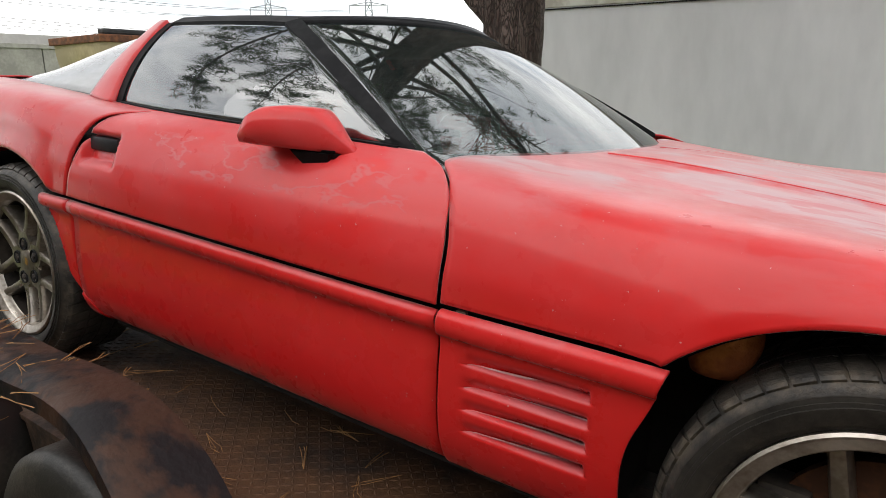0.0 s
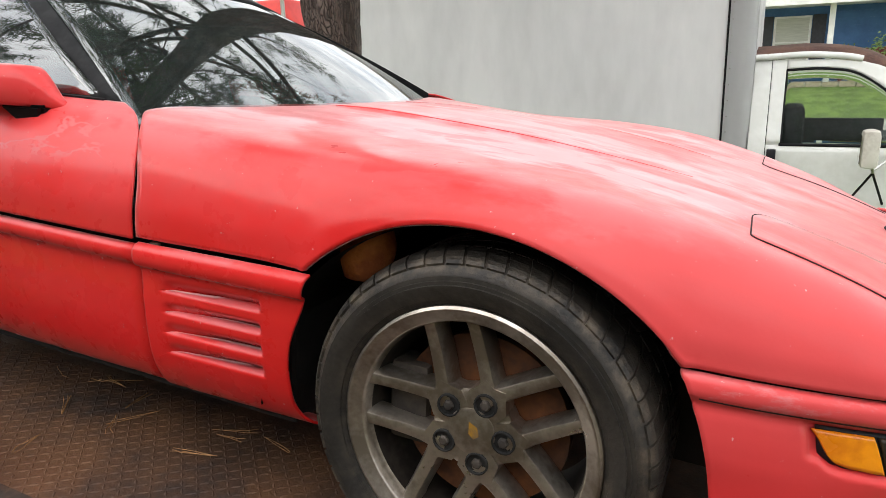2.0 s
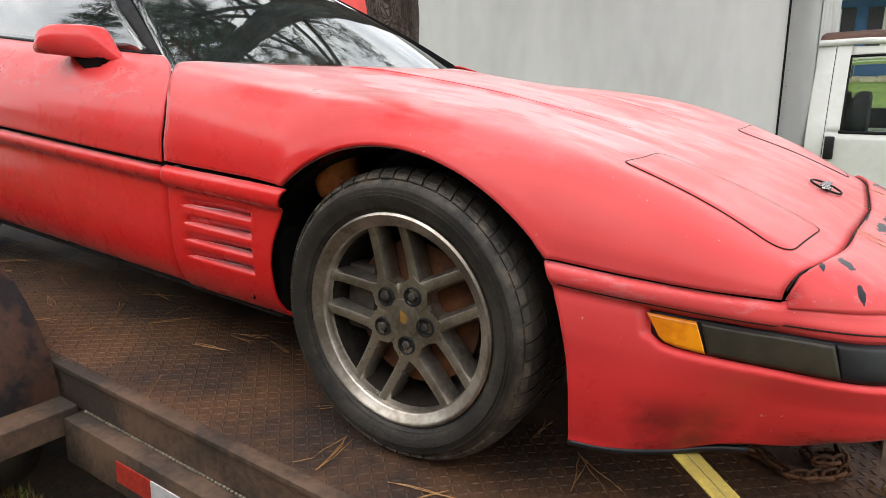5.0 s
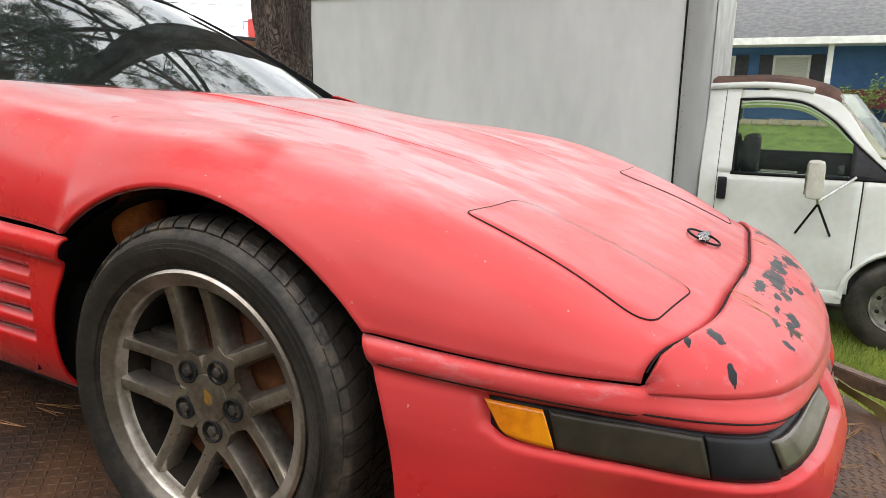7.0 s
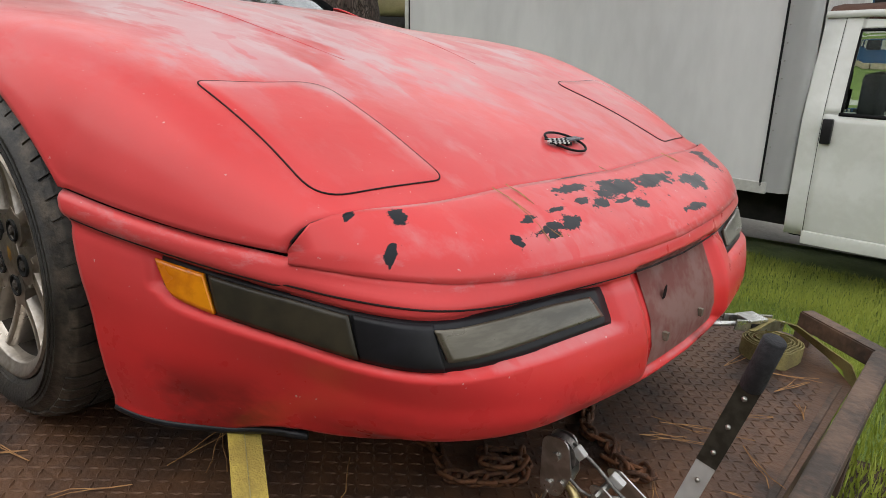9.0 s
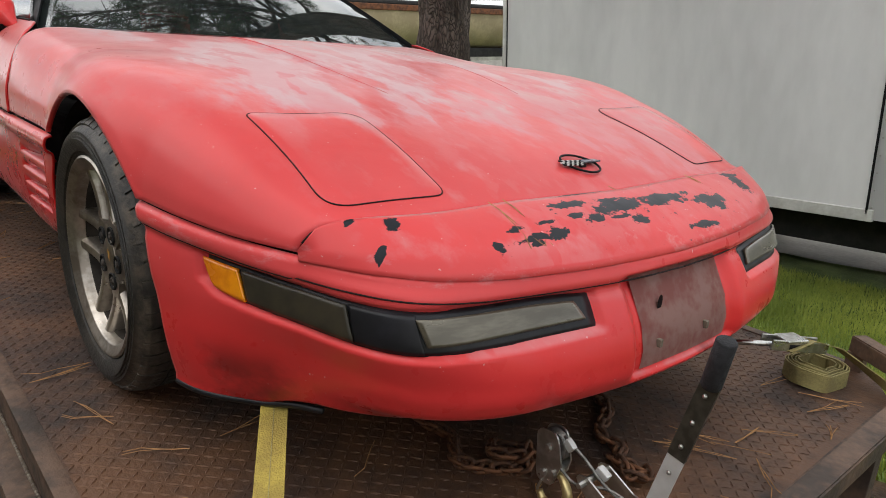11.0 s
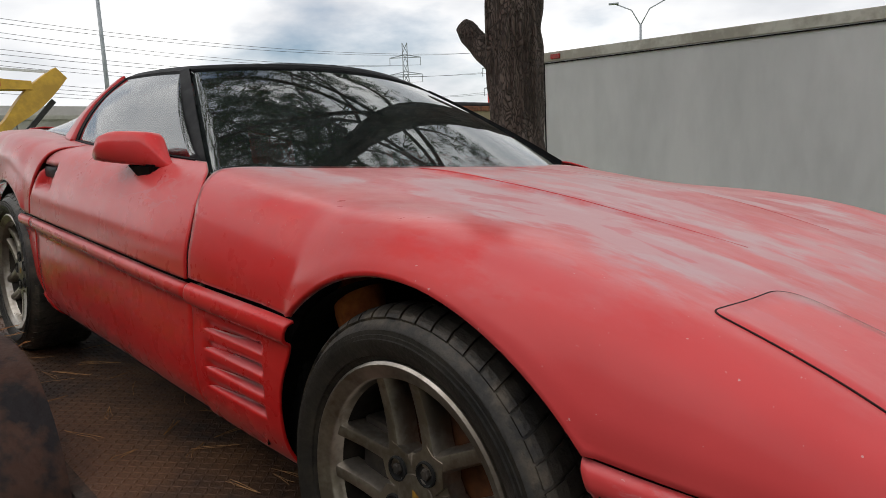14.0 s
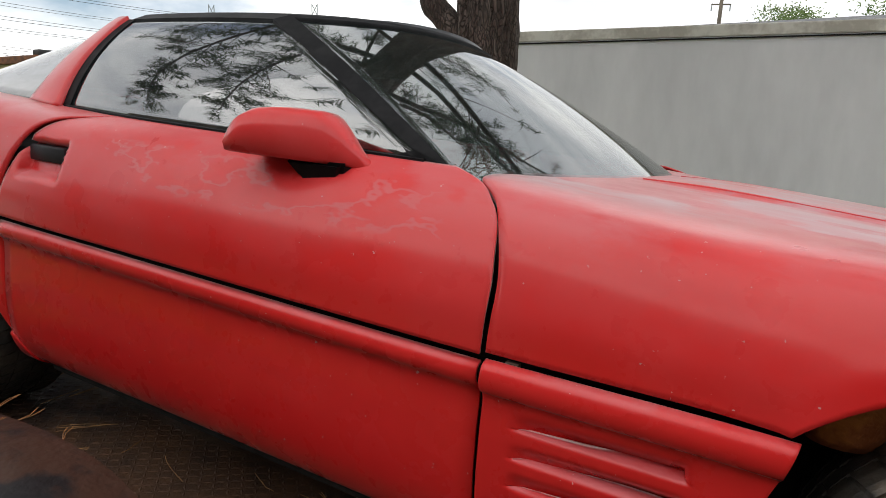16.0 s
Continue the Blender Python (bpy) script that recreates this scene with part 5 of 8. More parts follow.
for r0, r1 in zip(rows, rows[1:]):
    bm.faces.new((r0[0], r0[1], r1[1], r1[0]))
tagged(part("pavement", bm, CONCRETE), "pale concrete footpath across the lawn", "pavement", kind="structure")

# ---------------------------------------------------------------- the box truck
ALU = material("dull_aluminium", (0.60, 0.60, 0.58), (0.46, 0.45, 0.43), 0.5, 0.25, scale=4, fine=30)
CREAM = material("aged_cream_rail", (0.62, 0.60, 0.53), (0.42, 0.39, 0.33), 0.6, scale=3, fine=24)
DARK_GLASS = glass("van_window_glass", (0.52, 0.60, 0.54), 0.0, 1.14, 1.0)
RUST_ROOF = material("rusted_brown_roof", (0.21, 0.105, 0.072), (0.13, 0.066, 0.050), 0.8, scale=5, fine=40, bump=0.2)
RED_LENS = material("red_lens", (0.42, 0.03, 0.02), (0.28, 0.02, 0.015), 0.3, scale=30)
STEEL_WHEEL = material("dull_steel_wheel", (0.40, 0.39, 0.36), (0.20, 0.19, 0.17), 0.45, 0.7, scale=12)
van = thing("box_truck", Matrix.Translation((0, 4.3, VAN_Z)), "white box truck with rust-roofed cab and weathered cargo box", "truck")
BX0, BX1, BZ0, BZ1 = -3.64, 0.06, 0.76, 2.93
part("cargo_box", boxed(BX0, BX1, 0, 2.1, BZ0, BZ1, 0.01), BOX_WHITE, van, "weathered pale grey cargo box panel")
part("top_rail", boxed(BX0 - 0.012, BX1 + 0.20, -0.014, 2.114, BZ1 - 0.075, BZ1 + 0.02, 0.010), CREAM, van, "aged cream top rail")
part("rail_drip", boxed(BX0, BX1 + 0.15, -0.018, 0.0, BZ1 - 0.094, BZ1 - 0.084, 0.002), BLACK_TRIM, van)
part("rear_post", boxed(BX0 - 0.014, BX0 + 0.035, -0.016, 0.04, BZ0 - 0.02, BZ1 + 0.005, 0.006), ALU, van, "aluminium rear corner post")
part("rear_post_seal", boxed(BX0 + 0.036, BX0 + 0.046, -0.006, 0.01, BZ0, BZ1 - 0.08, 0.001), BLACK_TRIM, van)
part("bottom_rail", boxed(BX0, BX1 + 0.05, -0.012, 0.03, BZ0 - 0.055, BZ0 + 0.035, 0.006), ALU, van, "aluminium bottom rail")
part("marker_light", boxed(BX0 + 0.14, BX0 + 0.25, -0.034, -0.012, BZ1 - 0.055, BZ1 - 0.005, 0.006), RED_LENS, van, "red marker light")
bm = bmesh.new()
rows = []
for dx, y in ((0.012, -0.005), (0.09, -0.003), (0.15, 0.006), (0.185, 0.030), (0.205, 0.07), (0.212, 0.13), (0.212, 0.20)):
    rows.append([bm.verts.new((BX1 + dx, y, z)) for z in (BZ0 - 0.04, BZ1 - 0.02)])
for r0, r1 in zip(rows, rows[1:]):
    bm.faces.new((r0[0], r0[1], r1[1], r1[0]))
bmesh.ops.solidify(bm, geom=bm.faces[:], thickness=0.006)
part("corner_cap", bm, BOX_WHITE, van, "rounded aluminium corner cap", angle=60)
part("corner_seam", boxed(BX1 - 0.004, BX1 + 0.012, -0.012, 0.0, BZ0, BZ1 - 0.1, 0.001), BLACK_TRIM, van, "black perished seam")
part("box_front", boxed(BX1 + 0.16, BX1 + 0.215, 0.2, 1.9, BZ0, BZ1 - 0.02, 0.01), ALU, van)
for k in range(16):
    part("rivet", boxed(BX1 + 0.03, BX1 + 0.042, -0.016, -0.006, BZ0 + 0.05 + 0.13 * k, BZ0 + 0.062 + 0.13 * k, 0.003), ALU, van)
part("chassis_rail", boxed(-3.5, 0.4, 0.35, 1.75, 0.40, 0.70, 0.01), UNDER, van)
part("mud_flap", boxed(-2.2, -2.17, 0.05, 0.5, 0.25, 0.70, 0.004), RUBBER, van)

# the cargo box has sagged towards its front
for ob in van.children:
    for v in ob.data.vertices:
        if v.co.z > BZ0:
            v.co.z -= 0.018 * (v.co.x - BX0) * (v.co.z - BZ0) / (BZ1 - BZ0)

# the cab's flank as a lofted panel: x along, height z, bulging out a little
CAB_TOP = curve((0.30, 2.06), (0.75, 2.07), (1.05, 2.025), (1.24, 1.945), (1.45, 1.66), (1.72, 1.37), (1.80, 1.345), (1.95, 1.335), (2.12, 1.315), (2.26, 1.27), (2.38, 1.19), (2.46, 1.09), (2.50, 1.00))


def cab_side(x, z):
    """The depth of the cab's skin behind the side plane at a height."""
    belt_in = 0.0 if z < 1.28 else 0.22 * ((z - 1.28) / 0.75) ** 1.25
    return 0.03 + belt_in + 0.03 * smooth(0.75, 0.42, z) + 0.25 * smooth(2.2, 2.55, x) ** 2


def cab_panel(name, x0, x1, z0, z1, mat, label, out=0.0, nx=14, nz=14, keep=None):
    vs, fs = [], []
    for i in range(nx + 1):
        for j in range(nz + 1):
            x = x0 + (x1 - x0) * i / nx
            lo = z0(x) if callable(z0) else z0
            hi = z1(x) if callable(z1) else z1
            z = lo + (hi - lo) * j / nz
            vs.append((x, cab_side(x, z) - out, z))
    for i in range(nx):
        for j in range(nz):
            fs.append((i * (nz + 1) + j, (i + 1) * (nz + 1) + j, (i + 1) * (nz + 1) + j + 1, i * (nz + 1) + j + 1))
    ob = mesh_object(name, vs, fs, mat, van, label)
    m = ob.modifiers.new("thickness", "SOLIDIFY")
    m.thickness, m.offset = 0.02, -1
    return ob


VARCH = lambda x: 0.42 + math.sqrt(max(0.40 ** 2 - (x - 1.79) ** 2, 0)) if abs(x - 1.79) < 0.40 else 0.40
WIN_TOP = curve((0.50, 1.92), (0.80, 1.925), (1.0, 1.89), (1.12, 1.82), (1.22, 1.745), (1.35, 1.61), (1.47, 1.50), (1.66, 1.335))
cab_panel("cab_corner", 0.27, 0.40, 0.42, lambda x: CAB_TOP(x) - 0.05, VAN_WHITE, "white cab corner panel")
cab_panel("cab_door", 0.405, 1.43, 0.44, 1.345, VAN_WHITE, "white cab door", nx=20)
cab_panel("door_pillar", 0.405, 0.515, 1.34, lambda x: CAB_TOP(x) - 0.05, VAN_WHITE, "")
cab_panel("door_header", 0.51, 1.70, lambda x: WIN_TOP(x) + 0.01, lambda x: max(min(CAB_TOP(x) - 0.055, 1.995), WIN_TOP(x) + 0.05), VAN_WHITE, "", nx=30, nz=5)
cab_panel("door_seam", 0.392, 0.406, 0.44, lambda x: CAB_TOP(x) - 0.06, BLACK_TRIM, "", -0.006, 1, 8)
cab_panel("front_seam", 1.428, 1.441, 0.44, 1.345, BLACK_TRIM, "", -0.004, 1, 8)
cab_panel("front_wing", 1.44, 2.30, lambda x: VARCH(x), lambda x: min(CAB_TOP(x) - 0.02, 1.335), VAN_WHITE, "white front wing", nx=40)
cab_panel("wing_front", 2.30, 2.50, 0.46, lambda x: CAB_TOP(x) - 0.02, VAN_WHITE, "", nx=8)
side_glass = cab_panel("cab_window", 0.515, 1.345, 1.345, WIN_TOP, DARK_GLASS, "cab side window with grey-green reflections", -0.012, 16, 8)
side_glass.visible_shadow = False
cab_panel("window_trim", 0.50, 1.66, 1.332, 1.356, BLACK_TRIM, "", 0.003, 12, 1)
cab_panel("window_frame", 0.508, 0.522, 1.34, 1.92, BLACK_TRIM, "", 0.003, 1, 10)
cab_panel("window_head", 0.51, 1.66, lambda x: WIN_TOP(x) - 0.007, lambda x: WIN_TOP(x) + 0.008, BLACK_TRIM, "", 0.003, 18, 1)
cab_panel("quarter_window", 1.34, 1.655, 1.345, lambda x: WIN_TOP(x) + 0.01, BLACK_PLASTIC, "black sail panel ahead of the window", -0.002, 8, 8)
bm = bmesh.new()
rows = []
for k in range(11):
    x = 0.27 + (1.23 - 0.27) * k / 10
    zt = CAB_TOP(x)
    rows.append([bm.verts.new((x, 0.03 + yy, zt + dz)) for yy, dz in ((0.20, -0.065), (0.24, -0.02), (0.34, 0.02), (0.7, 0.05), (1.4, 0.05), (1.76, 0.02), (1.86, -0.02), (1.9, -0.065))])
for r0, r1 in zip(rows, rows[1:]):
    for c in range(7):
        bm.faces.new((r0[c], r0[c + 1], r1[c + 1], r1[c]))
bmesh.ops.solidify(bm, geom=bm.faces[:], thickness=0.02)
b2 = bmesh.new()
tube(b2, [(x, 0.03 + 0.207, CAB_TOP(x) - 0.040) for x in [0.27 + 0.085 * k for k in range(10)]], 0.026, 8)
part("roof_gutter", b2, VAN_WHITE, van, "flaking white gutter edge of the cab roof", angle=60)
part("door_card", boxed(0.42, 1.42, 1.84, 1.88, 0.45, 1.40, 0.01), INTERIOR, van)
part("cab_roof", bm, RUST_ROOF, van, "cab roof rusted brown with peeling white edges", angle=50)


def across(name, line, mat, label, y0=0.14, y1=1.96, thick=0.02, bow=0.0):
    bm = bmesh.new()
    rows = []
    for x, z in line:
        rows.append([bm.verts.new((x - bow * (2 * t - 1) ** 2, y0 + (y1 - y0) * t, z)) for t in (0, 0.12, 0.3, 0.5, 0.7, 0.88, 1)])
    for r0, r1 in zip(rows, rows[1:]):
        for c in range(6):
            bm.faces.new((r0[c], r0[c + 1], r1[c + 1], r1[c]))
    bmesh.ops.solidify(bm, geom=bm.faces[:], thickness=thick)
    return part(name, bm, mat, van, label, angle=50)


ws = across("cab_windscreen", [(1.38, 1.965), (1.63, 1.675), (1.88, 1.38)], DARK_GLASS, "raked cab windscreen", 0.18, 1.92, 0.006, bow=0.18)
ws.visible_shadow = False
across("cab_bonnet", [(1.88, 1.335), (2.0, 1.335), (2.13, 1.318), (2.27, 1.272), (2.39, 1.19), (2.47, 1.09), (2.53, 0.98)], VAN_WHITE, "white sloping van bonnet", 0.06, 2.04, bow=0.06)
across("cowl", [(1.86, 1.37), (1.93, 1.34), (2.02, 1.29)], BLACK_PLASTIC, "black cowl with fallen leaves", 0.12, 1.98, bow=0.17)
across("grille", [(2.53, 0.97), (2.56, 0.80), (2.56, 0.66)], BLACK_PLASTIC, "dark grille", 0.25, 1.85)
part("front_bumper", boxed(2.13, 2.66, 0.02, 2.08, 0.36, 0.735, 0.07), GREY_BUMPER, van, "dark grey plastic bumper", angle=40)
part("head_lamp", boxed(2.28, 2.535, 0.060, 0.45, 0.745, 1.10, 0.035), SMOKED, van, "dark headlamp", angle=40)
part("turn_lamp", boxed(2.30, 2.542, 0.052, 0.45, 0.765, 0.845, 0.022), AMBER, van, "amber turn lamp", angle=40)
part("door_handle", boxed(0.415, 0.485, -0.02, 0.03, 1.13, 1.31, 0.012), BLACK_PLASTIC, van, "black door handle", angle=40)
bm = bmesh.new()
tube(bm, [(1.79 + 0.41 * math.cos(radians(a)), 0.018, 0.42 + 0.41 * math.sin(radians(a))) for a in range(0, 181, 10)], 0.022, 6)
part("arch_flare", bm, VAN_WHITE, van, "", angle=60)
part("inner_wing", boxed(1.37, 2.21, 0.35, 1.75, 0.35, 0.95, 0.02), UNDER, van)
part("cab_floor", boxed(0.3, 1.5, 0.08, 2.02, 0.40, 0.85, 0.02), UNDER, van)
part("sill", boxed(0.40, 1.40, 0.03, 0.12, 0.36, 0.46, 0.015), VAN_WHITE, van, "", angle=40)
part("dashboard", boxed(1.35, 1.72, 0.15, 1.95, 0.95, 1.28, 0.05), INTERIOR, van, "", angle=40)
part("cab_seat", boxed(0.62, 1.0, 0.35, 0.85, 0.85, 1.05, 0.04), INTERIOR, van, "", angle=40)
part("seat_back", boxed(0.55, 0.68, 0.35, 0.85, 1.05, 1.62, 0.05), INTERIOR, van, "", angle=40)
# tall mirror on tripod arms
part("mirror_head", boxed(1.04, 1.16, -0.36, -0.17, 1.22, 1.50, 0.045), CREAM, van, "cream mirror head on tripod arms", angle=50)
part("mirror_glass", boxed(1.034, 1.0395, -0.335, -0.195, 1.255, 1.465, 0.002), material("van_mirror_glass", (0.78, 0.79, 0.76), (0.70, 0.71, 0.67), 0.04, 1.0, scale=6, rough_var=0.02), van, "mirror glass")
bm = bmesh.new()
tube(bm, [(1.13, -0.26, 1.24), (1.14, -0.25, 1.18)], 0.012)
tube(bm, [(1.14, -0.25, 1.20), (1.38, 0.02, 1.36)], 0.011)
part("mirror_arm", bm, CHROME, van, "chrome mirror arm", angle=50)
for x in (1.02, 1.26):
    bm = bmesh.new()
    tube(bm, [(1.14, -0.25, 1.18), (x, 0.02, 0.90)], 0.009)
    part("mirror_brace", bm, BLACK_TRIM, van, "", angle=50)
bm = bmesh.new()
tube(bm, [(1.88, 0.1, 1.30), (1.91, 0.1, 1.80)], 0.004, 5)
part("antenna", bm, BLACK_TRIM, van)


r = random.Random(5)
lv, lf = [], []
for k in range(260):
    x, y = 1.90 + r.gauss(0, 0.045), 0.22 + abs(r.gauss(0, 0.16))
    o = Vector((x, y, 1.372 - 0.75 * (x - 1.86) + 0.05 * math.exp(-((y - 0.25) / 0.12) ** 2) * r.random()))
    v = Vector((r.gauss(0, 1), r.gauss(0, 1), r.gauss(0, 0.5))).normalized() * 0.03
    w = v.cross(Vector((r.gauss(0, 0.4), r.gauss(0, 0.4), 1))).normalized() * 0.012
    i0 = len(lv)
    lv.extend([o, o + v * 0.5 + w, o + v, o + v * 0.5 - w])
    lf.append((i0, i0 + 1, i0 + 2, i0 + 3))
heap = thing("fallen_leaves", Matrix.Translation((0, 4.3, VAN_Z)), "heap of dry brown leaves on the truck's cowl", "leaves", kind="stuff")
mesh_object("leaf_heap", lv, lf, material("dry_brown_leaves", (0.20, 0.105, 0.05), (0.10, 0.055, 0.03), 0.8, scale=30), heap, "", False)


def truck_wheel(x, y, side):
    root = new("truck_wheel")
    root.parent = van
    root.matrix_local = Matrix.Translation((x, y, 0.375)) @ (Matrix() if side < 0 else Matrix.Rotation(math.pi, 4, "Z"))
    bm = bmesh.new()
    lathe(bm, [(0.20, 0.03), (0.21, 0.005), (0.28, -0.008), (0.35, 0.012), (0.374, 0.04), (0.374, 0.20), (0.34, 0.23), (0.21, 0.22)], 56)
    part("tyre", bm, RUBBER, root, "black truck tyre", angle=50)
    bm = bmesh.new()
    lathe(bm, [(0.205, 0.02), (0.20, 0.008), (0.188, 0.012), (0.175, 0.06), (0.10, 0.075), (0.085, 0.03), (0.06, 0.022), (0.0, 0.02)], 40)
    rim = part("rim", bm, STEEL_WHEEL, root, "dull steel rim with a bright hub", angle=40)
    for k in range(8):
        a = 2 * math.pi * k / 8
        bm = bmesh.new()
        lathe(bm, [(0.0, 0.022), (0.011, 0.024), (0.012, 0.05)], 6, m=Matrix.Translation((0.072 * math.cos(a), 0, 0.072 * math.sin(a))))
        part("lug_nut", bm, STEEL_WHEEL, rim)
        # flat black disc paints the dark of a hand hole; nothing is cut
        bm = bmesh.new()
        lathe(bm, [(0.0, 0.058), (0.017, 0.058)], 10, m=Matrix.Translation((0.142 * math.cos(a + 0.39), 0, 0.142 * math.sin(a + 0.39))))
        part("hand_hole", bm, UNDER, rim)


for x in (1.79, -1.6):
    for y, sd in ((0.06, -1), (2.04, 1)):
        truck_wheel(x, y, sd)

# ---------------------------------------------------------------- the pine trunk behind the car
def pine_trunk(x, y, r, h, stub=True):
    root = thing("pine_tree", Matrix.Translation((x, y, ground_z(x, y) - 0.1)), "tall pine trunk with rough dark bark and a cut limb", "tree")
    rr = random.Random(7)
    vs, fs = [], []
    nz, na = 190, 80

    def bark(p, a, z):
        cell = abs(noise.noise((math.cos(a) * 2.6, math.sin(a) * 2.6, z * 1.6)))
        ridge = abs(noise.noise((math.cos(a) * 5.5 + 9, math.sin(a) * 5.5, z * 2.6)))
        return 0.030 * min(cell * 3, 1) + 0.014 * min(ridge * 3, 1)

    for i in range(nz + 1):
        z = h * i / nz
        rad = r * (1.12 - 0.10 * z / h) + 0.10 * math.exp(-z * 2.2)
        cx, cy = 0.03 * math.sin(z * 0.9) + 0.04 * (z - 2.0), 0.02 * math.sin(z * 1.3)
        for k in range(na):
            a = 2 * math.pi * k / na
            q = rad - 0.035 + bark(None, a, z)
            vs.append((cx + q * math.cos(a), cy + q * math.sin(a), z))
    for i in range(nz):
        for k in range(na):
            fs.append((i * na + k, i * na + (k + 1) % na, (i + 1) * na + (k + 1) % na, (i + 1) * na + k))
    mesh_object("trunk", vs, fs, BARK, root, "rough plated pine bark")
    return root


tree = pine_trunk(-2.33, 2.25, 0.178, 9.5)
bm = bmesh.new()
path = [(0.04, 0.01, 2.30), (-0.13, -0.03, 2.41), (-0.25, -0.055, 2.52), (-0.375, -0.08, 2.665)]
rings = []
for i in range(15):
    c = Vector(chain(path, i / 14))
    rad = 0.125 - 0.037 * smooth(0.1, 0.55, i / 14) - 0.028 * smooth(0.88, 1.0, i / 14)
    d = Vector((-0.66, -0.22, 0.72))
    a1 = d.cross(Vector((0, 0, 1))).normalized()
    b1 = a1.cross(d)
    ring = []
    for k in range(28):
        a = 2 * math.pi * k / 28
        q = rad * (0.92 + 0.16 * noise.noise((math.cos(a) * 2, math.sin(a) * 2, i * 0.35)))
        ring.append(bm.verts.new(c + q * (math.cos(a) * a1 + math.sin(a) * b1)))
    rings.append(ring)
for r0, r1 in zip(rings, rings[1:]):
    for k in range(28):
        bm.faces.new((r0[k], r0[(k + 1) % 28], r1[(k + 1) % 28], r1[k]))
bm.faces.new(rings[-1])
part("cut_limb", bm, BARK, tree, "sawn-off limb stub", shade=True)


# an added, unseen board wall blocks low sky light on the near side
wall = thing("wall_south", Matrix.Translation((0, -4.6, ground_z(0, -4.6))), "unseen grey-brown board wall added to shade the near side", "wall", kind="structure")
SHADE_BOARD = material("shade_wall_boards", (0.15, 0.115, 0.085), (0.085, 0.065, 0.05), 0.85, scale=3, fine=30, stretch=(1, 1, 0.12))
for k in range(56):
    part("board", boxed(-9.0 + 0.30 * k, -9.0 + 0.30 * k + 0.29, -0.02, 0.02 - 0.01 * (k % 2), -0.2, 3.3, 0.004), SHADE_BOARD, wall)


# ---------------------------------------------------------------- crown of the pine: limbs, twigs and needle tufts
NEEDLE = material("pine_needles", (0.060, 0.085, 0.028), (0.030, 0.048, 0.016), 0.7, scale=2, fine=30)
LITTER = material("dry_pine_needles", (0.42, 0.22, 0.075), (0.24, 0.12, 0.045), 0.7, scale=30)


def crown(tree, seed=11):
    r = random.Random(seed)
    vs, fs = [], []
    limbs = [(k * 2.4 + r.uniform(-0.3, 0.3), 3.9 + 5.3 * k / 39, r.uniform(2.6, 4.6) * (1 - 0.35 * (k / 39) ** 2), 0.28, 6) for k in range(40)]
    limbs += [(radians(222), 4.6, 6.0, 0.12, 11), (radians(234), 5.5, 5.6, 0.12, 10)]
    for a, z0, ln, wander, many in limbs:
        pts = [Vector((0.12 * math.cos(a), 0.12 * math.sin(a), z0))]
        d = Vector((math.cos(a), math.sin(a), 0.25 if many < 8 else 0.06))
        for s in range(7):
            d = (d + Vector((r.uniform(-wander, wander), r.uniform(-wander, wander), r.uniform(-0.16, 0.14) * wander / 0.28))).normalized()
            pts.append(pts[-1] + d * ln / 7)
        bm = bmesh.new()
        tube(bm, pts, [0.036 * (1 - 0.85 * i / 7) + 0.005 for i in range(8)], 6)
        twigs = []
        for i in range(2, 8):
            for q in range(many):
                b = a + r.uniform(-1.3, 1.3)
                e = Vector((math.cos(b), math.sin(b), r.uniform(-0.25, 0.5))).normalized()
                tl = r.uniform(0.35, 0.95)
                o = pts[i] + (pts[i - 1] - pts[i]) * r.random()
                p1 = o + e * tl * 0.5 + Vector((0, 0, r.uniform(-0.08, 0.06)))
                p2 = p1 + (e + Vector((0, 0, r.uniform(-0.2, 0.4)))).normalized() * tl * 0.5
                tube(bm, [o, p1, p2], [0.009, 0.006, 0.003], 4, False)
                twigs.extend([(p1, e), (p2, e)])
        part("limb", bm, BARK, tree, shade=True)
        for p, e in twigs:
            if r.random() < (0.40 if many < 8 else 0.12):
                continue
            for q in range(34):
                v = (e * 0.7 + Vector((r.gauss(0, 1), r.gauss(0, 1), r.gauss(0, 0.8) - 0.35)).normalized()).normalized()
                o = p + Vector((r.gauss(0, 0.05), r.gauss(0, 0.05), r.gauss(0, 0.05)))
                t = o + v * r.uniform(0.12, 0.22)
                w = v.orthogonal().normalized() * 0.0065
                i0 = len(vs)
                vs.extend([o - w, o + w, t])
                fs.append((i0, i0 + 1, i0 + 2))
    tagged(mesh_object("crown", vs, fs, NEEDLE, tree, "sparse dark green needle tufts", False), kind="stuff")


crown(tree)

# ---------------------------------------------------------------- car details
# near-black red: the shade inside gaps, put into a colour
GAP_SHADE = material("gap_shade_red", (0.022, 0.005, 0.005), (0.008, 0.003, 0.003), 0.9, scale=20)


def rounded(corners, radii, n=8):
    out = []
    m = len(corners)
    for i in range(m):
        p, a, b = Vector(corners[i]), Vector(corners[i - 1]), Vector(corners[(i + 1) % m])
        u, v = (a - p).normalized(), (b - p).normalized()
        half = math.acos(max(-1, min(1, u.dot(v)))) / 2
        cut = radii[i] / math.tan(half)
        p0, p1 = p + u * cut, p + v * cut
        for k in range(n + 1):
            t = k / n
            out.append((1 - t) ** 2 * p0 + 2 * t * (1 - t) * p + t * t * p1)
    return out


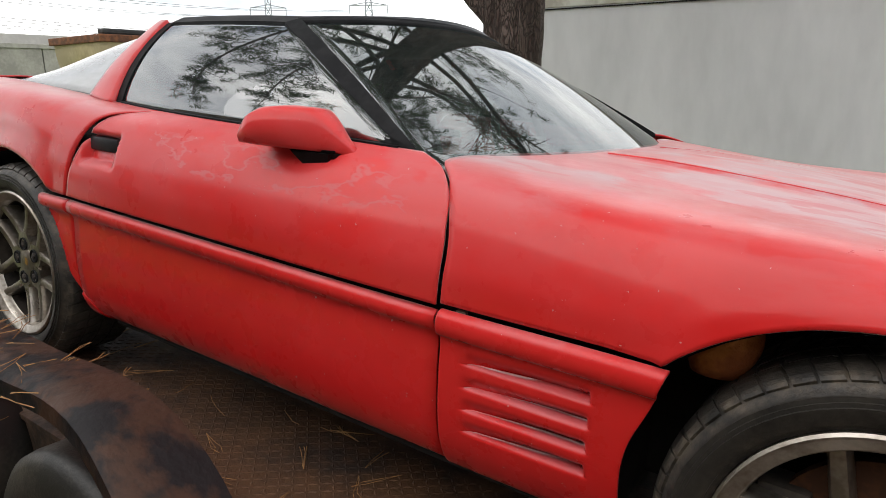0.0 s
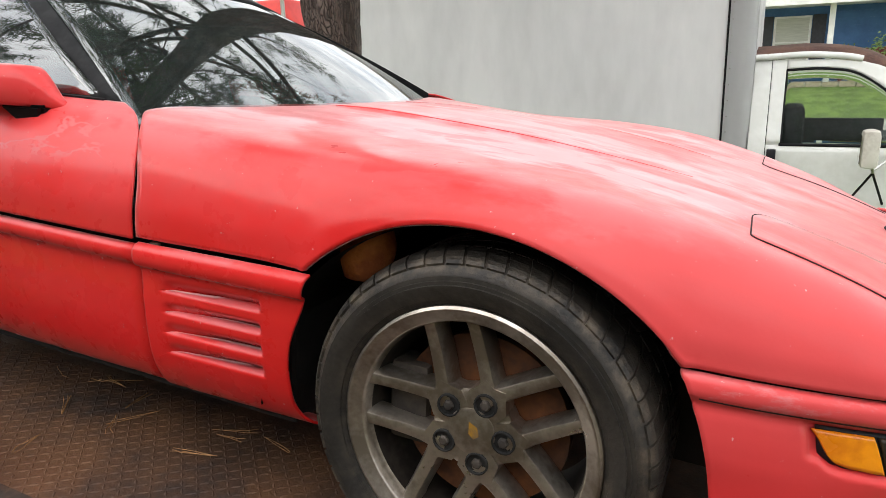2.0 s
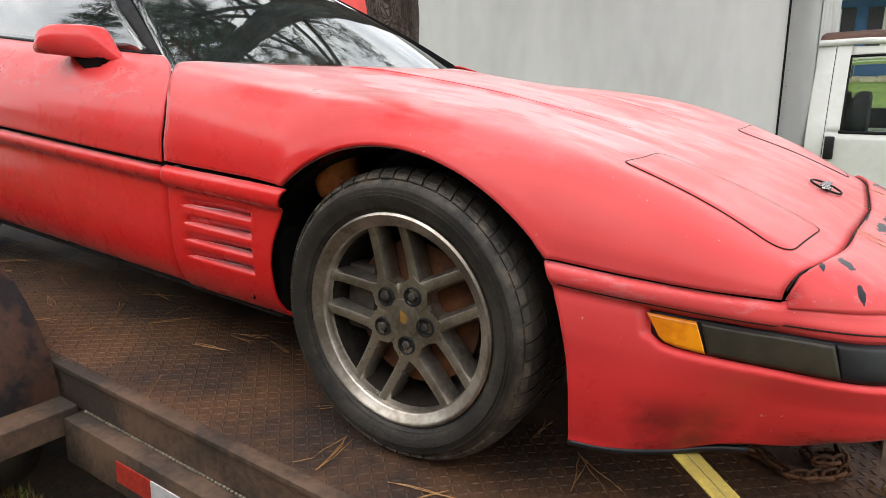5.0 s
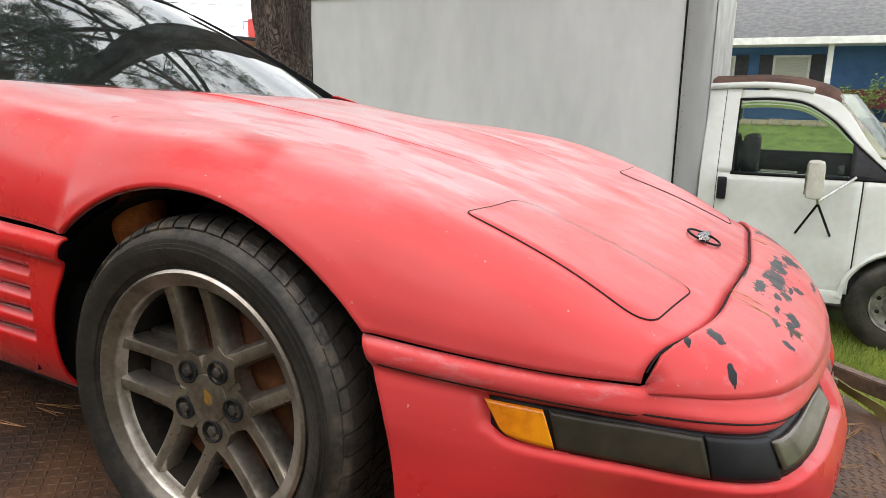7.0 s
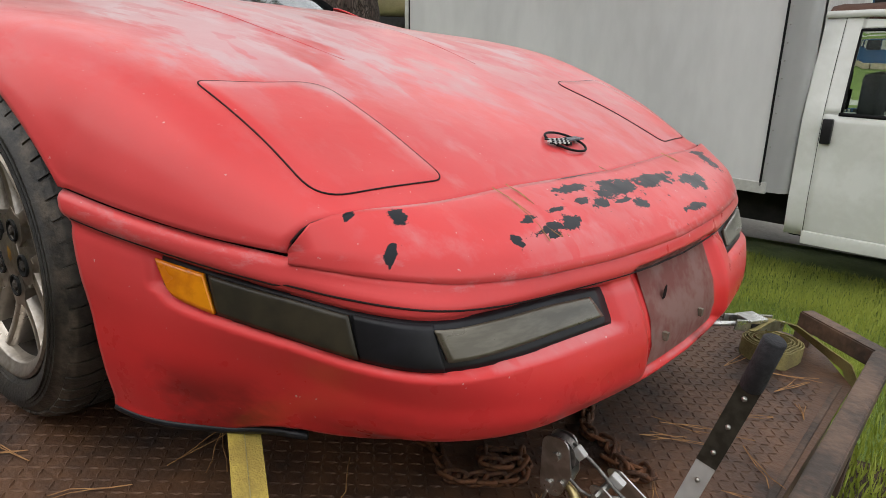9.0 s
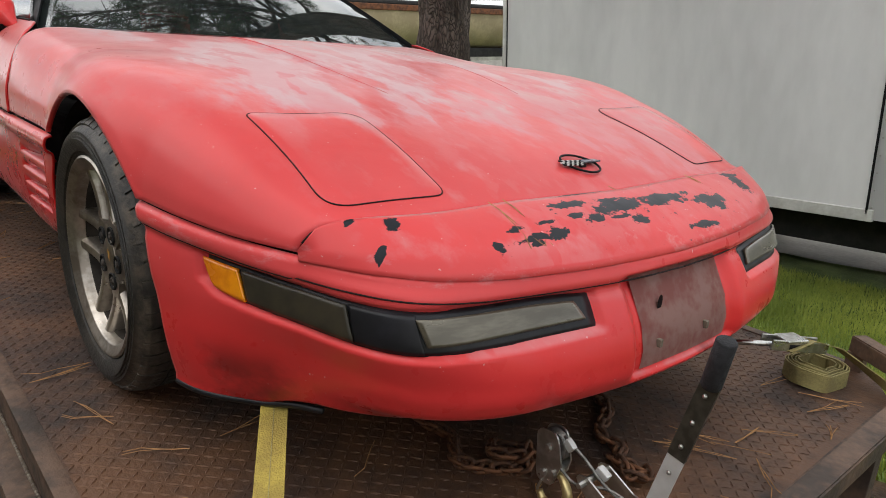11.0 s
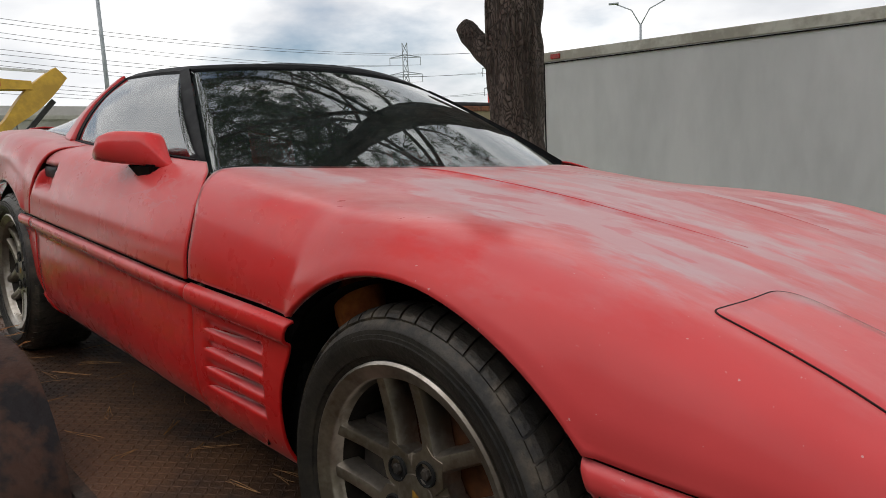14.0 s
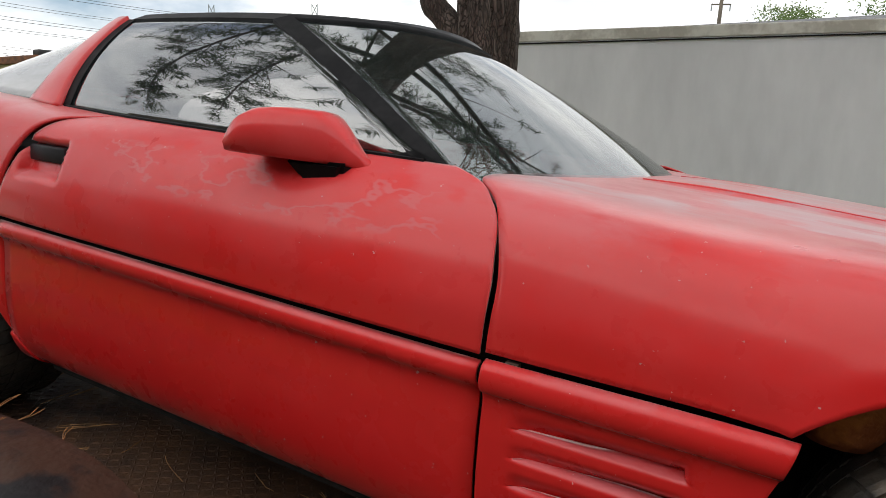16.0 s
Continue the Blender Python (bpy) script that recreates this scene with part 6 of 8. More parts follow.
def headlamp_cover(side):
    ring = rounded([(0.398, 0.694), (0.712, 0.694), (0.742, 0.452), (0.394, 0.428)], [0.020, 0.058, 0.026, 0.060])
    fine = []
    for p, q in zip(ring, ring[1:] + ring[:1]):
        steps = max(1, int((q - p).length / 0.012))
        fine.extend(p + (q - p) * (k / steps) for k in range(steps))
    ring = fine
    c = Vector((0.565, 0.565))
    vs, fs = [], []
    n = len(ring)
    for q in (1.0, 0.985, 0.8, 0.6, 0.4, 0.2):
        for p in ring:
            g = c + (p - c) * q
            vs.append((g.x, side * g.y, hood_z(g.x, g.y) + (0.0026 if q < 0.99 else 0.0008)))
    vs.append((c.x, side * c.y, hood_z(c.x, c.y) + 0.0026))
    for k in range(5):
        for i in range(n):
            q = (k * n + i, k * n + (i + 1) % n, (k + 1) * n + (i + 1) % n, (k + 1) * n + i)
            fs.append(q[::-1] if side < 0 else q)
    for i in range(n):
        q = (5 * n + i, 5 * n + (i + 1) % n, len(vs) - 1)
        fs.append(q[::-1] if side < 0 else q)
    cover = mesh_object("headlamp_cover", vs, fs, PAINT, car, "red pop-up headlamp cover")
    bm = bmesh.new()
    pts = [(p.x, side * p.y, hood_z(p.x, p.y) + 0.0010) for p in ring]
    # a thin dark bar round the cover paints its gap's shade
    tube(bm, pts + pts[:2], 0.0015, 6, False)
    part("cover_gap", bm, GAP_SHADE, cover, shade=True)


both(headlamp_cover)

# dark bars paint the shade of gaps: between bonnet and nose, under the nose panel, and below the bumper's rub band
for side in (-1, 1):
    bm = bmesh.new()
    tube(bm, [(X_GAP(w) + 0.0005, side * w, edge_z(w) - 0.0006) for w in [0.752 * k / 60 for k in range(61)]], 0.0020, 6)
    part("nose_gap", bm, GAP_SHADE, car, shade=True)
    bm = bmesh.new()
    tube(bm, [(FRONT_X(w) - 0.004, side * w, FRONT_Z(w) - 0.0035) for w in [0.752 * k / 60 for k in range(61)]], 0.0038, 6)
    part("nose_seam", bm, GAP_SHADE, car, shade=True)
    bm = bmesh.new()
    tube(bm, [(lambda q: (q[0], side * q[1], q[2]))(bumper_point(s, (FRONT_Z(chain(PLAN, s)[1]) if chain(PLAN, s)[1] < 0.757 else Z_GROOVE(chain(PLAN, s)[0])) - 0.041, -0.0005)) for s in [0.01 + 0.99 * k / 90 for k in range(91)]], 0.0018, 6)
    part("band_groove", bm, GAP_SHADE, car, shade=True)

# creases of the bonnet's raised middle
for side in (-1, 1):
    bm = bmesh.new()
    pts = []
    for k in range(30):
        x = -0.72 + 0.98 * k / 29
        w = RIDGE(x)
        pts.append((x, side * w, hood_z(x, w) + 0.0002))
    tube(bm, pts, [0.0030 * (1 - 0.75 * k / 29) for k in range(30)], 6)
    part("bonnet_crease", bm, PAINT, car, shade=True)

# front badge: an oval ring with two crossed flag bars
badge = part("bonnet_badge", boxed(0.700, 0.722, -0.020, -0.004, hood_z(0.711, 0.01) - 0.002, hood_z(0.711, 0.01) + 0.006, 0.001), BLACK_TRIM, car, "black oval badge with small flag shapes")
bm = bmesh.new()
ring = []
for k in range(41):
    a = 2 * math.pi * k / 40
    y = -0.014 + 0.050 * math.cos(a)
    x = 0.711 + 0.034 * math.sin(a) + 0.22 * (y + 0.014)
    ring.append((x, y, hood_z(x, abs(y)) + 0.006))
tube(bm, ring, 0.0027, 8, False)
part("badge_ring", bm, BLACK_TRIM, badge, shade=True)
WHITE_ENAMEL = material("white_enamel", (0.72, 0.72, 0.70), (0.6, 0.6, 0.58), 0.3, scale=60)
GREY_ENAMEL = material("blue_grey_enamel", (0.10, 0.11, 0.14), (0.06, 0.065, 0.085), 0.3, scale=60)
for i in range(9):
    for j in range(3):
        x, y = 0.698 + 0.0072 * j + 0.0008 * i, -0.080 + 0.0075 * i
        z = hood_z(x, abs(y)) + 0.007
        part("flag_square", boxed(x, x + 0.0072, y, y + 0.0075, z, z + 0.003), WHITE_ENAMEL if (i + j) % 2 else BLACK_TRIM, badge)
z = hood_z(0.711, 0.02) + 0.007
part("flag_bar", boxed(0.696, 0.720, -0.012, 0.050, z, z + 0.004, 0.001), GREY_ENAMEL, badge)

# number plate recess: bare panel, two bolts, a torn hole
PLATE_DUST = material("dusty_bare_plastic", (0.44, 0.25, 0.22), (0.36, 0.13, 0.115), 0.7, scale=16, fine=60)
bm = bmesh.new()
rows = []
for i in range(13):
    y = -0.168 + 0.336 * i / 12
    s = s_at(w=abs(y))
    rows.append([bm.verts.new((bumper_point(s, z, -0.0185)[0], y, z)) for z in (0.270, 0.31, 0.36, 0.41, 0.448)])
for r0, r1 in zip(rows, rows[1:]):
    for c in range(4):
        bm.faces.new((r0[c], r0[c + 1], r1[c + 1], r1[c]))
bmesh.ops.solidify(bm, geom=bm.faces[:], thickness=0.003)
plate = part("plate_panel", bm, PLATE_DUST, car, "dusty bare panel where a plate was fixed", angle=40)
for y in (-0.118, 0.062):
    x = bumper_point(s_at(w=abs(y)), 0.318, -0.0185)[0]
    part("plate_bolt", boxed(x - 0.004, x + 0.008, y - 0.0055, y + 0.0055, 0.309, 0.326, 0.0025), PALE_WELD, plate, "pale plastic plate bolt", angle=40)
x = bumper_point(s_at(w=0.1), 0.39, -0.0185)[0]
# no opening is cut; a dark disc paints the hole's shade
bm = bmesh.new()
bm.faces.new([bm.verts.new((x + 0.004, -0.098 + 0.009 * math.cos(2 * math.pi * k / 14), 0.392 + 0.017 * math.sin(2 * math.pi * k / 14))) for k in range(14)])
bmesh.ops.solidify(bm, geom=bm.faces[:], thickness=0.002)
part("torn_hole", bm, GAP_SHADE, plate)

# black lip under the bumper
pts = []
for k in range(25):
    s = 0.34 * k / 24
    x, w, z = bumper_point(s, 0.178 + 0.02 * smooth(0.2, 0.34, s), 0.0)
    pts.append((x, w, z))
for side in (-1, 1):
    b2 = bmesh.new()
    tube(b2, [(x, side * (w - 0.004), z - 0.002) for x, w, z in pts], 0.007, 6)
    part("air_dam_edge", b2, BLACK_PLASTIC, car, shade=True)

# a pale clip left in the gap behind the wing
part("gap_clip", boxed(-0.716, -0.694, -0.892, -0.882, 0.571, 0.579, 0.002), PALE_WELD, car, "small pale clip showing in the panel gap")

# rust-orange boot above the front suspension
SUSP = material("rust_orange_sleeve", (0.50, 0.155, 0.03), (0.30, 0.08, 0.018), 0.8, scale=14, fine=70, bump=0.4)
for side in (-1, 1):
    bm = bmesh.new()
    rings = []
    for k in range(9):
        t = k / 8
        c = Vector((-0.280 + 0.02 * t, side * 0.765, 0.545 + 0.12 * t))
        rad = 0.050 * (0.80 + 0.35 * math.sin(math.pi * min(t * 1.1, 1)))
        rings.append([bm.verts.new(c + Vector((rad * math.cos(2 * math.pi * q / 18), 0.8 * rad * math.sin(2 * math.pi * q / 18), 0))) for q in range(18)])
    for r0, r1 in zip(rings, rings[1:]):
        for q in range(18):
            bm.faces.new((r0[q], r0[(q + 1) % 18], r1[(q + 1) % 18], r1[q]))
    bm.faces.new(rings[0])
    bm.faces.new(rings[-1])
    part("suspension_sleeve", bm, SUSP, car, "rust-orange sleeve above the front wheel", shade=True)

# cabin: dash, wheel, seats
part("dashboard", boxed(-1.15, -0.78, -0.70, 0.70, 0.60, 0.80, 0.05), INTERIOR, car, "dark dashboard", angle=50)
part("cabin_floor", boxed(-2.0, -0.8, -0.72, 0.72, 0.545, 0.56, 0.004), INTERIOR, car)
part("load_floor", boxed(-3.2, -2.0, -0.60, 0.60, 0.70, 0.74, 0.01), INTERIOR, car)
bm = bmesh.new()
pts = [Vector((-1.28 - 0.06 * math.sin(a), 0.36 + 0.17 * math.cos(a), 0.80 + 0.165 * math.sin(a))) for a in [2 * math.pi * k / 32 for k in range(33)]]
tube(bm, pts, 0.015, 8, False)
tube(bm, [(-1.28, 0.20, 0.80), (-1.28, 0.52, 0.80)], 0.014, 6)
tube(bm, [(-1.28, 0.36, 0.80), (-1.10, 0.36, 0.74)], 0.03, 8)
part("steering_wheel", bm, INTERIOR, car, "black steering wheel", shade=True)
for y in (-0.36, 0.36):
    seat = part("seat", boxed(-1.78, -1.25, y - 0.24, y + 0.24, 0.56, 0.68, 0.05), INTERIOR, car, "charcoal bucket seat", angle=50)
    part("backrest", boxed(-0.07, 0.07, -0.23, 0.23, -0.02, 0.40, 0.05, m=Matrix.Translation((-1.82, y, 0.64)) @ Matrix.Rotation(radians(-18), 4, "Y")), INTERIOR, seat, angle=50)

# ---------------------------------------------------------------- on the deck: strap, chains, hand winch, ratchet strap
STRAP = material("yellow_webbing", (0.52, 0.40, 0.075), (0.36, 0.27, 0.06), 0.8, scale=14, fine=160, bump=0.3, bump_scale=300)
OLIVE = material("faded_olive_webbing", (0.36, 0.31, 0.12), (0.22, 0.185, 0.075), 0.8, scale=12, fine=160, bump=0.3, bump_scale=300)
CHAIN = material("rusty_chain", (0.215, 0.092, 0.042), (0.085, 0.042, 0.025), 0.8, 0.3, scale=20, fine=90, bump=0.4)
BRASS = material("yellow_zinc_hook", (0.62, 0.50, 0.24), (0.46, 0.36, 0.17), 0.35, 0.8, scale=20)
GRIP = material("black_foam_grip", (0.020, 0.020, 0.024), (0.013, 0.013, 0.015), 0.85, scale=60, bump=0.2, bump_scale=200)
CABLE = material("steel_cable", (0.30, 0.29, 0.27), (0.17, 0.165, 0.155), 0.5, 0.7, scale=60)


DARK_LEVER = material("dark_lever_paint", (0.085, 0.082, 0.066), (0.050, 0.047, 0.038), 0.35, 0.6, scale=30)


def ribbon(pts, width_dir, width, thick, name, mat, parent, label=""):
    bm = bmesh.new()
    rings = []
    pts = [Vector(p) for p in pts]
    for i, p in enumerate(pts):
        d = (pts[min(i + 1, len(pts) - 1)] - pts[max(i - 1, 0)]).normalized()
        wd = width_dir(i) if callable(width_dir) else Vector(width_dir)
        wd = (wd - d * wd.dot(d)).normalized()
        n = d.cross(wd)
        rings.append([bm.verts.new(p + a * wd * width / 2 + b * n * thick / 2) for a, b in ((-1, -1), (1, -1), (1, 1), (-1, 1))])
    for r0, r1 in zip(rings, rings[1:]):
        for k in range(4):
            bm.faces.new((r0[k], r0[(k + 1) % 4], r1[(k + 1) % 4], r1[k]))
    bm.faces.new(rings[0])
    bm.faces.new(rings[-1])
    return part(name, bm, mat, parent, label, angle=40)


def on_deck(name, label, category, group=""):
    return thing(name, RIG, label, category, group)


tie = on_deck("tie_down_strap", "taut yellow webbing strap from the axle to the deck edge", "strap")
ribbon([(0.507, -0.683, 0.20), (0.746, -0.825, 0.125), (0.985, -0.966, 0.05), (1.16, -1.07, 0.0), (1.18, -1.10, -0.03)], (0.70, 0.71, 0.0), 0.052, 0.003, "webbing", STRAP, tie)
ribbon([(0.507, -0.683, 0.2022), (0.746, -0.825, 0.1272), (0.985, -0.966, 0.0522)], (0.70, 0.71, 0.0), 0.0016, 0.002, "stitching", OLIVE, tie)


def chain_links(name, label, line, seed, n):
    root = on_deck(name, label, "chain", "chains on the deck")
    r = random.Random(seed)
    proto = None
    for k in range(n):
        p = Vector(chain(line, (k + 0.5) / n))
        q = Vector(chain(line, min((k + 1.0) / n, 1)))
        d = (q - p).normalized()
        bm = None
        if proto is None:
            bm = bmesh.new()
            L, Wd = 0.019, 0.0125
            pts = [(L * math.copysign(1, math.cos(a)) * 0.45 + Wd * 1.15 * math.cos(a), Wd * math.sin(a), 0) for a in [2 * math.pi * i / 16 for i in range(17)]]
            tube(bm, pts, 0.0048, 6, False)
            ob = part("chain_link", bm, CHAIN, root, shade=True)
            proto = ob.data
        else:
            ob = new("chain_link", proto)
            ob.parent = root
        roll = radians(70 if k % 2 else -15) + r.uniform(-0.3, 0.3)
        ob.matrix_local = Matrix.Translation(p) @ d.to_track_quat("X", "Z").to_matrix().to_4x4() @ Matrix.Rotation(roll, 4, "X") @ Matrix.Rotation(r.uniform(-0.2, 0.2), 4, "Z")
    return root


chain_links("chain", "heap of rusty chain under the car's nose", [(0.45, -0.33, 0.02), (0.60, -0.36, 0.016), (0.70, -0.35, 0.015), (0.78, -0.40, 0.015), (0.84, -0.36, 0.014), (0.88, -0.30, 0.014), (0.85, -0.26, 0.02), (0.80, -0.31, 0.03), (0.83, -0.34, 0.036), (0.87, -0.30, 0.035), (0.86, -0.27, 0.04)], 2, 40)
chain_links("chain", "rusty chain trailing from under the car's nose", [(0.62, 0.18, 0.10), (0.72, 0.12, 0.016), (0.83, 0.06, 0.015), (0.875, -0.02, 0.014), (0.90, -0.06, 0.015), (0.96, -0.07, 0.015), (0.985, -0.12, 0.015), (1.03, -0.10, 0.014), (1.06, -0.11, 0.018), (1.045, -0.15, 0.025), (1.00, -0.13, 0.03)], 5, 30)

# cable hand winch: pulley block with hook, cheek plates, drum, long handle with a foam grip
winch = on_deck("hand_winch", "zinc-plated cable hand winch with black-gripped lever", "winch")
bm = bmesh.new()
for y in (-0.345, -0.315):
    pts2 = rounded([(0.935, 0.155), (0.985, 0.165), (1.002, 0.10), (0.985, 0.045), (0.945, 0.045)], [0.02, 0.025, 0.02, 0.018, 0.018], 5)
    a = [bm.verts.new((p.x, y, p.y)) for p in pts2]
    b = [bm.verts.new((p.x, y + 0.004, p.y)) for p in pts2]
    bm.faces.new(a)
    bm.faces.new(b[::-1])
    for k in range(len(a)):
        bm.faces.new((a[k], a[(k + 1) % len(a)], b[(k + 1) % len(b)], b[k]))
part("pulley_cheek", bm, CHROME, winch, "zinc pulley cheek plates")
bm = bmesh.new()
lathe(bm, [(0.010, -0.337), (0.034, -0.337), (0.028, -0.328), (0.034, -0.319), (0.010, -0.319)], 24, m=Matrix.Translation((0.968, 0, 0.125)))
part("pulley", bm, CABLE, winch, angle=40)
for x, z in ((0.968, 0.125), (0.962, 0.065), (0.985, 0.075)):
    bm = bmesh.new()
    lathe(bm, [(0.0, -0.352), (0.008, -0.351), (0.009, -0.344), (0.009, -0.306), (0.0, -0.306)], 8, m=Matrix.Translation((x, 0, z)))
    part("rivet", bm, CHROME, winch, angle=30)
bm = bmesh.new()
hk = [(0.985, -0.33, 0.075), (1.005, -0.335, 0.066), (1.022, -0.34, 0.045), (1.018, -0.345, 0.018), (0.997, -0.35, 0.008), (0.972, -0.35, 0.012), (0.960, -0.348, 0.026)]
hp = [chain(hk, k / 20) for k in range(21)]
tube(bm, hp, [0.007 + 0.004 * math.sin(math.pi * k / 20) for k in range(21)], 8)
part("hook", bm, BRASS, winch, "yellow zinc hook", shade=True)
bm = bmesh.new()
tube(bm, [(0.962, -0.347, 0.05), (0.956, -0.350, 0.028), (0.960, -0.348, 0.015)], 0.003, 5)
part("hook_latch", bm, CHROME, winch)
for k, (y, zz) in enumerate(((-0.322, 0.150), (-0.336, 0.095))):
    bm = bmesh.new()
    tube(bm, [chain([(0.985, y, zz), (1.03, y + 0.006, zz - 0.025), (1.09, -0.31, 0.085), (1.16, -0.305, 0.075)], q / 10) for q in range(11)], 0.0032, 6)
    part("cable", bm, CABLE, winch, shade=True)
part("cable_ferrule", boxed(-0.012, 0.012, -0.007, 0.007, -0.009, 0.009, 0.003, m=Matrix.Translation((1.0, -0.322, 0.138)) @ Matrix.Rotation(radians(35), 4, "Y")), ALU, winch, "pale aluminium ferrule")
part("cable_ferrule", boxed(-0.014, 0.014, -0.008, 0.008, -0.008, 0.008, 0.003, m=Matrix.Translation((1.068, -0.300, 0.104)) @ Matrix.Rotation(radians(25), 4, "Y")), ALU, winch, "pale aluminium ferrule")
for y in (-0.340, -0.272):
    bm = bmesh.new()
    pts2 = rounded([(1.03, 0.100), (1.06, 0.105), (1.12, 0.075), (1.25, 0.070), (1.27, 0.040), (1.25, 0.015), (1.12, 0.018), (1.05, 0.075)], [0.01] * 8, 4)
    a = [bm.verts.new((p.x, y, p.y)) for p in pts2]
    b = [bm.verts.new((p.x, y + 0.004, p.y)) for p in pts2]
    bm.faces.new(a)
    bm.faces.new(b[::-1])
    for k in range(len(a)):
        bm.faces.new((a[k], a[(k + 1) % len(a)], b[(k + 1) % len(b)], b[k]))
    part("side_plate", bm, CHROME, winch, "zinc side plate")
part("cover_plate", boxed(1.11, 1.26, -0.348, -0.342, 0.012, 0.062, 0.002), BLACK_PLASTIC, winch, "black cover plate")
part("plate_label", boxed(1.14, 1.215, -0.351, -0.3485, 0.022, 0.048), WHITE_ENAMEL, winch, "plain white sticker")
bm = bmesh.new()
lathe(bm, [(0.0, -0.335), (0.032, -0.335), (0.034, -0.328), (0.018, -0.325), (0.018, -0.286), (0.034, -0.282), (0.034, -0.276), (0.0, -0.276)], 24, m=Matrix.Translation((1.165, 0, 0.055)))
part("drum", bm, CHROME, winch, "cable drum", angle=35)
for x, z in ((1.055, 0.092), (1.125, 0.03), (1.245, 0.055), (1.245, 0.028)):
    bm = bmesh.new()
    lathe(bm, [(0.0, -0.358), (0.006, -0.357), (0.007, -0.350), (0.007, -0.262), (0.0, -0.262)], 8, m=Matrix.Translation((x, 0, z)))
    part("bolt", bm, CHROME, winch, angle=30)
lever_a, lever_b = Vector((1.165, -0.30, 0.045)), Vector((1.236, -0.296, 0.365))
ribbon([lever_a + (lever_b - lever_a) * t for t in (0, 0.3, 0.6, 1)], (0.95, 0.05, 0.0), 0.032, 0.006, "lever", ALU, winch, "long zinc-plated lever")
for t in (0.15, 0.42, 0.60, 0.76, 0.93):
    c = lever_a + (lever_b - lever_a) * t
    bm = bmesh.new()
    bmesh.ops.create_uvsphere(bm, u_segments=8, v_segments=6, radius=0.0045, matrix=Matrix.Translation(c + Vector((0.001, -0.0045, 0))))
    part("rivet", bm, CHROME, winch, shade=True)
d = (Vector((1.253, -0.308, 0.452)) - lever_b)
bm = bmesh.new()
tube(bm, [lever_b - d * 0.05, lever_b, lever_b + d * 0.5, lever_b + d * 0.97, lever_b + d], [0.0155, 0.0175, 0.0172, 0.0172, 0.0145], 16)
ribbon([lever_a + (lever_b - lever_a) * t + Vector((0.0, 0.0, 0)) for t in (0.52, 0.7, 1)], (0.95, 0.05, 0.0), 0.0335, 0.0075, "lever_sleeve", DARK_LEVER, winch, "dark painted upper half of the lever")
part("grip", bm, GRIP, winch, "black foam grip", angle=50)

# ratchet strap with its coil of webbing, at the far front corner
rat = on_deck("ratchet_strap", "steel ratchet buckle with a loose coil of olive webbing", "strap")
for rad, zz in ((0.066, 0.03), (0.058, 0.033), (0.049, 0.031), (0.040, 0.034), (0.072, 0.028)):
    pts = [(1.07 + rad * 1.05 * math.cos(a) + 0.006 * math.sin(5 * a), 0.735 + rad * 1.25 * math.sin(a), zz + 0.004 * math.sin(3 * a)) for a in [2 * math.pi * k / 28 for k in range(29)]]
    ribbon(pts, (0, 0, 1), 0.050, 0.003, "webbing_coil", OLIVE, rat)
ribbon([(1.02, 0.62, 0.10), (1.05, 0.70, 0.125), (1.10, 0.78, 0.10), (1.16, 0.81, 0.06), (1.26, 0.80, 0.02), (1.30, 0.78, -0.04)], (0.8, -0.5, 0.2), 0.045, 0.003, "webbing", OLIVE, rat)
for dy in (-0.022, 0.022):
    part("buckle_cheek", boxed(-0.10, 0.10, dy - 0.0025, dy + 0.0025, -0.014, 0.018, 0.003, m=Matrix.Translation((1.02, 0.67, 0.108)) @ Matrix.Rotation(radians(64), 4, "Z") @ Matrix.Rotation(radians(7), 4, "Y")), CHROME, rat, "bright steel ratchet cheek")
part("release_bar", boxed(-0.05, 0.02, -0.03, 0.03, 0.015, 0.024, 0.003, m=Matrix.Translation((1.02, 0.67, 0.108)) @ Matrix.Rotation(radians(64), 4, "Z")), CHROME, rat)
bm = bmesh.new()
tube(bm, [(1.015, 0.63, 0.112), (1.045, 0.697, 0.112)], 0.014, 10)
part("spool", bm, BLACK_TRIM, rat, angle=50)
bm = bmesh.new()
tube(bm, [(0.92, 0.50, 0.12), (0.98, 0.58, 0.118), (1.0, 0.63, 0.112)], 0.008, 8)
part("hook_wire", bm, CHROME, rat, shade=True)

# a crumpled pale rag behind the rear wheel
RAG = material("grimy_white_cloth", (0.50, 0.47, 0.40), (0.30, 0.27, 0.21), 0.9, scale=20)
rag = on_deck("rag", "crumpled grimy white cloth lying on the deck", "cloth")
vs, fs = [], []
for i in range(25):
    for j in range(17):
        u, v = i / 24 - 0.5, j / 16 - 0.5
        h = 0.055 * (0.5 + noise.noise((u * 4, v * 5, 1.0))) * smooth(0.5, 0.25, max(abs(u), abs(v))) + 0.04 * abs(noise.noise((u * 9, v * 9, 4.0)))
        vs.append((-3.25 + 0.45 * u, -0.82 + 0.26 * v, 0.004 + max(h, 0)))
for i in range(24):
    for j in range(16):
        fs.append((i * 17 + j, (i + 1) * 17 + j, (i + 1) * 17 + j + 1, i * 17 + j + 1))
cloth = mesh_object("cloth", vs, fs, RAG, rag)
cloth.modifiers.new("thickness", "SOLIDIFY").thickness = 0.004

# fallen pine needles on the deck and on the nose
vs, fs = [], []
r = random.Random(21)


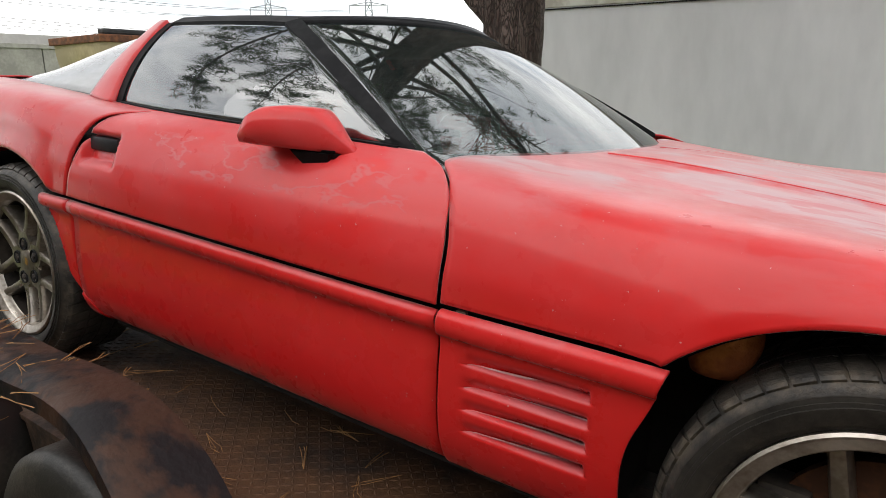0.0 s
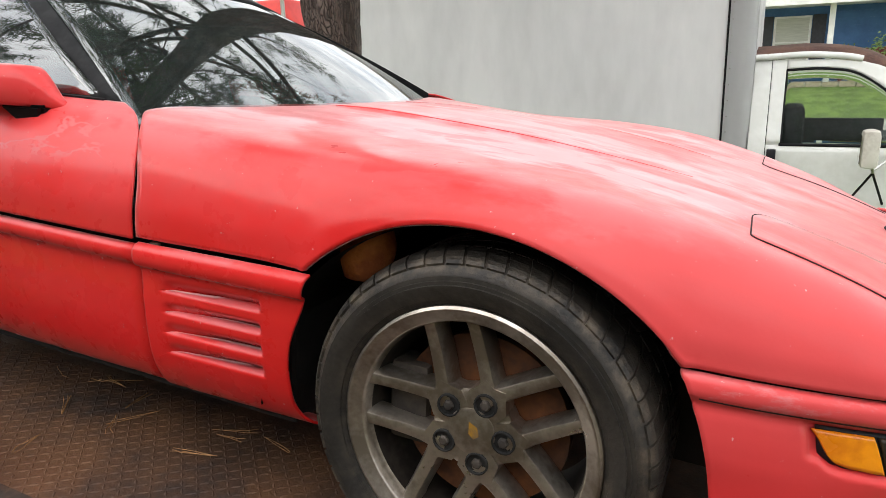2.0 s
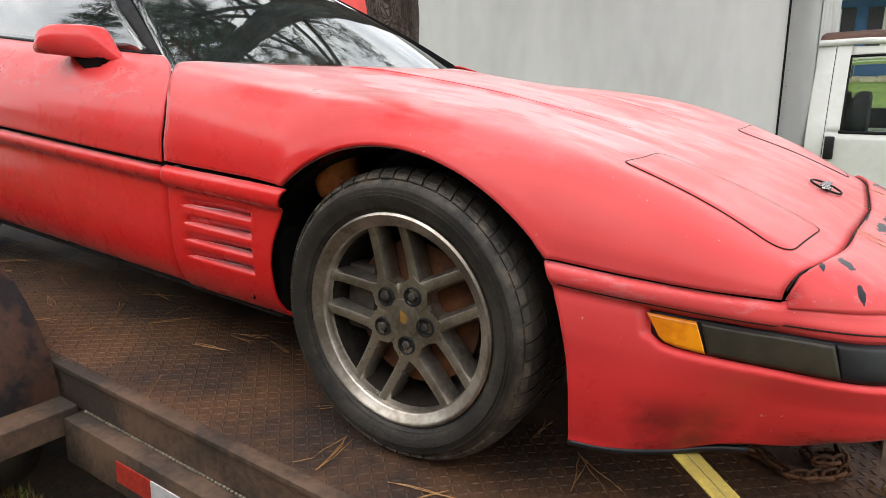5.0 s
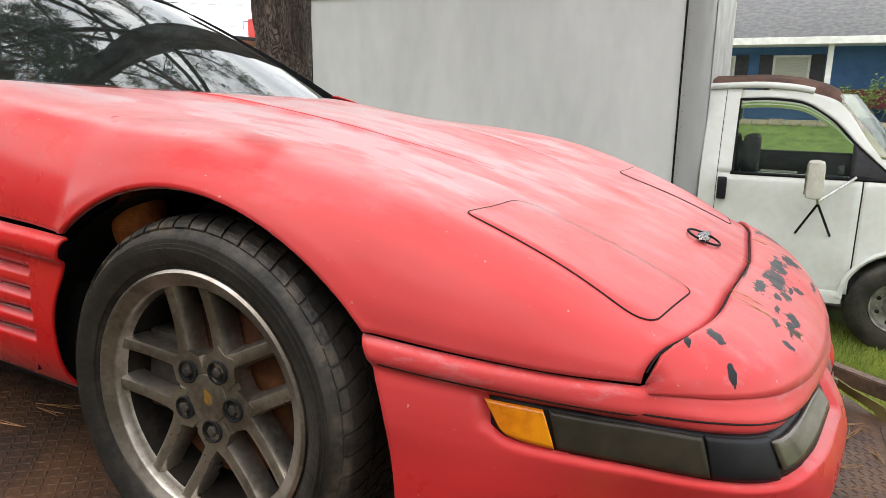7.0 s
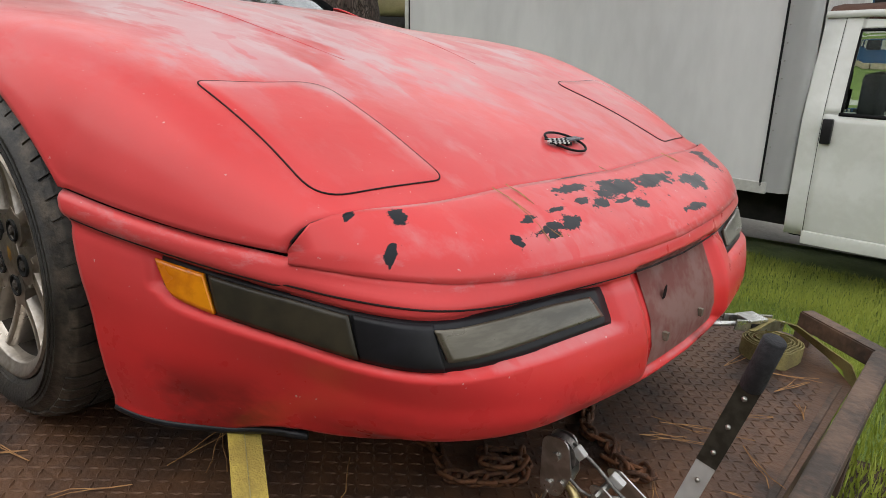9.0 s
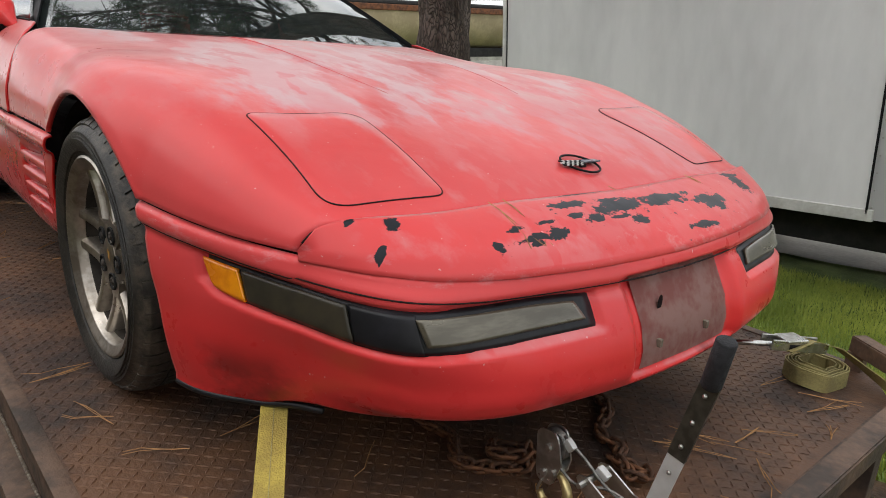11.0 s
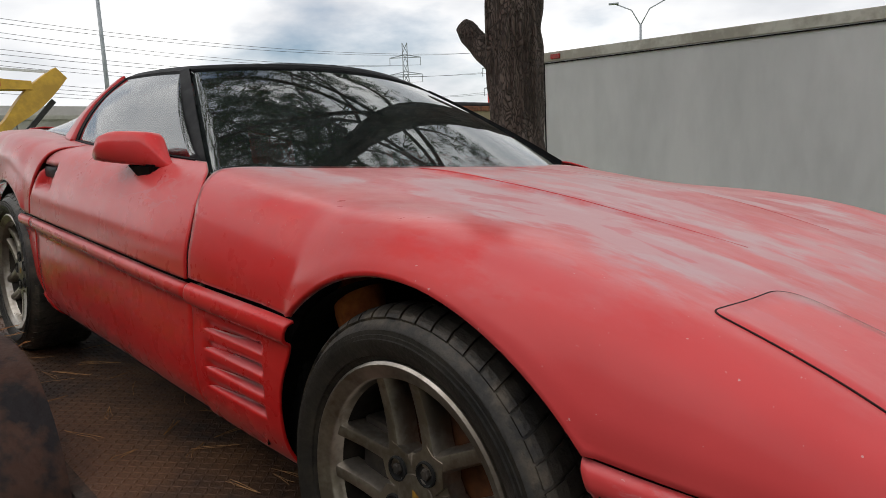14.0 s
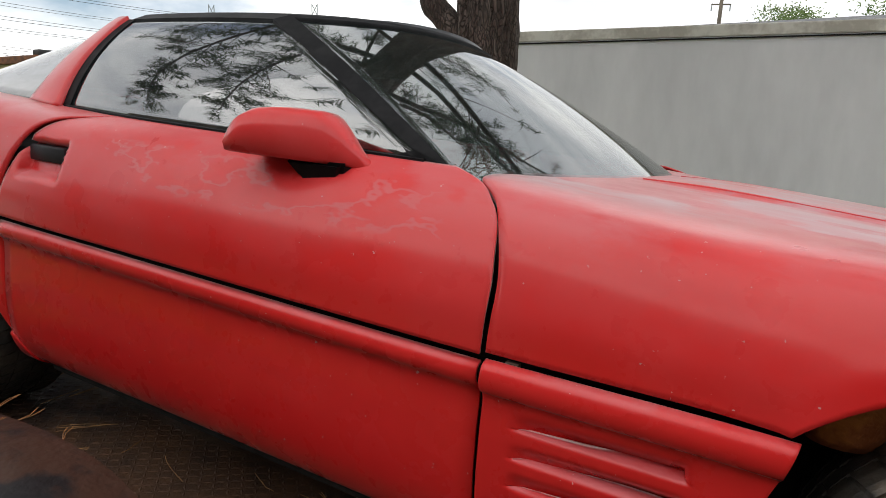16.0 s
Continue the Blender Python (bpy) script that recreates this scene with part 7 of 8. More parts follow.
def needle_fan(x, y, z, a, n=2, ln=0.16):
    for q in range(n):
        b = a + r.uniform(-0.13, 0.13)
        pts = []
        for t in range(5):
            c = b + 0.25 * (t / 4 - 0.5) * r.uniform(-1, 1)
            pts.append(Vector((x + ln * t / 4 * math.cos(c), y + ln * t / 4 * math.sin(c), z(x + ln * t / 4 * math.cos(c), y + ln * t / 4 * math.sin(c)) + 0.0035)))
        for p0, p1 in zip(pts, pts[1:]):
            w = Vector((-(p1 - p0).y, (p1 - p0).x, 0)).normalized() * 0.0011
            i0 = len(vs)
            vs.extend([p0 - w, p0 + w, p1 + w, p1 - w, p0 + Vector((0, 0, 0.0012)), p1 + Vector((0, 0, 0.0012))])
            fs.extend([(i0, i0 + 4, i0 + 5, i0 + 3), (i0 + 1, i0 + 2, i0 + 5, i0 + 4)])


for k in range(95):
    x, y = r.uniform(-2.6, 1.2), r.uniform(-1.06, -0.45)
    if k > 65:
        x, y = r.uniform(0.95, 1.24), r.uniform(-0.6, 0.6)
    needle_fan(x, y, lambda *_: 0.0025, r.uniform(0, 6.28), r.choice((1, 2, 2, 3)), r.uniform(0.08, 0.17))
for k in range(40):
    needle_fan(r.uniform(-2.3, -1.45), r.uniform(-1.3, -1.12), lambda *_: 0.276, r.uniform(0, 6.28), 2, r.uniform(0.06, 0.14))
litter = on_deck("pine_litter", "dry tan pine needles scattered over the deck", "pine needles")
tagged(litter, kind="stuff")
mesh_object("needle_scatter", vs, fs, LITTER, litter, "", False)
vs, fs = [], []
for y, a in ((-0.40, 0.1), (-0.36, -0.1), (-0.02, 0.05), (0.30, 0.2)):
    needle_fan(0.80, y, lambda x, yy: (edge_z(min(abs(yy), 0.74)) + (FRONT_Z(min(abs(yy), 0.74)) - edge_z(min(abs(yy), 0.74))) * smooth(0.78, 1.0, x) + 0.012), a, 2, 0.13)
part2 = thing("pine_needles", RIG, "dry pine needles stuck on the car's nose", "pine needles", kind="stuff")
mesh_object("needle_scatter", vs, fs, LITTER, part2, "", False)

# reflective tape on the rub rail
TAPE_RED = material("red_reflective_tape", (0.50, 0.045, 0.03), (0.36, 0.03, 0.02), 0.35, scale=40)
TAPE_WHITE = material("white_reflective_tape", (0.66, 0.66, 0.68), (0.5, 0.5, 0.52), 0.35, scale=40)
for x0, x1, m in ((-0.66, -0.52, TAPE_RED), (-0.518, -0.38, TAPE_WHITE), (0.55, 0.69, TAPE_RED), (0.692, 0.83, TAPE_WHITE)):
    part("reflective_tape", boxed(x0, x1, DY0 - 0.0585, DY0 - 0.0545, -0.20, -0.14), m, trailer, "reflective safety tape")

# ---------------------------------------------------------------- the house across the street
SIDING = material("blue_house_siding", (0.045, 0.135, 0.30), (0.035, 0.11, 0.25), 0.6, scale=2, fine=12)
SHINGLE = material("grey_roof_shingles", (0.30, 0.30, 0.30), (0.22, 0.22, 0.225), 0.9, scale=6, fine=30, bump=0.3)
WHITE_TRIM = material("white_house_trim", (0.72, 0.72, 0.69), (0.60, 0.60, 0.57), 0.5, scale=5)
SHUTTER = material("dark_shutter", (0.022, 0.024, 0.032), (0.014, 0.015, 0.02), 0.5, scale=10)
BLIND = material("pale_window_blind", (0.50, 0.50, 0.44), (0.42, 0.42, 0.37), 0.6, scale=3, stretch=(1, 1, 20))
BRICK_EDGE = material("pale_edging_stone", (0.46, 0.37, 0.27), (0.32, 0.26, 0.19), 0.85, scale=9)
MAROON = material("maroon_wood", (0.16, 0.02, 0.03), (0.11, 0.014, 0.02), 0.6, scale=8)
HY, HZ, EAVE = 23.0, 0.36, 2.72
house = thing("house", Matrix.Translation((0, HY, HZ)), "blue-sided single-storey house with white porch columns", "house")
part("wall", boxed(-9, 17, 0, 0.2, -0.4, EAVE - HZ + 0.2, 0.01), SIDING, house, "blue lap-sided front wall")
for k in range(12):
    part("siding_board", boxed(-9, 17, -0.022, 0.0, 0.05 + 0.2 * k, 0.06 + 0.2 * k), SIDING, house)
part("side_wall", boxed(-9, 17, 7.8, 8, -0.4, EAVE - HZ + 0.2), SIDING, house)
part("porch_slab", boxed(-9, 17, -1.75, 0, -0.5, 0.02, 0.02), CONCRETE, house, "pale concrete porch slab")
bm = bmesh.new()
rv = [bm.verts.new(p) for p in ((-9.6, -2.0, EAVE - HZ), (17.6, -2.0, EAVE - HZ), (17.6, 4.2, EAVE - HZ + 2.6), (-9.6, 4.2, EAVE - HZ + 2.6), (17.6, 10.2, EAVE - HZ), (-9.6, 10.2, EAVE - HZ))]
bm.faces.new(rv[:4])
bm.faces.new((rv[3], rv[2], rv[4], rv[5]))
bmesh.ops.solidify(bm, geom=bm.faces[:], thickness=0.08)
part("roof", bm, SHINGLE, house, "grey shingled roof")
part("fascia", boxed(-9.6, 17.6, -2.04, -1.98, EAVE - HZ - 0.16, EAVE - HZ + 0.04, 0.01), WHITE_TRIM, house, "white fascia board")
part("soffit", boxed(-9.6, 17.6, -1.98, 0.0, EAVE - HZ - 0.13, EAVE - HZ - 0.10), WHITE_TRIM, house)
for x in (-2.6, 1.68, 3.82, 6.02, 6.45, 9.2):
    col = part("porch_column", boxed(x - 0.075, x + 0.075, -1.55, -1.40, 0.02, EAVE - HZ - 0.12, 0.01), WHITE_TRIM, house, "white square porch column")
for x0, x1 in ((-1.9, -1.0), (0.24, 1.15), (4.30, 5.22), (10.2, 11.1)):
    win = part("window_frame", boxed(x0 - 0.07, x1 + 0.07, -0.06, -0.02, 0.42, 1.98, 0.01), WHITE_TRIM, house, "white-framed sash window with blinds")
    part("pane", boxed(x0, x1, -0.075, -0.062, 0.50, 1.18), BLIND, win)
    part("pane", boxed(x0, x1, -0.070, -0.062, 1.22, 1.92), BLIND, win)
    for a, b in ((x0 - 0.46, x0 - 0.09), (x1 + 0.09, x1 + 0.46)):
        part("shutter", boxed(a, b, -0.065, -0.024, 0.40, 2.0, 0.008), SHUTTER, house, "dark louvred shutter")
part("front_door", boxed(6.75, 7.65, -0.06, -0.02, 0.02, 2.05, 0.01), SHUTTER, house, "dark front door")
part("door_trim", boxed(6.62, 6.74, -0.07, -0.02, 0.02, 2.1, 0.01), WHITE_TRIM, house)
bench = thing("porch_bench", Matrix.Translation((2.75, HY - 0.6, HZ + 0.02)), "maroon wooden bench on the porch", "bench")
part("seat", boxed(-0.75, 0.75, -0.25, 0.25, 0.40, 0.46, 0.01), MAROON, bench)
part("backrest", boxed(-0.75, 0.75, 0.2, 0.25, 0.46, 0.95, 0.01), MAROON, bench)
for x in (-0.7, 0.62):
    for y in (-0.22, 0.17):
        part("leg", boxed(x, x + 0.08, y, y + 0.07, 0.0, 0.40), MAROON, bench)
bed = thing("flower_bed_edging", Matrix.Translation((0, HY - 2.25, ground_z(3, HY - 2.25))), "low row of pale edging stones before the porch", "edging")
for k in range(44):
    r2 = random.Random(k)
    part("stone", boxed(-6 + 0.42 * k, -6 + 0.42 * k + 0.38, -0.1, 0.1, 0.0, 0.13 + r2.uniform(0, 0.04), 0.015), BRICK_EDGE, bed)
LEAF = material("shrub_leaves", (0.13, 0.20, 0.035), (0.07, 0.12, 0.022), 0.6, scale=3, fine=30)


def shrub(x, y, h, seed, label):
    root = thing("shrub", Matrix.Translation((x, y, ground_z(x, y))), label, "shrub")
    r3 = random.Random(seed)
    lv, lf = [], []
    for k in range(6):
        a = r3.uniform(0, 6.28)
        pts = [Vector((0.05 * math.cos(a), 0.05 * math.sin(a), 0))]
        d3 = Vector((0.3 * math.cos(a), 0.3 * math.sin(a), 1))
        for s in range(6):
            d3 = (d3 + Vector((r3.uniform(-0.35, 0.35), r3.uniform(-0.35, 0.35), -0.05 * s))).normalized()
            pts.append(pts[-1] + d3 * h / 5.5)
        b3 = bmesh.new()
        tube(b3, pts, [0.012 - 0.0013 * i for i in range(7)], 5)
        part("stem", b3, LEAF, root)
        for p in pts[2:]:
            for q in range(16):
                o = p + Vector((r3.gauss(0, 0.09), r3.gauss(0, 0.09), r3.gauss(0, 0.09)))
                v = Vector((r3.gauss(0, 1), r3.gauss(0, 1), r3.gauss(0, 0.6))).normalized()
                w = v.orthogonal().normalized() * 0.028
                i0 = len(lv)
                lv.extend([o, o + v * 0.04 + w, o + v * 0.09, o + v * 0.04 - w])
                lf.append((i0, i0 + 1, i0 + 2, i0 + 3))
    mesh_object("leaves", lv, lf, LEAF, root, "", False)


shrub(3.15, HY - 2.0, 1.35, 1, "leggy yellow-green rose bush by the porch")
shrub(2.3, HY - 2.0, 1.15, 2, "leggy yellow-green rose bush by the porch")
shrub(4.7, HY - 2.0, 0.45, 3, "low flowering plant under a window")
shrub(5.5, HY - 2.0, 1.1, 4, "arching thin shrub by the porch")

# ---------------------------------------------------------------- the highway side
HWALL = material("stained_highway_concrete", (0.40, 0.38, 0.34), (0.28, 0.265, 0.24), 0.9, scale=0.6, fine=6, bump=0.1)
PALE = material("bleached_parapet", (0.58, 0.56, 0.52), (0.48, 0.46, 0.43), 0.9, scale=0.5, fine=5)
EXC = material("excavator_yellow", (0.62, 0.36, 0.035), (0.45, 0.26, 0.03), 0.5, scale=2, fine=12)
DARKSTEEL = material("dark_greasy_steel", (0.035, 0.033, 0.032), (0.02, 0.019, 0.018), 0.5, 0.4, scale=6)
TAN = material("tan_tank_paint", (0.50, 0.41, 0.25), (0.37, 0.30, 0.18), 0.6, scale=1.2, fine=10)
TRUCK_RED = material("truck_red_paint", (0.62, 0.035, 0.022), (0.50, 0.026, 0.018), 0.35, scale=2)
tagged(part("highway_road", boxed(-15.4, -9.6, -70, 60, -0.3, 0.30, 0.03), CONCRETE), "pale concrete carriageway above a kerb", "road", kind="structure")
tagged(part("kerb_wall", boxed(-9.62, -9.4, -70, 60, -0.3, 0.24, 0.03), HWALL), "stained concrete kerb wall", "kerb", kind="structure")
for k in range(14):
    y0 = -28 + 4.05 * k
    b3 = bmesh.new()
    prof = [(-15.32, 0.30), (-15.32, 0.38), (-15.48, 0.58), (-15.54, 1.05), (-15.72, 1.05), (-15.78, 0.58), (-15.94, 0.38), (-15.94, 0.30)]
    a = [b3.verts.new((x, y0, z)) for x, z in prof]
    b = [b3.verts.new((x, y0 + 4.0, z)) for x, z in prof]
    b3.faces.new(a)
    b3.faces.new(b[::-1])
    for q in range(8):
        b3.faces.new((a[q], a[(q + 1) % 8], b[(q + 1) % 8], b[q]))
    ob = part("concrete_barrier", b3, CONCRETE)
    tagged(ob, "pale stained concrete road barrier", "barrier", "road barriers")
hw = thing("highway_wall", Matrix.Translation((-45, 0, 0)), "tall stained concrete retaining wall with a pale parapet", "wall", kind="structure")
for k in range(20):
    part("wall_panel", boxed(-0.3, 0.0, -90 + 11.0 * k, -90 + 11.0 * k + 10.94, -1, 4.05, 0.02), HWALL, hw, "grey precast wall panel")
part("wall_coping", boxed(-0.4, 0.1, -90, 130, 4.06, 4.32, 0.02), HWALL, hw)
part("parapet", boxed(-3.4, -3.0, -90, 130, 0, 5.1, 0.02), PALE, hw, "bleached pale parapet")
for y0 in (2.0, 4.2, 52.0):
    part("orange_mark", boxed(-2.99, -2.97, y0, y0 + 1.7, 4.45, 4.85), material("orange_spray", (0.75, 0.22, 0.12), (0.6, 0.2, 0.1), 0.8, scale=1.5, fine=4, blend=(0.3, 0.5)), hw, "orange sprayed marks")

exc = thing("excavator", Matrix.Translation((-22.6, 0, 0)), "yellow tracked excavator working behind the barrier", "excavator")


def girder(name, line, deep, wide, mat, label="", x=0.0):
    b3 = bmesh.new()
    rows = []
    n = 18
    for k in range(n + 1):
        y, z = chain(line, k / n)
        y2, z2 = chain(line, min(k / n + 0.02, 1))
        y1, z1 = chain(line, max(k / n - 0.02, 0))
        ln = math.hypot(y2 - y1, z2 - z1)
        ny, nz = -(z2 - z1) / ln, (y2 - y1) / ln
        h = deep(k / n) / 2
        rows.append([b3.verts.new(p) for p in ((x - wide, y + ny * h, z + nz * h), (x + wide, y + ny * h, z + nz * h), (x + wide, y - ny * h, z - nz * h), (x - wide, y - ny * h, z - nz * h))])
    for r0, r1 in zip(rows, rows[1:]):
        for c in range(4):
            b3.faces.new((r0[c], r0[(c + 1) % 4], r1[(c + 1) % 4], r1[c]))
    b3.faces.new(rows[0])
    b3.faces.new(rows[-1])
    return part(name, b3, mat, exc, label, angle=40)


boom = girder("boom", [(-0.5, 1.3), (0.1, 2.1), (0.6, 2.85), (1.35, 3.45), (2.3, 3.72), (4.3, 3.72)], lambda t: 0.55 + 0.35 * math.sin(math.pi * min(t * 1.15, 1)) - 0.30 * t, 0.28, EXC, "yellow bent boom")
girder("stick", [(5.15, 4.12), (4.5, 3.5), (3.6, 2.6), (2.75, 1.75)], lambda t: 0.42 + 0.25 * math.sin(math.pi * min(t * 1.6, 1)) - 0.2 * t, 0.22, EXC, "yellow stick")
girder("stick_cylinder", [(1.6, 4.05), (3.0, 4.17), (3.4, 4.2)], lambda t: 0.17, 0.08, DARKSTEEL)
girder("cylinder_rod", [(3.4, 4.2), (5.0, 4.15)], lambda t: 0.07, 0.04, CHROME)
girder("bucket_cylinder", [(4.9, 3.3), (4.1, 2.4), (3.9, 2.2)], lambda t: 0.14, 0.07, DARKSTEEL)
girder("boom_cylinder", [(-0.6, 1.2), (0.15, 2.2), (0.6, 2.9)], lambda t: 0.14, 0.07, CHROME)
girder("lower_arm", [(-0.4, 0.9), (-0.05, 1.5), (0.2, 2.05)], lambda t: 0.30 - 0.12 * t, 0.10, DARKSTEEL)
part("body", boxed(-1.2, 1.4, -4.5, 0.15, 1.05, 1.75, 0.08), EXC, exc, "yellow house of the excavator", angle=40)
part("cab", boxed(0.3, 1.4, -1.6, -0.2, 1.75, 2.9, 0.08), DARKSTEEL, exc, "dark glazed cab", angle=40)
for x in (-1.3, 0.9):
    b3 = bmesh.new()
    pts = rounded([(-4.6, 0.05), (1.75, 0.05), (1.75, 0.95), (-4.6, 0.95)], [0.42] * 4, 8)
    a = [b3.verts.new((x, p.x, p.y)) for p in pts]
    b = [b3.verts.new((x + 0.55, p.x, p.y)) for p in pts]
    b3.faces.new(a)
    b3.faces.new(b[::-1])
    for q in range(len(a)):
        b3.faces.new((a[q], a[(q + 1) % len(a)], b[(q + 1) % len(b)], b[q]))
    part("track", b3, RUST, exc, "rusty brown crawler track", angle=40)
part("name_panel", boxed(0.285, 0.295, 1.55, 2.75, 3.38, 3.85), BLACK_TRIM, boom, "black panel with a pale mark")
part("panel_mark", boxed(0.296, 0.30, 1.85, 2.4, 3.5, 3.76), WHITE_ENAMEL, boom)
part("boom_mark", boxed(0.285, 0.295, 3.0, 3.5, 3.68, 3.80), TAPE_RED, boom)
part("bucket", boxed(-0.45, 0.45, 2.75, 3.3, 0.5, 1.2, 0.1), DARKSTEEL, exc, angle=40)

semi = thing("dump_semi", Matrix.Translation((-19.4, 22.0, 0.32)), "red semi tractor with a long tan half-round dump trailer", "truck")
b3 = bmesh.new()
rows = []
for y in (-13.5, -0.7):
    rows.append([b3.verts.new((1.25 * math.cos(a), y, 1.35 + 1.1 - 1.25 * math.sin(a) * 1.0)) for a in [math.pi * k / 14 for k in range(15)]])
for k in range(14):
    b3.faces.new((rows[0][k], rows[0][k + 1], rows[1][k + 1], rows[1][k]))
b3.faces.new(rows[0])
b3.faces.new(rows[1][::-1])
part("dump_body", b3, TAN, semi, "tan half-round dump body", shade=True)
part("top_beam", boxed(-1.35, 1.35, -13.6, -0.6, 2.42, 2.62, 0.03), RUST, semi, "rusty top beam")
part("tarp_roll", boxed(0.9, 1.2, -13.4, -0.8, 2.62, 2.78, 0.05), DARKSTEEL, semi)
part("trailer_frame", boxed(-0.5, 0.5, -13.3, 3.5, 0.85, 1.2, 0.03), DARKSTEEL, semi)
part("sleeper", boxed(-1.2, 1.2, 0.3, 2.4, 1.0, 3.75, 0.12), TRUCK_RED, semi, "tall red sleeper box", angle=40)
part("cab", boxed(-1.15, 1.15, 2.4, 4.1, 1.0, 3.1, 0.15), TRUCK_RED, semi, "red cab", angle=40)
part("cab_window", boxed(1.14, 1.17, 2.9, 3.75, 2.1, 2.75, 0.02), DARK_GLASS, semi)
part("bonnet", boxed(-0.95, 0.95, 4.1, 6.2, 1.0, 2.2, 0.2), TRUCK_RED, semi, "red bonnet", angle=40)
b3 = bmesh.new()
tube(b3, [(1.35, 0.1, 0.9), (1.35, 0.1, 3.4), (1.38, 0.05, 3.7)], 0.09, 10)
part("exhaust_stack", b3, CHROME, semi, "bright exhaust stack", angle=50)
for y in (-12.5, -11.2, 0.3, 1.6, 5.2):
    for x in (-1.2, 1.2):
        b3 = bmesh.new()
        lathe(b3, [(0.0, -0.14), (0.28, -0.14), (0.30, -0.16), (0.48, -0.14), (0.52, 0.0), (0.48, 0.14), (0.0, 0.14)], 28, m=Matrix.Translation((x, y, 0.52)) @ Matrix.Rotation(math.pi / 2, 4, "Z"))
        part("wheel", b3, RUBBER, semi, angle=50)

# poles, pylons and wires far off
GALV = material("galvanised_steel", (0.34, 0.36, 0.38), (0.26, 0.28, 0.30), 0.55, 0.4, scale=2)
WOODPOLE = material("weathered_pole_wood", (0.16, 0.13, 0.10), (0.09, 0.075, 0.06), 0.9, scale=3, stretch=(1, 1, 0.1))


def polar(az, dist):
    return 1.1 - dist * math.sin(radians(az)), -1.6 + dist * math.cos(radians(az))


def pylon(az, dist, h, arms, label):
    x, y = polar(az, dist)
    root = thing("transmission_tower", pose(x, y, 0, 0, 0, az), label, "pylon")
    w0, w1 = h * 0.075, h * 0.022
    b3 = bmesh.new()
    lvl = [h * k / 11 for k in range(12)]
    half = lambda z: w0 + (w1 - w0) * min(z / (h * 0.75), 1)
    for sx in (-1, 1):
        for sy in (-1, 1):
            tube(b3, [(sx * half(z), sy * half(z), z) for z in lvl], 0.18, 4)
    for z0, z1 in zip(lvl, lvl[1:]):
        for s in (-1, 1):
            tube(b3, [(-half(z0), s * half(z0), z0), (half(z1), s * half(z1), z1)], 0.10, 3, False)
            tube(b3, [(half(z0), s * half(z0), z0), (-half(z1), s * half(z1), z1)], 0.10, 3, False)
    part("lattice", b3, GALV, root)
    tops = []
    for z, ln in arms:
        b3 = bmesh.new()
        tube(b3, [(-ln, 0, z), (0, 0, z + 1.2), (ln, 0, z)], 0.16, 4)
        tube(b3, [(-ln, 0, z), (ln, 0, z)], 0.16, 4)
        for s in (-ln, ln):
            tube(b3, [(s, 0, z), (s, 0, z - 3.2)], 0.13, 4)
            tops.append(root.matrix_world @ Vector((s, 0, z - 3.2)))
        part("cross_arm", b3, GALV, root)
    return tops


t1 = pylon(48.5, 300, 46, ((26, 7), (33, 7), (40, 6.5)), "grey lattice transmission tower on the skyline")
t2 = pylon(40.8, 290, 47, ((25, 7), (33, 7.5), (41, 7)), "grey lattice transmission tower on the skyline")
t3 = pylon(98.0, 170, 42, ((26, 7), (32, 7), (38, 6.5)), "grey lattice transmission tower on the skyline")


def wire(a, b, sag, rad, root):
    b3 = bmesh.new()
    tube(b3, [a + (b - a) * (k / 24) - Vector((0, 0, sag * 4 * (k / 24) * (1 - k / 24))) for k in range(25)], rad, 4, False)
    part("wire", b3, DARKSTEEL, root)


wires = thing("power_lines", Matrix(), "thin dark power lines across the sky", "wires")
for a, b in zip(t1, t3):
    wire(a, b, 5.0, 0.05, wires)
for a, b in zip(t2, t3):
    wire(a + Vector((0, 0, 1.5)), b + Vector((0, 0, 2.0)), 6.5, 0.05, wires)


def lamp_post(az, dist, h, label, arms=True):
    x, y = polar(az, dist)
    root = thing("street_lamp", pose(x, y, 0, 0, 0, az), label, "street lamp")
    b3 = bmesh.new()
    tube(b3, [(0, 0, 0), (0, 0, h * 0.86)], [0.16, 0.09], 10)
    part("pole", b3, GALV, root, shade=True)
    for s in (-1, 1) if arms else ():
        b3 = bmesh.new()
        tube(b3, [(0, 0, h * 0.85), (s * 0.7, 0, h * 0.95), (s * 2.0, 0, h)], 0.05, 6)
        part("arm", b3, GALV, root, shade=True)
        part("luminaire", boxed(min(s * 1.7, s * 2.5), max(s * 1.7, s * 2.5), -0.15, 0.15, h - 0.05, h + 0.08, 0.03), GALV, root)


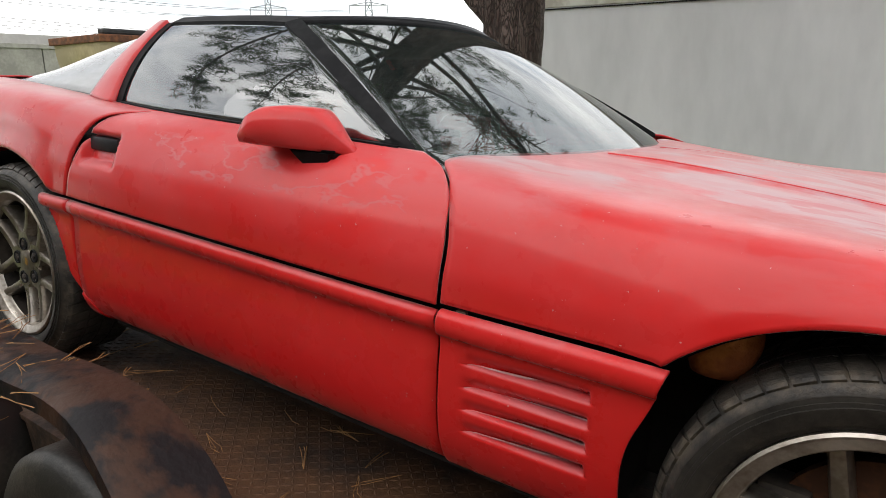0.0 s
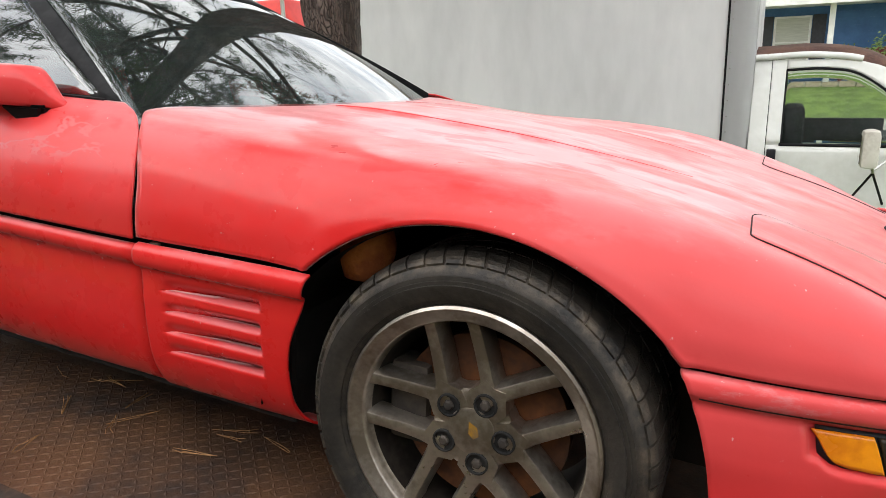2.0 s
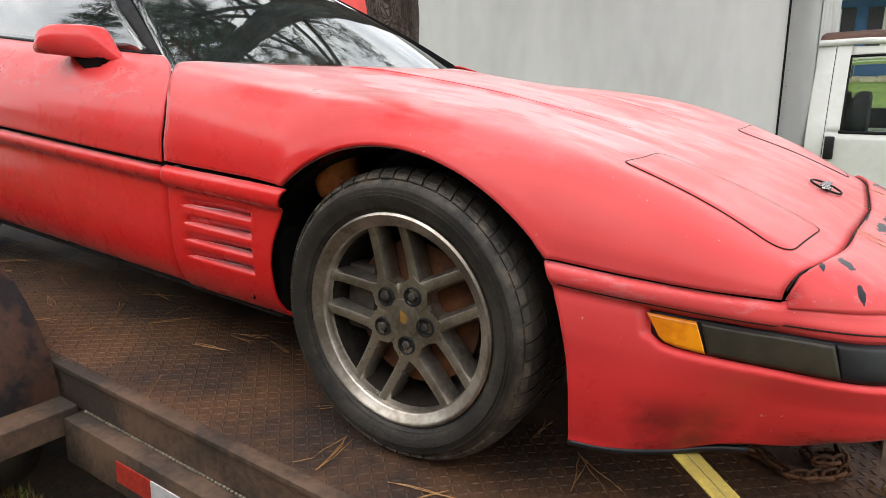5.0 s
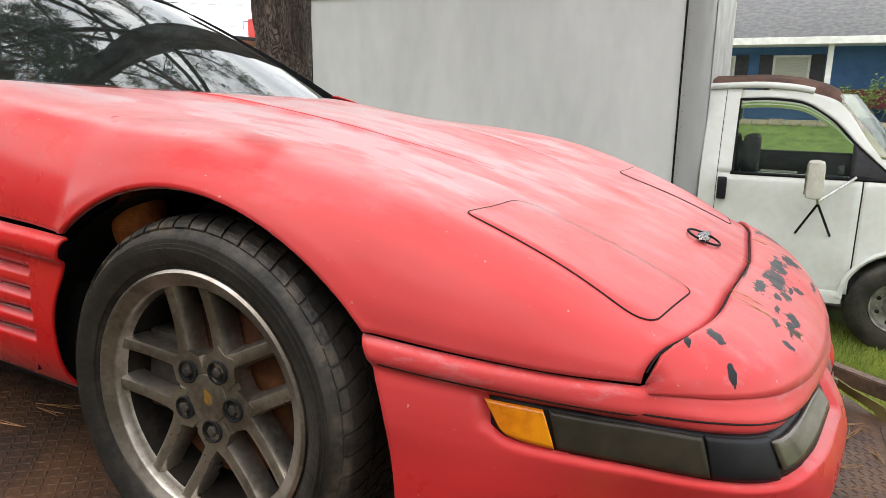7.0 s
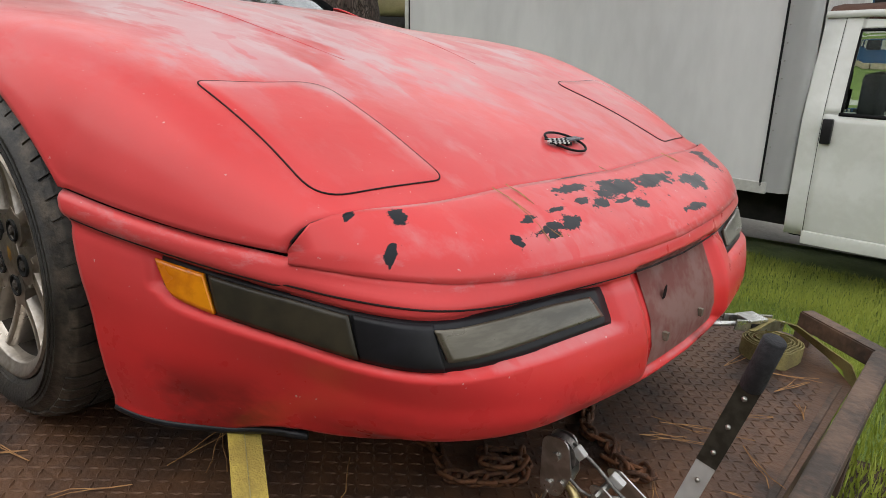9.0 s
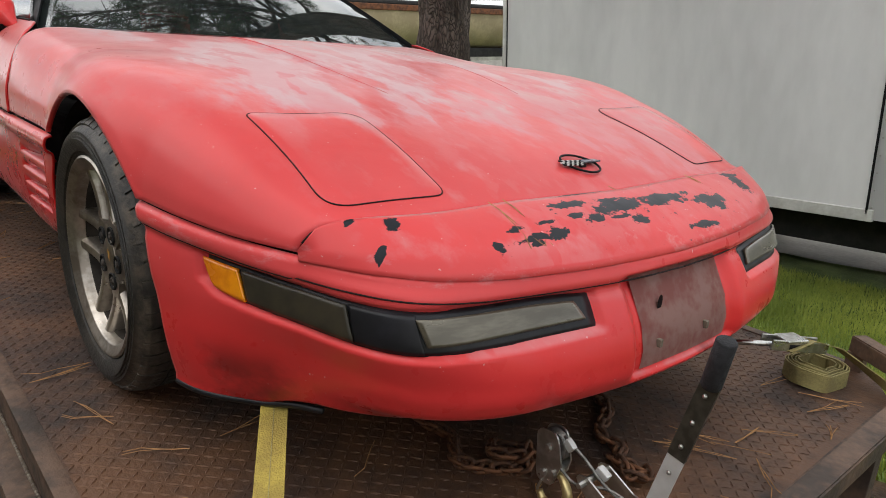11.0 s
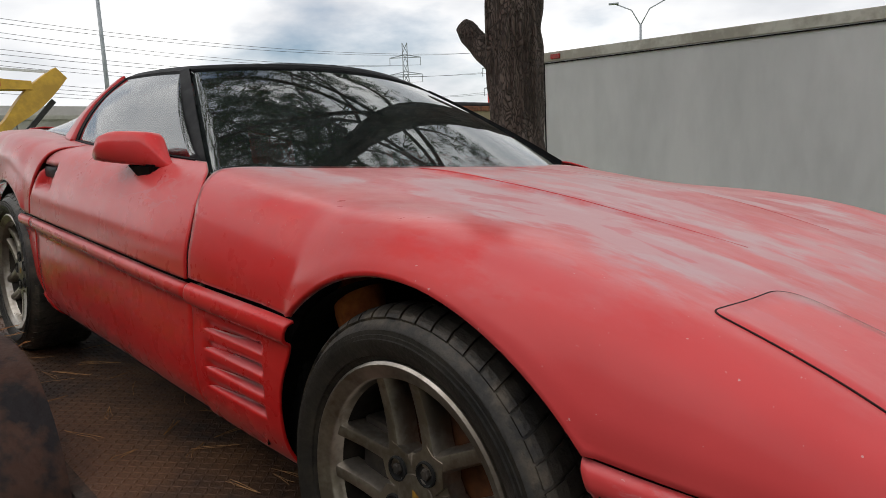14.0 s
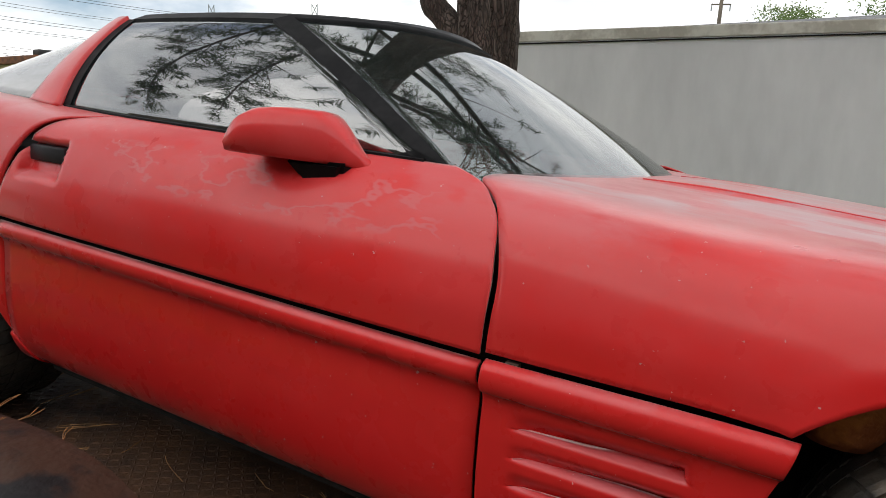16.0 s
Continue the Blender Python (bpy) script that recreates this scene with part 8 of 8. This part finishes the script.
lamp_post(30.0, 60, 12.3, "grey twin-arm street lamp on a tall pole")
lamp_post(71.1, 46, 15.5, "tall grey street lamp pole beside the highway")
x, y = polar(11.0, 62)
up = thing("utility_pole", pose(x, y, 0, 0, 2.5, 10), "weathered wooden utility pole with cross arms", "utility pole")
b3 = bmesh.new()
tube(b3, [(0, 0, 0), (0, 0, 12.9)], [0.22, 0.14], 10)
part("pole", b3, WOODPOLE, up, shade=True)
for z, ln in ((12.1, 0.85), (11.1, 0.75)):
    part("cross_arm", boxed(-ln, ln, -0.06, 0.06, z, z + 0.11), WOODPOLE, up)
    for s in (-ln + 0.05, ln - 0.05):
        part("insulator", boxed(s - 0.05, s + 0.05, -0.05, 0.05, z - 0.45, z), GALV, up)

# distant tree tops over the truck; the last six are unseen, added for reflections
for az, dist, h, sd in ((5.5, 75, 13.2, 31), (-1.5, 60, 11.8, 32), (7.0, 90, 14.5, 33), (165, 40, 11, 35), (190, 35, 12, 36), (230, 45, 11, 37), (-60, 55, 12, 38), (-95, 50, 12, 39), (-125, 40, 12, 40)):
    x, y = polar(az, dist)
    root = thing("tree", Matrix.Translation((x, y, -0.3)), "leafy green roadside tree", "tree", "roadside trees")
    r4 = random.Random(sd)
    b3 = bmesh.new()
    tube(b3, [(0, 0, 0), (0.2, 0.1, h * 0.35), (0.1, 0.2, h * 0.7)], [0.35, 0.25, 0.1], 8)
    for k in range(7):
        a = k * 0.9
        tube(b3, [(0.1, 0.1, h * (0.3 + 0.06 * k)), (h * 0.2 * math.cos(a), h * 0.2 * math.sin(a), h * (0.48 + 0.06 * k))], [0.12, 0.04], 5)
    part("trunk", b3, BARK, root, shade=True)
    lv, lf = [], []
    for c in range(55):
        cc = Vector((r4.gauss(0, h * 0.17), r4.gauss(0, h * 0.17), h * r4.uniform(0.42, 0.97)))
        cc.xy *= 1.2 - cc.z / h * 0.6
        for q in range(60):
            o = cc + Vector((r4.gauss(0, 0.5), r4.gauss(0, 0.5), r4.gauss(0, 0.4)))
            v = Vector((r4.gauss(0, 1), r4.gauss(0, 1), r4.gauss(0, 0.7))).normalized()
            w = v.orthogonal().normalized() * 0.09
            i0 = len(lv)
            lv.extend([o, o + v * 0.13 + w, o + v * 0.27, o + v * 0.13 - w])
            lf.append((i0, i0 + 1, i0 + 2, i0 + 3))
    mesh_object("crown", lv, lf, LEAF, root, "", False)
